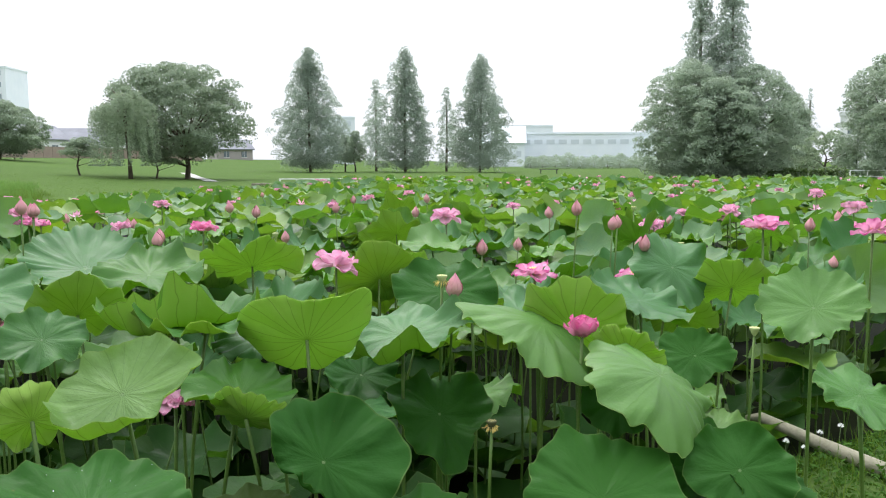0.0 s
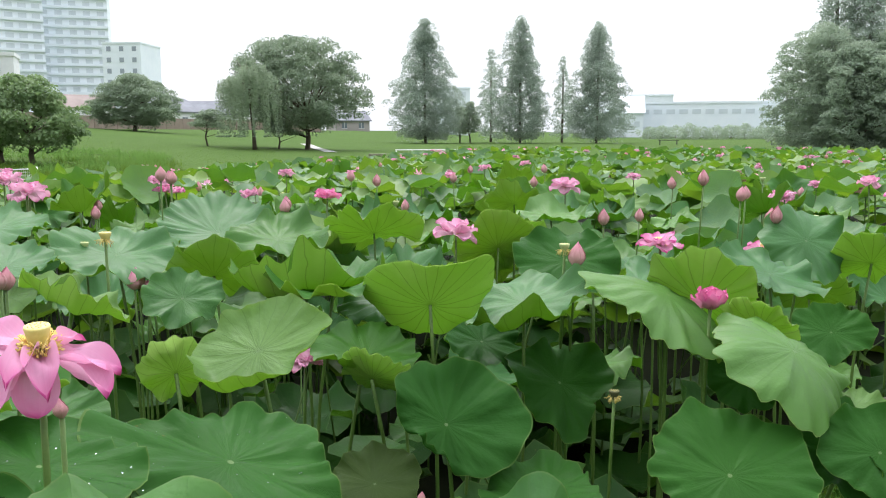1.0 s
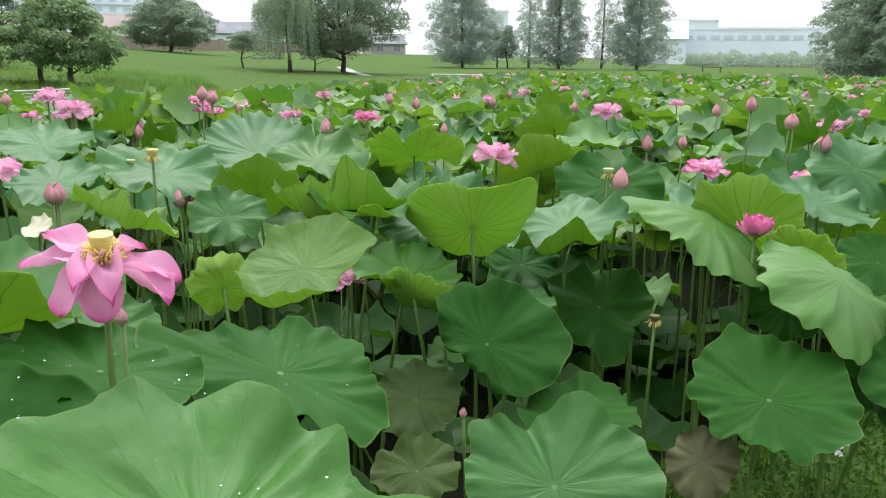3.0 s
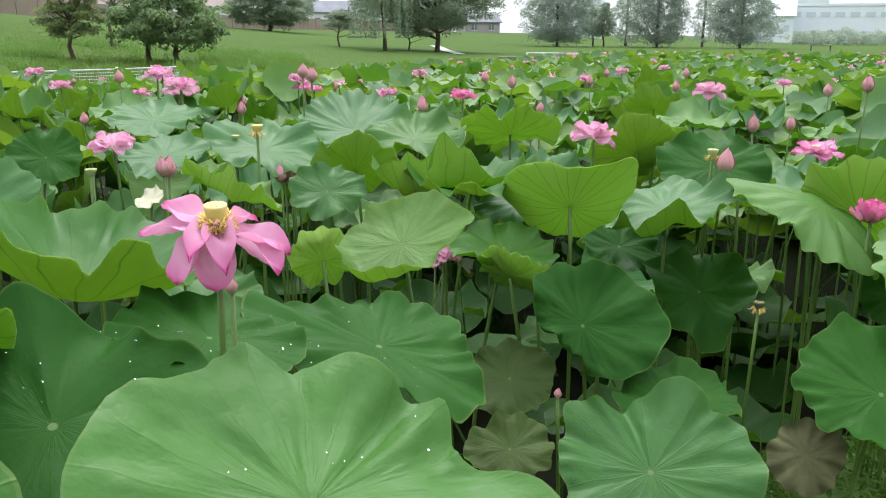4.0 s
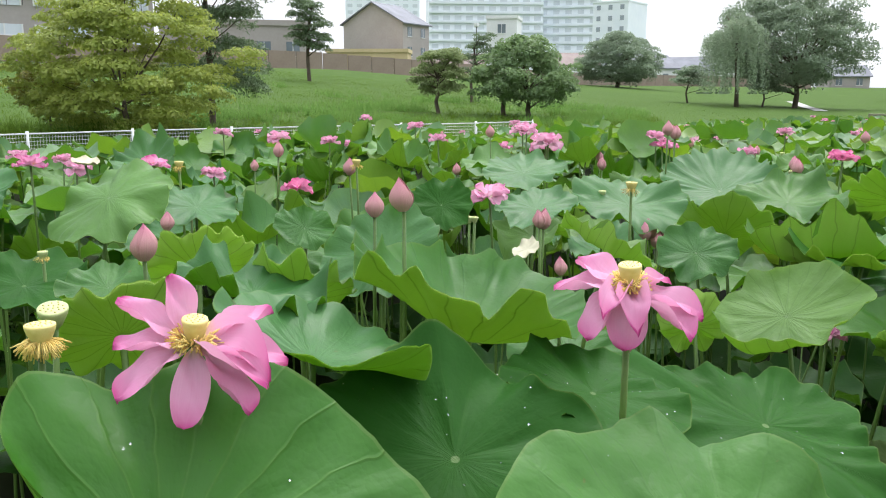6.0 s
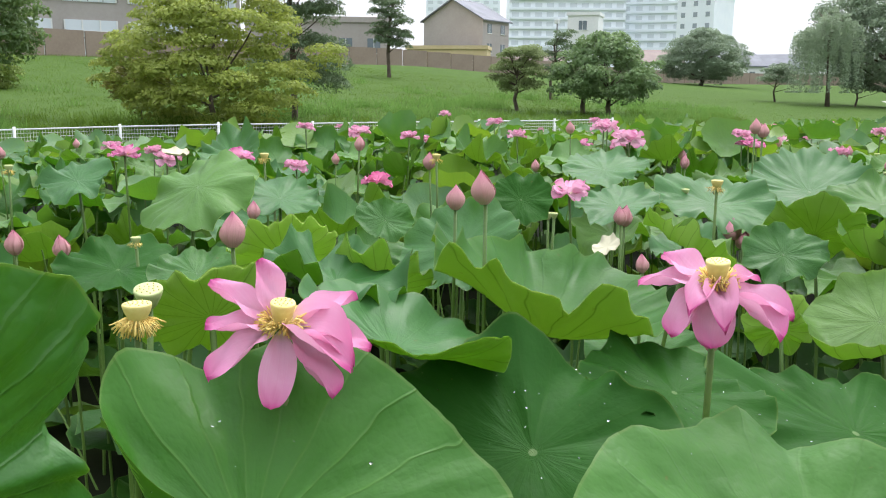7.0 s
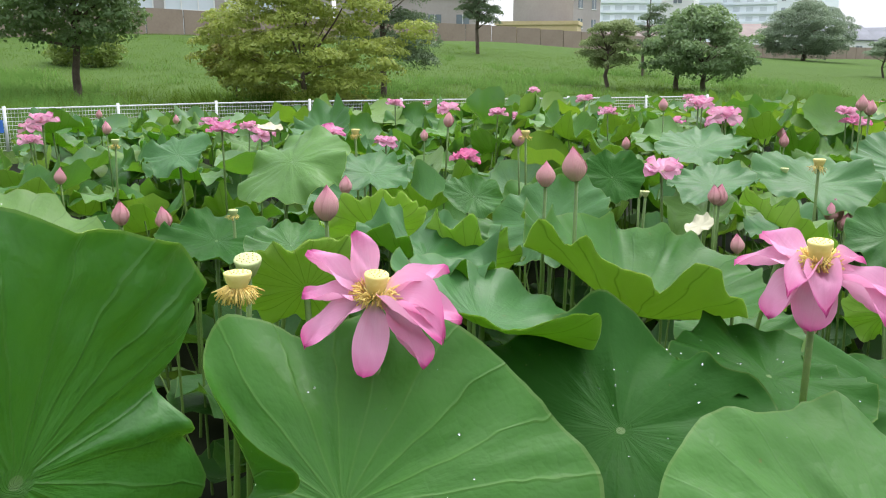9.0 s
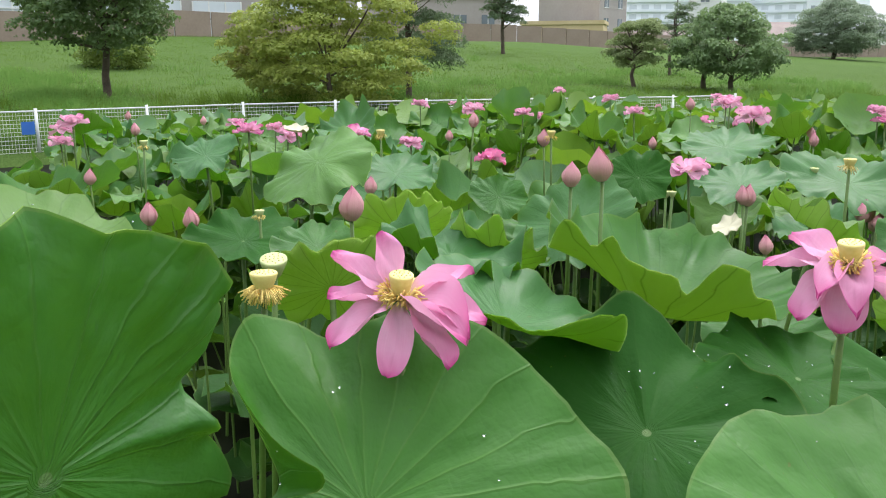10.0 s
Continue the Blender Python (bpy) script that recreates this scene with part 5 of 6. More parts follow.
# flowers and buds further off
fl = random.Random(21)
protos = [full_flower(-45, -40, 1.12, 0.92, 5, open_by=10), open_flower(-46, -40, 1.10, 0.8, 6), full_flower(-47, -40, 1.08, 0.85, 8, open_by=16), bud(-48, -40, 1.08, 0.95, 4), bud(-49, -40, 1.02, 0.8, 9), seed_head(-44, -40, 1.08, 0.75, 3)]
for i in range(210):
    for _ in range(50):
        az, d = fl.uniform(-34, 80), 5.0 + 24 * fl.random() ** 0.9
        x, y = at_bearing(az, d)
        if free(x, y):
            break
    copy_thing(protos[fl.choice((0, 0, 0, 1, 2, 2, 3, 3, 4, 5))], pose(x, y, WATER_Z - 0.25 + fl.uniform(-0.1, 0.12) - sink(x, y), 0, 0, fl.uniform(0, 360)))
for t in protos:
    for o in (*t.children_recursive, t):
        bpy.data.objects.remove(o)


def speck_flower(r):
    """A small far flower: two whorls of cupped petals."""
    v, f, u = [], [], []
    s, t0 = r.uniform(0.055, 0.085), r.uniform(0, 6.28)
    for k in range(9):
        a, e = t0 + k * 2 * math.pi / 9 * 2, 0.35 + 0.6 * (k % 2) + r.uniform(-0.15, 0.15)
        d = np.array([math.cos(a) * math.cos(e), math.sin(a) * math.cos(e), math.sin(e)])
        w = np.array([-math.sin(a), math.cos(a), 0]) * 0.3 * s
        o = len(v)
        v += [d * 0.1 * s, d * 0.6 * s + w, d * s * 1.05 + np.array([0, 0, 0.12 * s]), d * 0.6 * s - w]
        f.append((o, o + 1, o + 2, o + 3))
        u += [(0.5, 0.3), (0.9, 0.6), (0.5, 0.95), (0.1, 0.6)]
    v = np.array(v)
    v[:, 2] += r.uniform(0.86, 1.14)
    return v, f, np.array(u)


field_stuff("far_lotus_flowers", M_PETAL_SOFT, "many small pink lotus flowers far over the field", "lotus flowers", 420, speck_flower, 17, 10, 32)

# ---- trees ----
def leaf_cards(points, size, seed, flat=0.5, drop=0.0):
    """Small pointed leaves, one at each point, each its own little rhomb bent along the middle."""
    r = np.random.RandomState(seed)
    n = len(points)
    P = np.asarray(points)
    a = r.uniform(0, 6.28, n)
    el = r.normal(-drop, flat, n)
    d = np.stack([np.cos(a) * np.cos(el), np.sin(a) * np.cos(el), np.sin(el)], 1)
    w = np.stack([-np.sin(a), np.cos(a), r.uniform(-0.5, 0.5, n)], 1)
    L = (size * r.uniform(0.6, 1.4, n))[:, None]
    mid = P + d * L * 0.5
    V = np.stack([P, mid + w * L * 0.34, P + d * L, mid - w * L * 0.34], 1).reshape(-1, 3)
    return V, np.arange(4 * n).reshape(-1, 4).tolist()


def leaf_sprays(P, N, size, seed, loose=0.55, slim=0.36):
    """Leaves that lie along the outside of their spray: one rhomb at each point, facing roughly along N."""
    r = np.random.RandomState(seed)
    n = len(P)
    m = N + r.normal(0, loose, (n, 3))
    m /= np.linalg.norm(m, axis=1)[:, None]
    a = np.cross(m, r.normal(0, 1, (n, 3)))
    a /= np.linalg.norm(a, axis=1)[:, None]
    b = np.cross(m, a)
    L = (size * r.uniform(0.6, 1.4, n))[:, None]
    V = np.stack([P - a * L * 0.5, P + b * L * slim, P + a * L * 0.5, P - b * L * slim], 1).reshape(-1, 3)
    return V, np.arange(4 * n).reshape(-1, 4).tolist()


def tree(name, x, y, label, height, seed, trunk_r, clumps, leaf, per, mat, fork=0.4, limbs=14, loose=0.55, slim=0.36, lean=0.05, thin=0.5, feet=(0.0,)):
    """clumps: rows of (x, y, z, rx, ry, rz) about the foot; the trunk goes to fork * height, limbs reach for the clumps."""
    t = empty(name, x, y, gz(x, y) - 0.05, label, "tree")
    rnd = random.Random(seed)
    r = np.random.RandomState(seed)
    tops = []
    for foot in feet:
        top = Vector((foot + rnd.uniform(-lean, lean) * height, rnd.uniform(-lean, lean) * height, fork * height))
        pts = [Vector((foot, 0, -0.2)), Vector((foot, 0, 0.1)), Vector((foot, 0, 0)).lerp(top, 0.35) + Vector((lean * height * rnd.uniform(-0.6, 0.6), 0, 0)), Vector((foot, 0, 0)).lerp(top, 0.7) + Vector((lean * height * rnd.uniform(-0.6, 0.6), 0, 0)), top]
        part("trunk", mesh_of("trunk", *tube(pts, [trunk_r * 1.5, trunk_r * 1.15, trunk_r, trunk_r * 0.85, trunk_r * 0.6], 10)), M_BARK, t)
        tops.append((pts[2], pts[3], top))
    step = max(1, len(clumps) // max(limbs, 1))
    P, N = [], []
    for i, (cx, cy, cz, rx, ry, rz) in enumerate(clumps):
        c = Vector((cx, cy, cz))
        if limbs and i % step == 0:
            low, mid, top = min(tops, key=lambda q: (q[2] - c).length)
            p0 = min((low, mid, top, low.lerp(mid, 0.5), mid.lerp(top, 0.5)), key=lambda q: abs(q.z - (c.z - 0.35 * (c - q).length)))
            m1 = p0.lerp(c, 0.5) + Vector((rnd.uniform(-0.1, 0.1), rnd.uniform(-0.1, 0.1), 0.03 * height * rnd.uniform(-0.5, 1)))
            part("limb", mesh_of("limb", *tube([p0, m1, c], [trunk_r * thin, trunk_r * thin * 0.6, trunk_r * 0.08], 6)), M_BARK, t)
        n = max(12, int(per * rx * ry))
        v = r.normal(0, 1, (n, 3))
        v[:, 2] = np.where(r.uniform(0, 1, n) < 0.8, np.abs(v[:, 2]), v[:, 2])
        v /= np.linalg.norm(v, axis=1)[:, None]
        q = 0.72 + 0.34 * r.uniform(0, 1, n)
        P.append(np.array((cx, cy, cz)) + v * q[:, None] * np.array((rx, ry, rz)))
        m = v / np.array((rx, ry, rz)) * rx + np.array((0, 0, 0.3))
        N.append(m / np.linalg.norm(m, axis=1)[:, None])
    V, F = leaf_sprays(np.concatenate(P), np.concatenate(N), leaf, seed + 1, loose, slim)
    part("crown", mesh_of("crown", V, F, smooth=False), mat, t)
    return t


def crown_clumps(seed, profile, n, size, flat=0.55, deep=0.55, ragged=0.1):
    """Clumps through a crown: profile gives (height, radius) rows; deep: how far in the innermost lie."""
    r = random.Random(seed)
    zs, rs = [p[0] for p in profile], [p[1] for p in profile]
    lobes = [(r.uniform(0, 6.28), r.uniform(-1, 1)) for _ in range(4)]
    # as many at each height as the girth asks for
    grid = np.linspace(zs[0], zs[-1], 200)
    girth = np.cumsum(np.interp(grid, zs, rs) + 0.3)
    out = []
    for i in range(n):
        z = float(np.interp((i + r.random()) / n * girth[-1], girth, grid))
        a = i * 2.39996 + r.uniform(-0.4, 0.4)
        R = float(np.interp(z, zs, rs)) * (1 + ragged * sum(b * math.sin((k + 2) * a + p) for k, (p, b) in enumerate(lobes)))
        s = min(size, 0.35 + 0.45 * R) * r.uniform(0.75, 1.25)
        q = max(0.0, R - 0.7 * s) * (deep + (1 - deep) * math.sqrt(r.random()))
        out.append((q * math.cos(a), q * math.sin(a), z - 0.3 * s, s, s, s * flat))
    r.shuffle(out)
    return out


def willow(x, y):
    """A weeping willow: strands of small leaves hang from a bent crown."""
    t = empty("willow_tree", x, y, gz(x, y) - 0.05, "pale green weeping willow beside the zelkova", "tree")
    r, rnd = np.random.RandomState(8), random.Random(8)
    part("trunk", mesh_of("trunk", *tube([(0.25, 0, -0.2), (0.2, 0, 1.2), (0.05, 0.05, 2.8), (-0.1, 0, 4.4)], [0.16, 0.11, 0.09, 0.05], 9)), M_BARK, t)
    P, N = [], []
    for i in range(9):
        a = i * 2.4
        tip = Vector((1.0 * math.cos(a) - 0.3, 1.0 * math.sin(a), 4.9 + 0.8 * rnd.random()))
        part("limb", mesh_of("limb", *tube([(0.05, 0, 2.7 + 0.15 * i), tip * 0.5 + Vector((0, 0, 2.3)), tip], [0.06, 0.04, 0.015], 6)), M_BARK, t)
    for i in range(210):
        a, q = rnd.uniform(0, 6.283), 1.9 * math.sqrt(rnd.random())
        top = 5.7 - 0.55 * q - 0.5 * rnd.random() + (0.35 if math.cos(a) > 0 else -0.2)
        drop = rnd.choice((0.6, 1.2, 2.0, 3.2, 4.4)) * (0.6 + 0.3 * q)
        n = int(drop * 34)
        f = r.uniform(0, 1, n)
        P.append(np.stack([q * math.cos(a) * (1 + 0.16 * f) - 0.1 + r.normal(0, 0.05, n), q * math.sin(a) * (1 + 0.12 * f) + r.normal(0, 0.05, n), np.maximum(top - drop * f + 0.3 * np.sin(3 * f), 0.9)], 1))
        N.append(np.tile((math.cos(a) * 0.8, math.sin(a) * 0.8, 0.5), (n, 1)))
    V, F = leaf_sprays(np.concatenate(P), np.concatenate(N), 0.15, 9, 0.4, 0.2)
    part("crown", mesh_of("crown", V, F, smooth=False), M_F_WILLOW, t)
    return t


# zelkova, redwood, willow: distance haze painted into paler, greyer leaf colours
M_F_ZELK = leafy("hazed_zelkova_leaf", (0.16, 0.22, 0.155), (0.23, 0.30, 0.20), (0.32, 0.40, 0.26), 0.45)
M_F_REDWOOD = leafy("hazed_redwood_needle", (0.24, 0.31, 0.26), (0.33, 0.40, 0.33), (0.40, 0.47, 0.37), 0.5)
M_F_WILLOW = leafy("hazed_willow_leaf", (0.19, 0.26, 0.18), (0.27, 0.35, 0.23), (0.36, 0.44, 0.28), 0.5)
# pine green lightened: mist on the slope is put into the needles
M_F_PINE = leafy("hazed_pine_needle", (0.10, 0.155, 0.095), (0.16, 0.22, 0.125), (0.18, 0.25, 0.11), 0.35)
M_F_YELLOW = leafy("maple_leaf", (0.18, 0.24, 0.046), (0.30, 0.36, 0.078), (0.44, 0.50, 0.11), 0.45)
M_F_OLIVE = leafy("shrub_leaf", (0.16, 0.15, 0.035), (0.24, 0.23, 0.05), (0.32, 0.32, 0.07), 0.4)
M_F_DARK = leafy("broadleaf", (0.10, 0.170, 0.075), (0.160, 0.24, 0.10), (0.21, 0.31, 0.09), 0.38)
# pond-edge tree: broadleaf green made lighter, with haze painted in
M_F_POND = leafy("hazed_evergreen_leaf", (0.13, 0.21, 0.10), (0.20, 0.29, 0.13), (0.26, 0.37, 0.15), 0.42)
M_F_BUSH = leafy("bush_leaf", (0.12, 0.18, 0.035), (0.19, 0.26, 0.055), (0.25, 0.34, 0.07), 0.4)
# yellow-green pads, lightened further so that the colour holds the haze
M_F_GARDEN = leafy("hazed_garden_pine_needle", (0.16, 0.22, 0.085), (0.25, 0.31, 0.13), (0.33, 0.40, 0.17), 0.42)
# camphor green paled too, the haze over the far lawn put into it
M_F_BROAD = leafy("hazed_camphor_leaf", (0.25, 0.325, 0.245), (0.32, 0.40, 0.295), (0.42, 0.50, 0.36), 0.5)

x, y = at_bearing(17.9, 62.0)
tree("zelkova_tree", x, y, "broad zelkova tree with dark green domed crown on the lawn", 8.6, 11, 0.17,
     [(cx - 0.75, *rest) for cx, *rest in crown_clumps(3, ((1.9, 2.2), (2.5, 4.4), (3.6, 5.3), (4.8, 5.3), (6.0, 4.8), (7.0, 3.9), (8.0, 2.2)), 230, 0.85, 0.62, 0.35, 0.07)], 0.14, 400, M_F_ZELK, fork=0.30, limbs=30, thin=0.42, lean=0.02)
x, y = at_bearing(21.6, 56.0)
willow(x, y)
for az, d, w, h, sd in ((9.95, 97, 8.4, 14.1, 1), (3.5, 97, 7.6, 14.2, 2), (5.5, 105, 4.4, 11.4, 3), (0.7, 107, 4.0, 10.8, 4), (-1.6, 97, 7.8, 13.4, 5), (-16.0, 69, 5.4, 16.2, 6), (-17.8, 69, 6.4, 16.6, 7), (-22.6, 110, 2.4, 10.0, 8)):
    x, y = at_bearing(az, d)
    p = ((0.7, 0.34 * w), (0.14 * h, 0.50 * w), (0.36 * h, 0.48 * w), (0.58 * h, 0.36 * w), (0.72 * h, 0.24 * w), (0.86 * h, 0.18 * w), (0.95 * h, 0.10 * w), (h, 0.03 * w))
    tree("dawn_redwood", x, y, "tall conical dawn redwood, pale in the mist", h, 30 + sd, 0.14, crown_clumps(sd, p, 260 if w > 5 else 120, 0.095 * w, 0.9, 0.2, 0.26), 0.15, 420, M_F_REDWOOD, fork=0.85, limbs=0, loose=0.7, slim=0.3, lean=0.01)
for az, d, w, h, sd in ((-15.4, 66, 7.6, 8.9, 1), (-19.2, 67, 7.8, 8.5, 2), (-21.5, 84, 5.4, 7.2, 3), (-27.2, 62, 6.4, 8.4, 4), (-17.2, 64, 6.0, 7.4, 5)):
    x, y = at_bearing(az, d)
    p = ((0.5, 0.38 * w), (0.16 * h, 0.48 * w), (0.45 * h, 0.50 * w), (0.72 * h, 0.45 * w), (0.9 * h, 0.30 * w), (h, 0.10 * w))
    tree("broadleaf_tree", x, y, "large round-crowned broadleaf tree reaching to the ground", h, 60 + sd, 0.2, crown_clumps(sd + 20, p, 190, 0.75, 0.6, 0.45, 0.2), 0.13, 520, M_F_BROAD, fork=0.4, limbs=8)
for az, d, w, h, sd in ((6.9, 99, 2.6, 4.8, 1), (7.6, 101, 2.2, 4.4, 2), (-23.6, 72, 5.0, 3.6, 3), (-22.3, 76, 3.6, 2.6, 4)):
    x, y = at_bearing(az, d)
    p = ((0.3 * h, 0.36 * w), (0.5 * h, 0.5 * w), (0.8 * h, 0.38 * w), (h, 0.15 * w)) if az > 0 else ((0.2, 0.4 * w), (0.5 * h, 0.5 * w), (h, 0.2 * w))
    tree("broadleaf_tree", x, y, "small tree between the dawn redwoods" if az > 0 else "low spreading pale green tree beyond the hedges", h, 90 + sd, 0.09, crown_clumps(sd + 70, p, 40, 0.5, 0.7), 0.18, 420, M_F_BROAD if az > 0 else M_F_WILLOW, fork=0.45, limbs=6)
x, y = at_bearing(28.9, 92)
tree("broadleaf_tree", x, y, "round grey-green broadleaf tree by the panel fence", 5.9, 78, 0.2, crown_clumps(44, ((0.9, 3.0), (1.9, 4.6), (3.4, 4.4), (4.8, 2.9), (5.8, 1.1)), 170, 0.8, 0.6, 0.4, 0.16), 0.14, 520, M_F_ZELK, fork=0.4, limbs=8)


def pads(seed, rows, spread=0.35):
    """Foliage of a pine in level pads: rows of (x, y, z, half width, count), each a cloud of small tufts."""
    r = random.Random(seed)
    out = []
    for px, py, pz, w, n in rows:
        for i in range(n):
            a, q = i * 2.39996, w * math.sqrt((i + 0.3) / n)
            s = spread * r.uniform(0.75, 1.25)
            out.append((px + q * math.cos(a), py + q * math.sin(a), pz + r.uniform(-0.12, 0.12) - 0.22 * q * q / max(w, 0.1), s, s, s * 0.6))
    return out


def pine_rows(seed, h, reach, n, z0=0.3):
    """Pads round a trunk, wide below and narrow at the tip."""
    r = random.Random(seed)
    rows = []
    for i in range(n):
        f = (i + 0.5) / n
        a, q = i * 2.39996 + r.uniform(-0.4, 0.4), reach * (1 - 0.75 * f) * r.uniform(0.5, 0.8)
        rows.append((q * math.cos(a), q * math.sin(a), h * (z0 + (1 - z0) * f), reach * (0.5 - 0.2 * f) * r.uniform(0.8, 1.2), 9))
    return rows


x, y = at_bearing(75.2, 25)
tree("broadleaf_tree", x, y, "small dark green broadleaf tree on the grass slope", 5.0, 71, 0.10, crown_clumps(41, ((1.55, 0.9), (2.0, 1.9), (3.0, 2.3), (4.0, 1.9), (4.8, 1.0), (5.2, 0.3)), 150, 0.40, 0.6, 0.35, 0.16), 0.10, 1250, M_F_DARK, fork=0.4)
x, y = at_bearing(74.4, 36)
tree("clipped_bush", x, y, "low round clipped bush behind a tree trunk", 1.3, 79, 0.05, crown_clumps(48, ((0.1, 1.3), (0.6, 1.55), (1.1, 1.3), (1.35, 0.5)), 60, 0.36, 0.8), 0.09, 1500, M_F_BUSH, fork=0.3, limbs=5)
x, y = at_bearing(61.2, 22)
tree("maple_tree", x, y, "spreading yellow-green maple above the fence", 3.5, 72, 0.08, crown_clumps(42, ((0.25, 1.5), (0.8, 2.4), (1.6, 2.9), (2.4, 2.6), (3.2, 2.0), (3.9, 1.4), (4.4, 0.6)), 105, 0.56, 0.42, 0.4, 0.14), 0.085, 1750, M_F_YELLOW, fork=0.3, limbs=13, loose=0.38, thin=0.4, slim=0.32)
x, y = at_bearing(65.6, 24)
tree("shrub", x, y, "low olive-red shrub beside the maple", 1.7, 85, 0.03, crown_clumps(51, ((0.7, 0.6), (1.1, 0.95), (1.5, 0.8), (1.8, 0.3)), 30, 0.32, 0.5), 0.09, 1500, M_F_OLIVE, fork=0.6, limbs=8)
x, y = at_bearing(55.9, 26)
tree("pine_tree", x, y, "dark green layered pine on the slope", 5.0, 73, 0.085, pads(1, ((0.3, 0, 4.6, 0.8, 16), (-0.6, 0.2, 4.2, 0.8, 14), (0.5, -0.3, 3.9, 0.9, 18), (1.8, 0, 4.3, 0.7, 14), (2.1, 0.2, 3.8, 0.45, 8), (0.1, 0.3, 3.3, 1.1, 20), (1.3, 0, 3.3, 0.6, 10), (-1.0, 0, 3.2, 0.8, 14), (0.7, 0.2, 2.4, 0.8, 14), (1.4, 0.1, 1.75, 0.75, 14), (0.8, -0.2, 1.5, 0.6, 10), (1.7, 0, 1.25, 0.5, 9), (-0.8, 0, 1.9, 0.8, 12))), 0.10, 1500, M_F_PINE, fork=0.92, limbs=40, loose=0.8, slim=0.16, thin=0.3)
x, y = at_bearing(49.5, 50)
tree("pine_tree", x, y, "slender dark pine in front of the panel fence", 4.6, 74, 0.10, pads(2, ((-0.9, 0.2, 4.3, 0.5, 9), (0.5, -0.2, 3.9, 0.5, 9), (-0.2, 0.2, 2.7, 0.6, 10), (1.3, 0.1, 2.4, 0.4, 7), (-0.7, 0.1, 2.3, 0.4, 7), (-0.5, 0, 4.6, 0.7, 14), (0.3, 0, 4.3, 0.6, 12), (-1.0, 0, 3.9, 0.6, 12), (0.2, 0.1, 3.6, 0.8, 16), (1.1, 0, 3.2, 0.6, 12), (-0.5, 0, 3.1, 0.7, 14), (0.7, 0, 2.6, 0.7, 12), (-1.1, 0, 2.7, 0.5, 9), (0.0, 0, 2.2, 0.8, 14), (0.9, 0, 1.9, 0.6, 10)), 0.26), 0.12, 1500, M_F_PINE, fork=0.88, limbs=40, loose=0.8, slim=0.16, thin=0.35, lean=0.10)
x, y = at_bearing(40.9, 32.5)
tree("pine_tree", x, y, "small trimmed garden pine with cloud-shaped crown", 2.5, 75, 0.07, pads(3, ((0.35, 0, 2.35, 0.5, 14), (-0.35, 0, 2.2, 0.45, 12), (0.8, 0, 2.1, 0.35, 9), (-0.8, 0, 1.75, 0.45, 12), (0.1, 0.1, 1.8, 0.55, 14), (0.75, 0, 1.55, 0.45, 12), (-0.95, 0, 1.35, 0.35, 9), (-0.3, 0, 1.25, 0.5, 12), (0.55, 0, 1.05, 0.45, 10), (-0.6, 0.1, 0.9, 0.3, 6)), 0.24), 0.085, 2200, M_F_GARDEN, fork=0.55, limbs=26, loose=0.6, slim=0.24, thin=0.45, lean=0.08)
x, y = at_bearing(35.2, 32.5)
tree("broadleaf_tree", x, y, "low spreading dark green tree by the pond edge", 3.0, 76, 0.09, crown_clumps(43, ((0.8, 1.5), (1.2, 2.2), (1.8, 2.3), (2.5, 1.6), (3.1, 0.6)), 115, 0.42, 0.6, 0.35, 0.18), 0.11, 1050, M_F_POND, fork=0.35, feet=(-0.9, 0.3), limbs=16, thin=0.4)
x, y = at_bearing(38.6, 42)
tree("pine_tree", x, y, "thin leaning pine on the slope", 3.3, 77, 0.07, pads(4, ((0.7, 0, 3.2, 0.45, 10), (0.3, 0, 2.8, 0.5, 10), (1.1, 0, 2.6, 0.5, 9), (-0.3, 0, 2.3, 0.5, 9), (0.6, 0, 2.1, 0.55, 10), (-0.5, 0, 1.7, 0.4, 7), (0.5, 0, 1.5, 0.4, 7)), 0.24), 0.10, 1500, M_F_PINE, fork=0.8, limbs=22, loose=0.8, slim=0.18, thin=0.35, lean=0.1)
for az, d, h, sd in ((24.4, 60, 2.4, 5), (19.8, 60, 2.0, 6)):
    x, y = at_bearing(az, d)
    tree("pine_tree", x, y, "small leaning pine on the far grass bank", h, 80 + sd, 0.06, pads(sd, pine_rows(sd, h, 1.3, 7, 0.55), 0.32), 0.13, 900, M_F_ZELK, fork=0.8, limbs=14, loose=0.8, slim=0.2, thin=0.4, lean=0.09)


def hedge(az, d, w, h, seed, label):
    x, y = at_bearing(az, d)
    t = empty("hedge", x, y, gz(x, y) - 0.05, label, "hedge", "hedges by the far lawn", az)
    r = np.random.RandomState(seed)
    pts = np.stack([r.uniform(-w / 2, w / 2, int(900 * w)), r.uniform(-0.5, 0.5, int(900 * w)), h * r.uniform(0, 1, int(900 * w)) ** 0.7], 1)
    keep = np.maximum(np.abs(pts[:, 1]) / 0.5, np.maximum(pts[:, 2] / h, np.abs(pts[:, 0]) / (w / 2))) > 0.75
    V, F = leaf_cards(pts[keep], 0.16, seed, 0.6)
    part("foliage", mesh_of("foliage", V, F, smooth=False), M_F_DARK, t)
    part("stem", mesh_of("stem", *tube([(0, 0, -0.1), (0, 0, h * 0.7)], [0.05, 0.03], 6)), M_BARK, t)


hedge(-21.5, 66, 2.6, 0.85, 1, "dark green clipped hedge by the lawn")
hedge(-23.4, 66, 1.4, 0.8, 2, "round dark green clipped hedge")
hedge(-24.8, 66, 2.0, 0.8, 3, "dark green clipped hedge by the lawn")
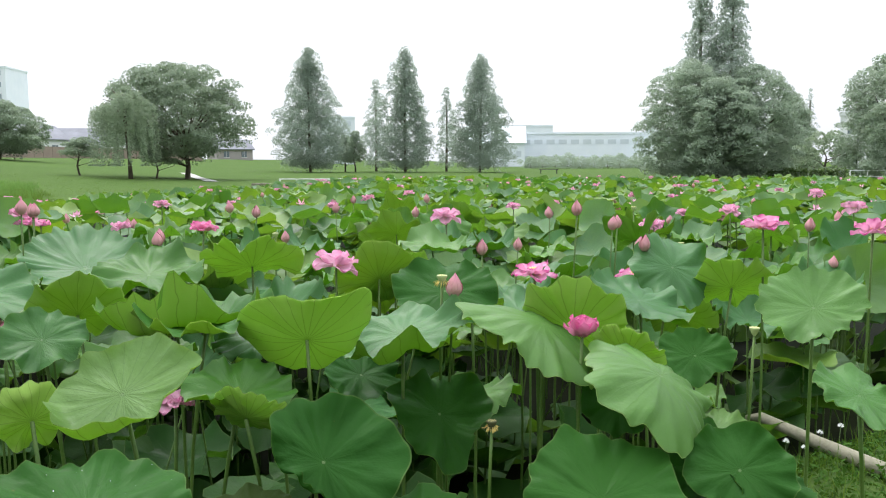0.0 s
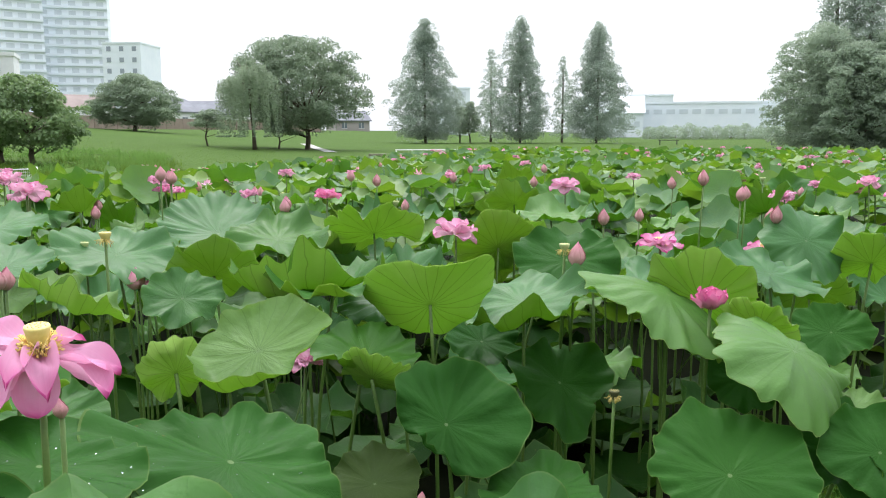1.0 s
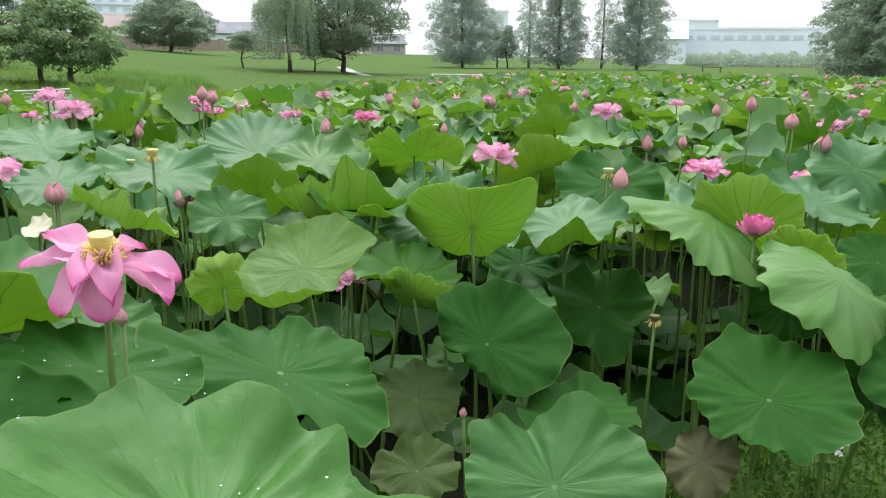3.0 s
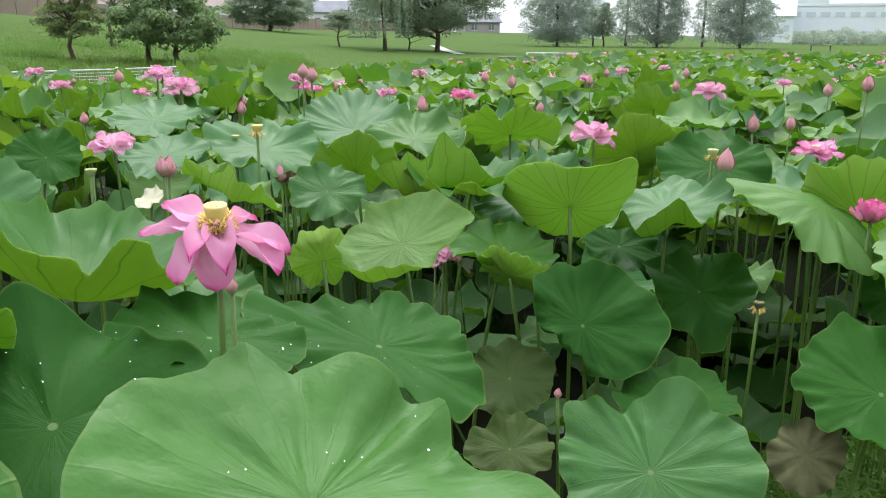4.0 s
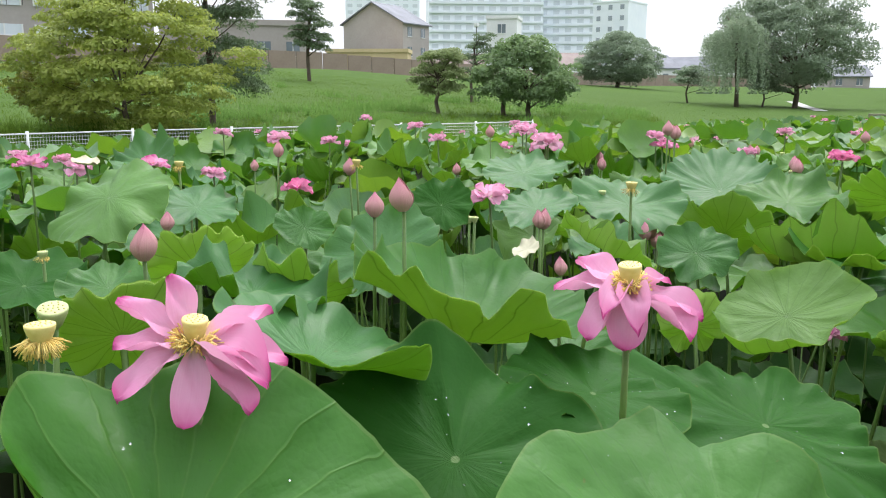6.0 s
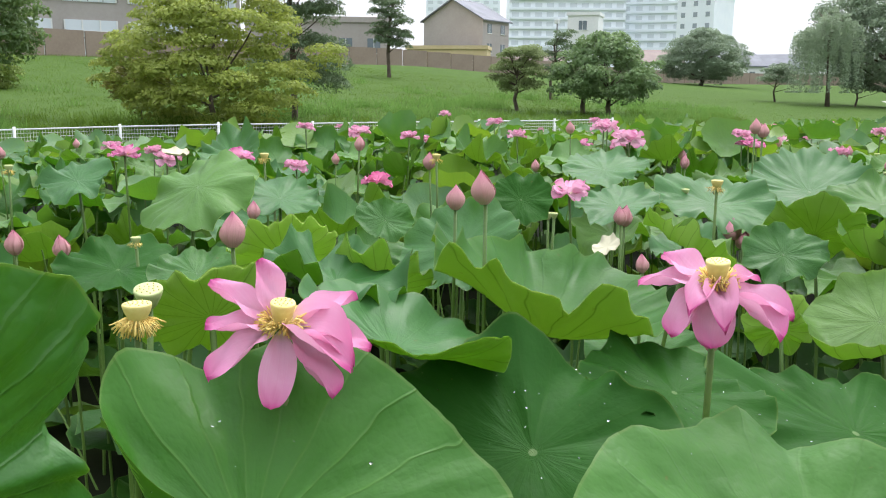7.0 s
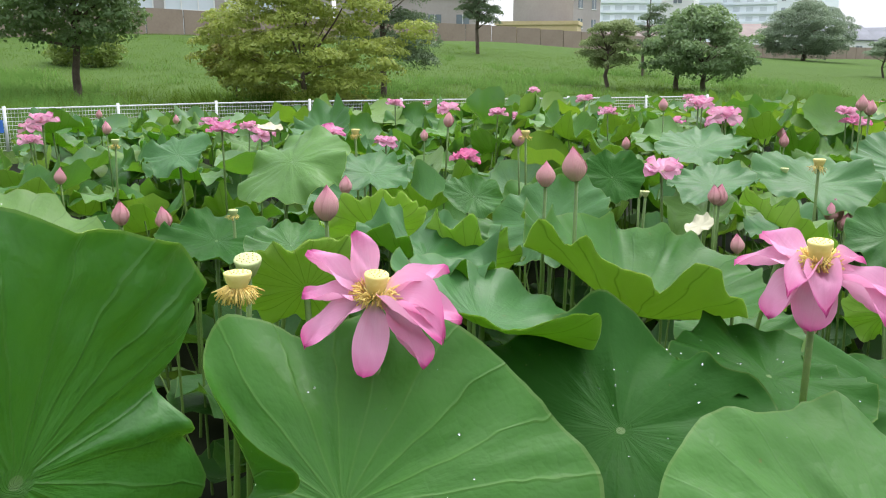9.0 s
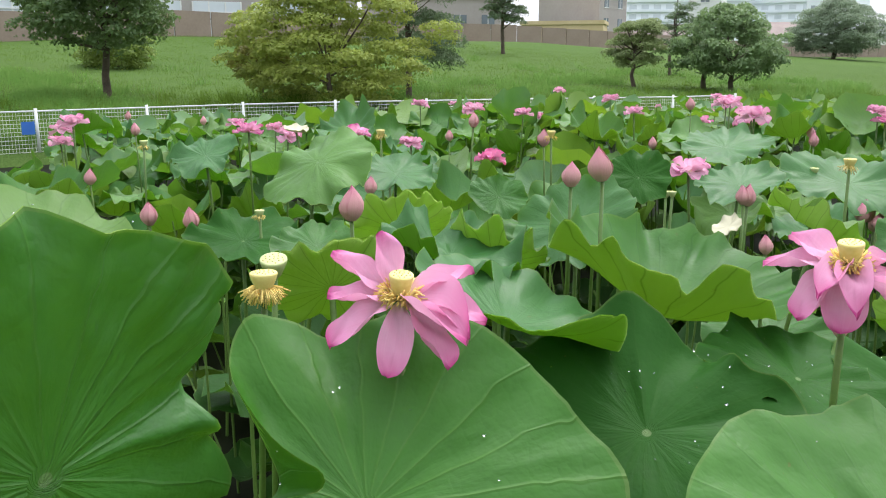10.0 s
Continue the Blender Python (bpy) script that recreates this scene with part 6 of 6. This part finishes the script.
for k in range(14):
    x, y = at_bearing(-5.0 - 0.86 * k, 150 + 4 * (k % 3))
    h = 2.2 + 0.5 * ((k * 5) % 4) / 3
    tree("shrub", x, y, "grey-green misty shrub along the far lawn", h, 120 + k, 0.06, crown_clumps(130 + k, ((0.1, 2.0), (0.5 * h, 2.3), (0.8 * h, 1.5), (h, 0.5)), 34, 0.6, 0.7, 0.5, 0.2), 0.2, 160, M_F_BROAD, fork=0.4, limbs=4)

# ---- wire fence along the left bank ----
def fence_point(s):
    """A place on the fence line, by y."""
    return float(np.interp(s, BANK_Y, BANK_X)) - 0.25, s


fence = empty("wire_fence", -16.4, 3, gz(-16.6, 3), "low white-painted welded wire fence along the pond", "fence")
posts_y = [-0.8 + 1.98 * i for i in range(11)]
FENCE_TOP = 0.62
for i, s in enumerate(posts_y):
    x, y = fence_point(s)
    v, f = tube([(x + 16.4, y - 3, -0.1), (x + 16.4, y - 3, FENCE_TOP - gz(-16.6, 3) + 0.05)], [0.03, 0.03], 8)
    part("post", mesh_of("post", v, f), M_WHITE_METAL, fence)
    if i == 0:
        continue
    xa, ya = fence_point(posts_y[i - 1])
    pcs = []
    z0 = gz(-16.6, 3)
    for k in range(14):
        zz = FENCE_TOP - 0.95 + 0.95 * k / 13 - z0
        rr = 0.02 if k == 13 else 0.0055
        pcs.append(tube([(xa + 16.4, ya - 3, zz), (x + 16.4, y - 3, zz)], [rr, rr], 4, False))
    for k in range(1, 36):
        w = k / 36
        px, py = xa + (x - xa) * w + 16.4, ya + (y - ya) * w - 3
        pcs.append(tube([(px, py, FENCE_TOP - 0.95 - z0), (px, py, FENCE_TOP - z0)], [0.003, 0.003], 3, False))
    part("wire_panel", mesh_of("wire_panel", *joined(pcs)), M_WHITE_METAL, fence)

x, y = fence_point(3.0)
board = empty("sign_board", x + 0.06, y, FENCE_TOP - 0.6, "small plain blue board hung on the wire fence", "sign", "", 90)
part("board", boxed(-0.11, -0.01, 0.19, 0.11, 0.01, 0.42, bevel=0.004), M_BLUE, board)

# ---- brown panel fence at the top of the slope ----
panel_fence = empty("panel_fence", 0, 0, 0, "brown panel boundary fence along the top of the slope", "fence")
wall_pts = [at_bearing(100, 46), at_bearing(81, 48), at_bearing(54, 66), at_bearing(43.8, 76), at_bearing(36, 94), at_bearing(32, 104), at_bearing(25, 130), at_bearing(17, 150)]
for (xa, ya), (xb, yb) in zip(wall_pts, wall_pts[1:]):
    L = math.hypot(xb - xa, yb - ya)
    n = max(1, int(L / 2.4))
    for i in range(n):
        w0, w1 = i / n, (i + 0.96) / n
        p, q = Vector((xa + (xb - xa) * w0, ya + (yb - ya) * w0, 0)), Vector((xa + (xb - xa) * w1, ya + (yb - ya) * w1, 0))
        me = boxed(0, -0.05, 0, (q - p).length, 0.05, 1.6)
        ob = part("panel", me, M_FENCE_BROWN, panel_fence)
        ob.matrix_basis = Matrix.Translation((p.x, p.y, gz(p.x, p.y) - 0.1)) @ Matrix.Rotation(math.atan2(q.y - p.y, q.x - p.x), 4, "Z")


# ---- buildings ----
def block(name, az, d, half_l, depth, height, turn, label, mat, storeys=0, bays=0, roof="flat", roof_mat=None, z=None, win=(1.2, 1.3), balcony=False, glass=None):
    """A building whose front faces the pond; turn: degrees that its front is turned from facing it squarely."""
    x, y = at_bearing(az, d)
    z = gz(x, y) - 0.3 if z is None else z
    b = empty(name, x, y, z, label, "building", "", az + turn)
    W, D = half_l, depth
    if roof == "gable":
        rise = 0.28 * D
        v = [(-W, 0, 0), (W, 0, 0), (W, D, 0), (-W, D, 0), (-W, 0, height), (W, 0, height), (W, D, height), (-W, D, height), (-W, D / 2, height + rise), (W, D / 2, height + rise)]
        f = [(0, 1, 5, 4), (2, 3, 7, 6), (1, 2, 6, 9, 5), (3, 0, 4, 8, 7)]
        part("wall", mesh_of("wall", v, f, smooth=False), mat, b)
        o, th = 0.4, 0.18
        for s in (0, 1):
            ye, ym = (-o, D / 2) if s == 0 else (D + o, D / 2)
            ze = height - o * rise / (D / 2)
            v = [(-W - o, ye, ze), (W + o, ye, ze), (W + o, ym, height + rise), (-W - o, ym, height + rise)]
            v += [(a, c, e + th) for a, c, e in v]
            part("roof", mesh_of("roof", v, [(0, 1, 2, 3), (4, 5, 6, 7), (0, 1, 5, 4), (1, 2, 6, 5), (3, 0, 4, 7), (2, 3, 7, 6)], smooth=False), roof_mat or M_ROOF, b)
    else:
        part("wall", boxed(-W, 0, 0, W, D, height), mat, b)
        part("roof", boxed(-W - 0.15, -0.15, height, W + 0.15, D + 0.15, height + 0.5), mat, b)
    sh = height / max(storeys, 1)
    for s in range(storeys):
        for k in range(bays):
            cx = -W + 2 * W * (k + 0.5) / bays
            zc = sh * (s + 0.55)
            w = part("window", boxed(cx - win[0] / 2, -0.06, zc - win[1] / 2, cx + win[0] / 2, 0.05, zc + win[1] / 2), glass or M_GLASS, b)
            if glass is None:
                part("window_frame", boxed(cx - win[0] / 2 - 0.08, -0.10, zc - win[1] / 2 - 0.1, cx + win[0] / 2 + 0.08, -0.004, zc - win[1] / 2 - 0.004), M_WHITE_METAL, w)
                part("window_frame", boxed(cx - 0.03, -0.09, zc - win[1] / 2, cx + 0.03, -0.064, zc + win[1] / 2), M_WHITE_METAL, w)
        if balcony:
            part("balcony", boxed(-W, -0.5, sh * s + 0.1, W, -0.003, sh * s + 1.0), mat, b)
    return b


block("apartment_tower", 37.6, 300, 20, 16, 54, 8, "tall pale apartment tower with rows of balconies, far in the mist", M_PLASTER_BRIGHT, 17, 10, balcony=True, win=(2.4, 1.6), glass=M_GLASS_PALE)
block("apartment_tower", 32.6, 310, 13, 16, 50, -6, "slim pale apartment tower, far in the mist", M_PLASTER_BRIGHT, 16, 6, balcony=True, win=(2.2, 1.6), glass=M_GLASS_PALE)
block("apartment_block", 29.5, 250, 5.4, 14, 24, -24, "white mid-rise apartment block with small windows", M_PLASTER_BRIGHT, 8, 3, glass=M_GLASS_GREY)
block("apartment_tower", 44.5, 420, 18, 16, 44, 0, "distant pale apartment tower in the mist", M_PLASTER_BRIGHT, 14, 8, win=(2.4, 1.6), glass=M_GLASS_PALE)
block("house", 42.3, 128, 3.9, 10.4, 8.4, 60, "three-storey brown-grey house with gable roof", M_PLASTER_WARM, 3, 2, "gable", M_ROOF, z=2.6)
block("low_building", 45.6, 118, 5.6, 6, 3.8, -8, "low yellow flat-roofed building behind the panel fence", M_PLASTER_YELLOW, 1, 3, z=2.6)
block("white_building", 36.6, 130, 2.3, 6, 9.6, -8, "narrow white flat-roofed building", M_PLASTER, 3, 1, z=2.3)
block("house", 40.0, 140, 11.0, 8, 2.6, -10, "long low house with brown tiled roof", M_PLASTER_WARM, 1, 5, "gable", M_ROOF_RED, z=2.3)
block("house", 32.0, 150, 5.0, 7, 3.4, 15, "house with brown tiled gable roof", M_PLASTER, 1, 2, "gable", M_ROOF_RED, z=2.3)
block("house", 26.6, 172, 5.8, 9, 4.0, 35, "white house with grey tiled gable roof", M_PLASTER, 1, 2, "gable")
block("house", 24.4, 176, 6.6, 9, 3.6, -8, "low white house with grey tiled roof", M_PLASTER, 1, 2, "gable")
school = block("school_building", 70.0, 66, 13, 10, 7.5, 6, "grey-brown school building with large pale window bays behind the fence", M_PLASTER_WARM, 2, 6, win=(3.5, 2.5), glass=M_GLASS_PALE)
for s in range(2):
    for k in range(6):
        cx, zc = -13 + 26 * (k + 0.5) / 6, 3.75 * (s + 0.55)
        for u in (-1.75, -0.6, 0.6, 1.75):
            part("mullion", boxed(cx + u - 0.05, -0.14, zc - 1.25, cx + u + 0.05, -0.063, zc + 1.25), M_WHITE_METAL, school)
        part("transom", boxed(cx - 1.8, -0.13, zc + 0.45, cx + 1.8, -0.064, zc + 0.53), M_WHITE_METAL, school)
    part("railing", boxed(-13, -0.5, 3.75 * s + 2.0, 13, -0.42, 3.75 * s + 2.08), M_DARK, school)
    for k in range(27):
        part("baluster", boxed(-13 + k - 0.02, -0.48, 3.75 * s + 0.8, -13 + k + 0.02, -0.44, 3.75 * s + 1.998), M_DARK, school)
block("low_building", 54.2, 80, 6.5, 8, 4.6, 0, "low building with pale flat roof behind the panel fence", M_PLASTER_WARM, 1, 5)
block("house", 14.9, 190, 4.0, 7, 2.6, 20, "small white house beyond the lawn", M_PLASTER_WARM, 1, 2, "gable")
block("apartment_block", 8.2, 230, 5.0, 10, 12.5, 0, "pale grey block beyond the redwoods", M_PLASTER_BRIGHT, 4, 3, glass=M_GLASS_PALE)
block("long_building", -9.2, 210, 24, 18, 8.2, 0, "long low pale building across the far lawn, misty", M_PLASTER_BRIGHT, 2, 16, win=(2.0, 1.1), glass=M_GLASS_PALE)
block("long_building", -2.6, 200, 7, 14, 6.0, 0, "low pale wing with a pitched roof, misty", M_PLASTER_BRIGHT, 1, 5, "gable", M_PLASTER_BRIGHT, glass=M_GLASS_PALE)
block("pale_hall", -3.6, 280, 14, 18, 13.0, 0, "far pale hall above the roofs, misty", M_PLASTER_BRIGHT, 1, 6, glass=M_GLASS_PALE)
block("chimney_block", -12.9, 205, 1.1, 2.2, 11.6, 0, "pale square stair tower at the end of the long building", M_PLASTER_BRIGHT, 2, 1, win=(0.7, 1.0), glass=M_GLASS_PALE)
block("white_building", -26.5, 120, 4.5, 8, 7.4, 0, "white flat-roofed building behind trees", M_PLASTER, 2, 3)

# ---- things on the far lawn ----
def strip(name, pts, half, lift, mat, label, category):
    """A flat way along pts, laid on the ground."""
    v, f = [], []
    for i, (x, y) in enumerate(pts):
        a, b = pts[max(i - 1, 0)], pts[min(i + 1, len(pts) - 1)]
        d = Vector((b[0] - a[0], b[1] - a[1], 0)).normalized()
        o = Vector((-d.y, d.x, 0)) * half
        v += [(x + o.x, y + o.y, gz(x + o.x, y + o.y) + lift), (x - o.x, y - o.y, gz(x - o.x, y - o.y) + lift)]
        if i:
            k = 2 * i
            f.append((k - 2, k - 1, k + 1, k))
    return tagged(part(name, mesh_of(name, v, f), mat), label, category, kind="structure")


strip("path", [at_bearing(14.8, 44 + 4 * i) if i < 3 else at_bearing(16.0 + 0.35 * (i - 2), 44 + 4 * i) for i in range(3, 9)], 0.42, 0.03, M_CONCRETE, "pale concrete footpath over the lawn", "path")
x, y = at_bearing(11.5, 43)
kerb = empty("revetment", x, y, gz(x, y), "low weathered grey timber edging at the far end of the pond", "edging", "", 11.5)
part("slab", boxed(-1.7, 0, -0.1, 2.2, 0.4, 0.22, bevel=0.03), M_WOOD, kerb)
x, y = at_bearing(8.6, 42)
rail = empty("low_railing", x, y, gz(x, y), "low white railing at the far bank", "railing", "", 8.6)
for k in range(7):
    part("post", mesh_of("post", *tube([(-2.4 + 0.8 * k, 0, -0.05), (-2.4 + 0.8 * k, 0, 0.45)], [0.025, 0.025], 8)), M_WHITE_METAL, rail)
part("bar", mesh_of("bar", *tube([(-2.45, 0, 0.46), (2.45, 0, 0.46)], [0.025, 0.025], 8)), M_WHITE_METAL, rail)
for az in (-6.3, -13.2):
    x, y = at_bearing(az, 85)
    bench = empty("bench", x, y, gz(x, y), "dark backless bench on the far lawn", "bench", "benches on the lawn", az)
    part("seat", boxed(-1.0, -0.2, 0.4, 1.0, 0.2, 0.46, bevel=0.01), M_DARK, bench)
    for k in (-0.8, 0.8):
        part("leg", boxed(k - 0.05, -0.18, 0, k + 0.05, 0.18, 0.4, bevel=0.01), M_DARK, bench)
x, y = at_bearing(-27.0, 60)
gate = empty("white_gate", x, y, gz(x, y), "white barrier railing beside the lawn", "railing", "", -27)
for k in range(5):
    part("post", mesh_of("post", *tube([(-2 + k, 0, -0.05), (-2 + k, 0, 0.8)], [0.03, 0.03], 8)), M_WHITE_METAL, gate)
for zz in (0.78, 0.4):
    part("bar", mesh_of("bar", *tube([(-2.05, 0, zz), (2.05, 0, zz)], [0.025, 0.025], 8)), M_WHITE_METAL, gate)
for az, d, h in ((-25.4, 75, 5.5), (38.3, 75, 4.6)):
    x, y = at_bearing(az, d)
    pole = empty("lamp_post", x, y, gz(x, y) - 0.05, "thin grey park lamp post", "lamp post")
    part("pole", mesh_of("pole", *tube([(0, 0, -0.1), (0, 0, h)], [0.06, 0.045], 8)), M_DARK, pole)
    part("lamp_head", boxed(-0.18, -0.18, h, 0.18, 0.18, h + 0.35, bevel=0.05), M_WHITE_METAL, pole)


# ---- grass ----
def grass(name, spots, lo, hi, width, seed, label, mat=None):
    """Bent blades, one at each spot."""
    r = np.random.RandomState(seed)
    P = np.asarray(spots)
    n = len(P)
    a, h, b = r.uniform(0, 6.28, n), r.uniform(lo, hi, n), r.uniform(0.2, 1.1, n)
    side = np.stack([np.cos(a), np.sin(a), 0 * a], 1) * (width * r.uniform(0.6, 1.3, n))[:, None]
    lean = np.stack([-np.sin(a), np.cos(a), 0 * a], 1) * (h * b)[:, None]
    up = np.stack([0 * a, 0 * a, h], 1)
    V = np.stack([P - side, P + side, P + side * 0.7 + up * 0.6 + lean * 0.4, P - side * 0.7 + up * 0.6 + lean * 0.4, P + up + lean], 1).reshape(-1, 3)
    F = []
    for k in range(n):
        F += [(5 * k, 5 * k + 1, 5 * k + 2, 5 * k + 3), (5 * k + 3, 5 * k + 2, 5 * k + 4)]
    return tagged(part(name, mesh_of(name, V, F), mat or M_GRASS), label, "grass", kind="stuff")


gr = np.random.RandomState(5)
cand = []
while len(cand) < 150000:
    az, d = gr.uniform(20, 92), 14 + 44 * gr.uniform(0, 1) ** 1.2
    x, y = at_bearing(az, d)
    tuft = noise.noise(Vector((0.9 * x, 0.9 * y, 0))) + 0.5 * noise.noise(Vector((3 * x, 3 * y, 1)))
    if x < np.interp(y, BANK_Y, BANK_X) - 0.3 and tuft > gr.uniform(-0.6, 0.4) and (az > 36 or gr.random_sample() < 0.2):
        cand.append((x, y, 0))
cand = np.array(cand)
cand[:, 2] = ground_z(cand[:, 0], cand[:, 1]) - 0.02
grass("slope_grass", cand, 0.03, 0.13, 0.005, 6, "long green grass on the slope behind the fence")
shag = []
while len(shag) < 34000:
    az, d = gr.uniform(26, 90), gr.uniform(15.5, 36)
    cx, cy = at_bearing(az, d)
    out = np.interp(cy, BANK_Y, BANK_X) - cx
    if 0.3 < out < 9 and gr.random_sample() < 1.1 - out / 9:
        k = gr.randint(20, 60)
        shag += [(cx + dx, cy + dy, 0) for dx, dy in gr.normal(0, 0.12, (k, 2))]
shag = np.array(shag)
shag[:, 2] = ground_z(shag[:, 0], shag[:, 1]) - 0.02
grass("shaggy_grass", shag, 0.12, 0.36, 0.005, 16, "shaggy tufts of long grass at the foot of the slope")
# taller pale weeds in uneven drifts up the slope
drift = []
while len(drift) < 42000:
    az, d = gr.uniform(27, 90), gr.uniform(15.5, 44)
    cx, cy = at_bearing(az, d)
    out = np.interp(cy, BANK_Y, BANK_X) - cx
    if 0.5 < out < 22 and noise.noise(Vector((0.28 * cx, 0.28 * cy, 7))) + 0.4 * noise.noise(Vector((1.1 * cx, 1.1 * cy, 3))) > 0.02 + 0.012 * out:
        drift += [(cx + dx, cy + dy, 0) for dx, dy in gr.normal(0, 0.17, (gr.randint(10, 40), 2))]
drift = np.array(drift)
drift[:, 2] = ground_z(drift[:, 0], drift[:, 1]) - 0.02
grass("weed_drifts", drift, 0.10, 0.42, 0.008, 26, "uneven drifts of tall pale weeds on the slope", M_WEED_PALE)
near = np.stack([gr.uniform(0.2, 5.0, 22000), gr.uniform(0.8, 5.6, 22000), np.zeros(22000)], 1)
near = near[shore(near[:, 0], near[:, 1]) < 0.10]
# the growth thins out away from the water's edge
near = near[np.clip((5.0 - near[:, 0]) / 2.4, 0, 1) * np.clip((near[:, 1] - 0.8) / 1.6, 0, 1) * np.clip((4.9 - near[:, 1] + 0.3 * near[:, 0]) / 0.9, 0, 1) > gr.uniform(0, 1, len(near))]
near[:, 2] = ground_z(near[:, 0], near[:, 1]) - 0.01
grass("bank_grass", near[::3], 0.06, 0.17, 0.0028, 8, "short green grass on the near bank")
up = near + np.stack([0 * near[:, 0], 0 * near[:, 0], gr.uniform(0.0, 0.09, len(near))], 1)
up = np.concatenate([up + gr.normal(0, 0.02, up.shape) * (1, 1, 0.5) for _ in range(3)])
V, F = leaf_sprays(up, np.tile((0.0, 0.0, 1.0), (len(up), 1)), 0.030, 12, 0.7, 0.24)
tagged(part("bank_weeds", mesh_of("bank_weeds", V, F, smooth=False), M_WEED), "dense small-leaved dark green weeds on the near bank", "weeds", kind="stuff")


def white_flower(x, y, seed):
    """A small white wild flower on the bank."""
    z = gz(x, y)
    r = random.Random(seed)
    t = empty("white_flower", x, y, z, "small white wild flower in the bank grass", "wild flower", "white wild flowers on the bank")
    h = r.uniform(0.17, 0.24)
    lean = (r.uniform(-0.02, 0.02), r.uniform(-0.02, 0.02))
    part("stem", mesh_of("stem", *tube([(0, 0, -0.01), (lean[0] * 0.4, lean[1] * 0.4, h * 0.5), (*lean, h)], [0.0016, 0.0014, 0.0012], 5)), M_STALK, t)
    v, f = [], []
    for k in range(26):
        a, e = k * 2.39996, -0.3 + 1.8 * k / 26
        d = Vector((math.cos(a) * math.cos(e), math.sin(a) * math.cos(e), math.sin(e)))
        w = d.orthogonal().normalized() * 0.0022
        c = Vector((*lean, h))
        o = len(v)
        v += [c + d * 0.002, c + d * 0.009 + 1.6 * w, c + d * 0.016, c + d * 0.009 - 1.6 * w]
        f.append((o, o + 1, o + 2, o + 3))
    part("head", mesh_of("head", v, f), M_WHITE_PETAL, t)


for k in range(12):
    white_flower(0.78 + 0.023 * (k % 4) + 0.012 * (k // 4), 2.95 + 0.035 * (k % 3), k)
for k in range(10):
    white_flower(0.93 + 0.028 * (k % 5), 2.84 + 0.06 * (k // 5), 40 + k)
for k in range(6):
    white_flower(1.75 + 0.11 * k, 3.75 + 0.07 * (k % 4), 20 + k)

# long grass in tufts below the maple
tufts = []
for k in range(16):
    cx, cy = at_bearing(gr.uniform(61, 68), gr.uniform(19.5, 22))
    tufts += [(cx + gr.normal(0, 0.16), cy + gr.normal(0, 0.16), 0) for _ in range(90)]
tufts = np.array(tufts)
tufts[:, 2] = ground_z(tufts[:, 0], tufts[:, 1]) - 0.02
grass("long_grass", tufts, 0.35, 0.8, 0.008, 9, "tall bright green grass tufts below the maple")

# a pale pole lying at the water's edge
log = empty("fallen_pole", 2.1, 4.2, 0.0, "weathered pale pole lying at the water's edge", "pole")
part("pole", mesh_of("pole", *tube([(-0.22, 0.42, 0.10), (-0.16, 0.36, 0.12), (0.0, 0.0, 0.10), (0.17, -0.31, 0.08), (0.6, -1.2, 0.05)], [0.014, 0.028, 0.034, 0.037, 0.04], 12)), M_WOOD, log)
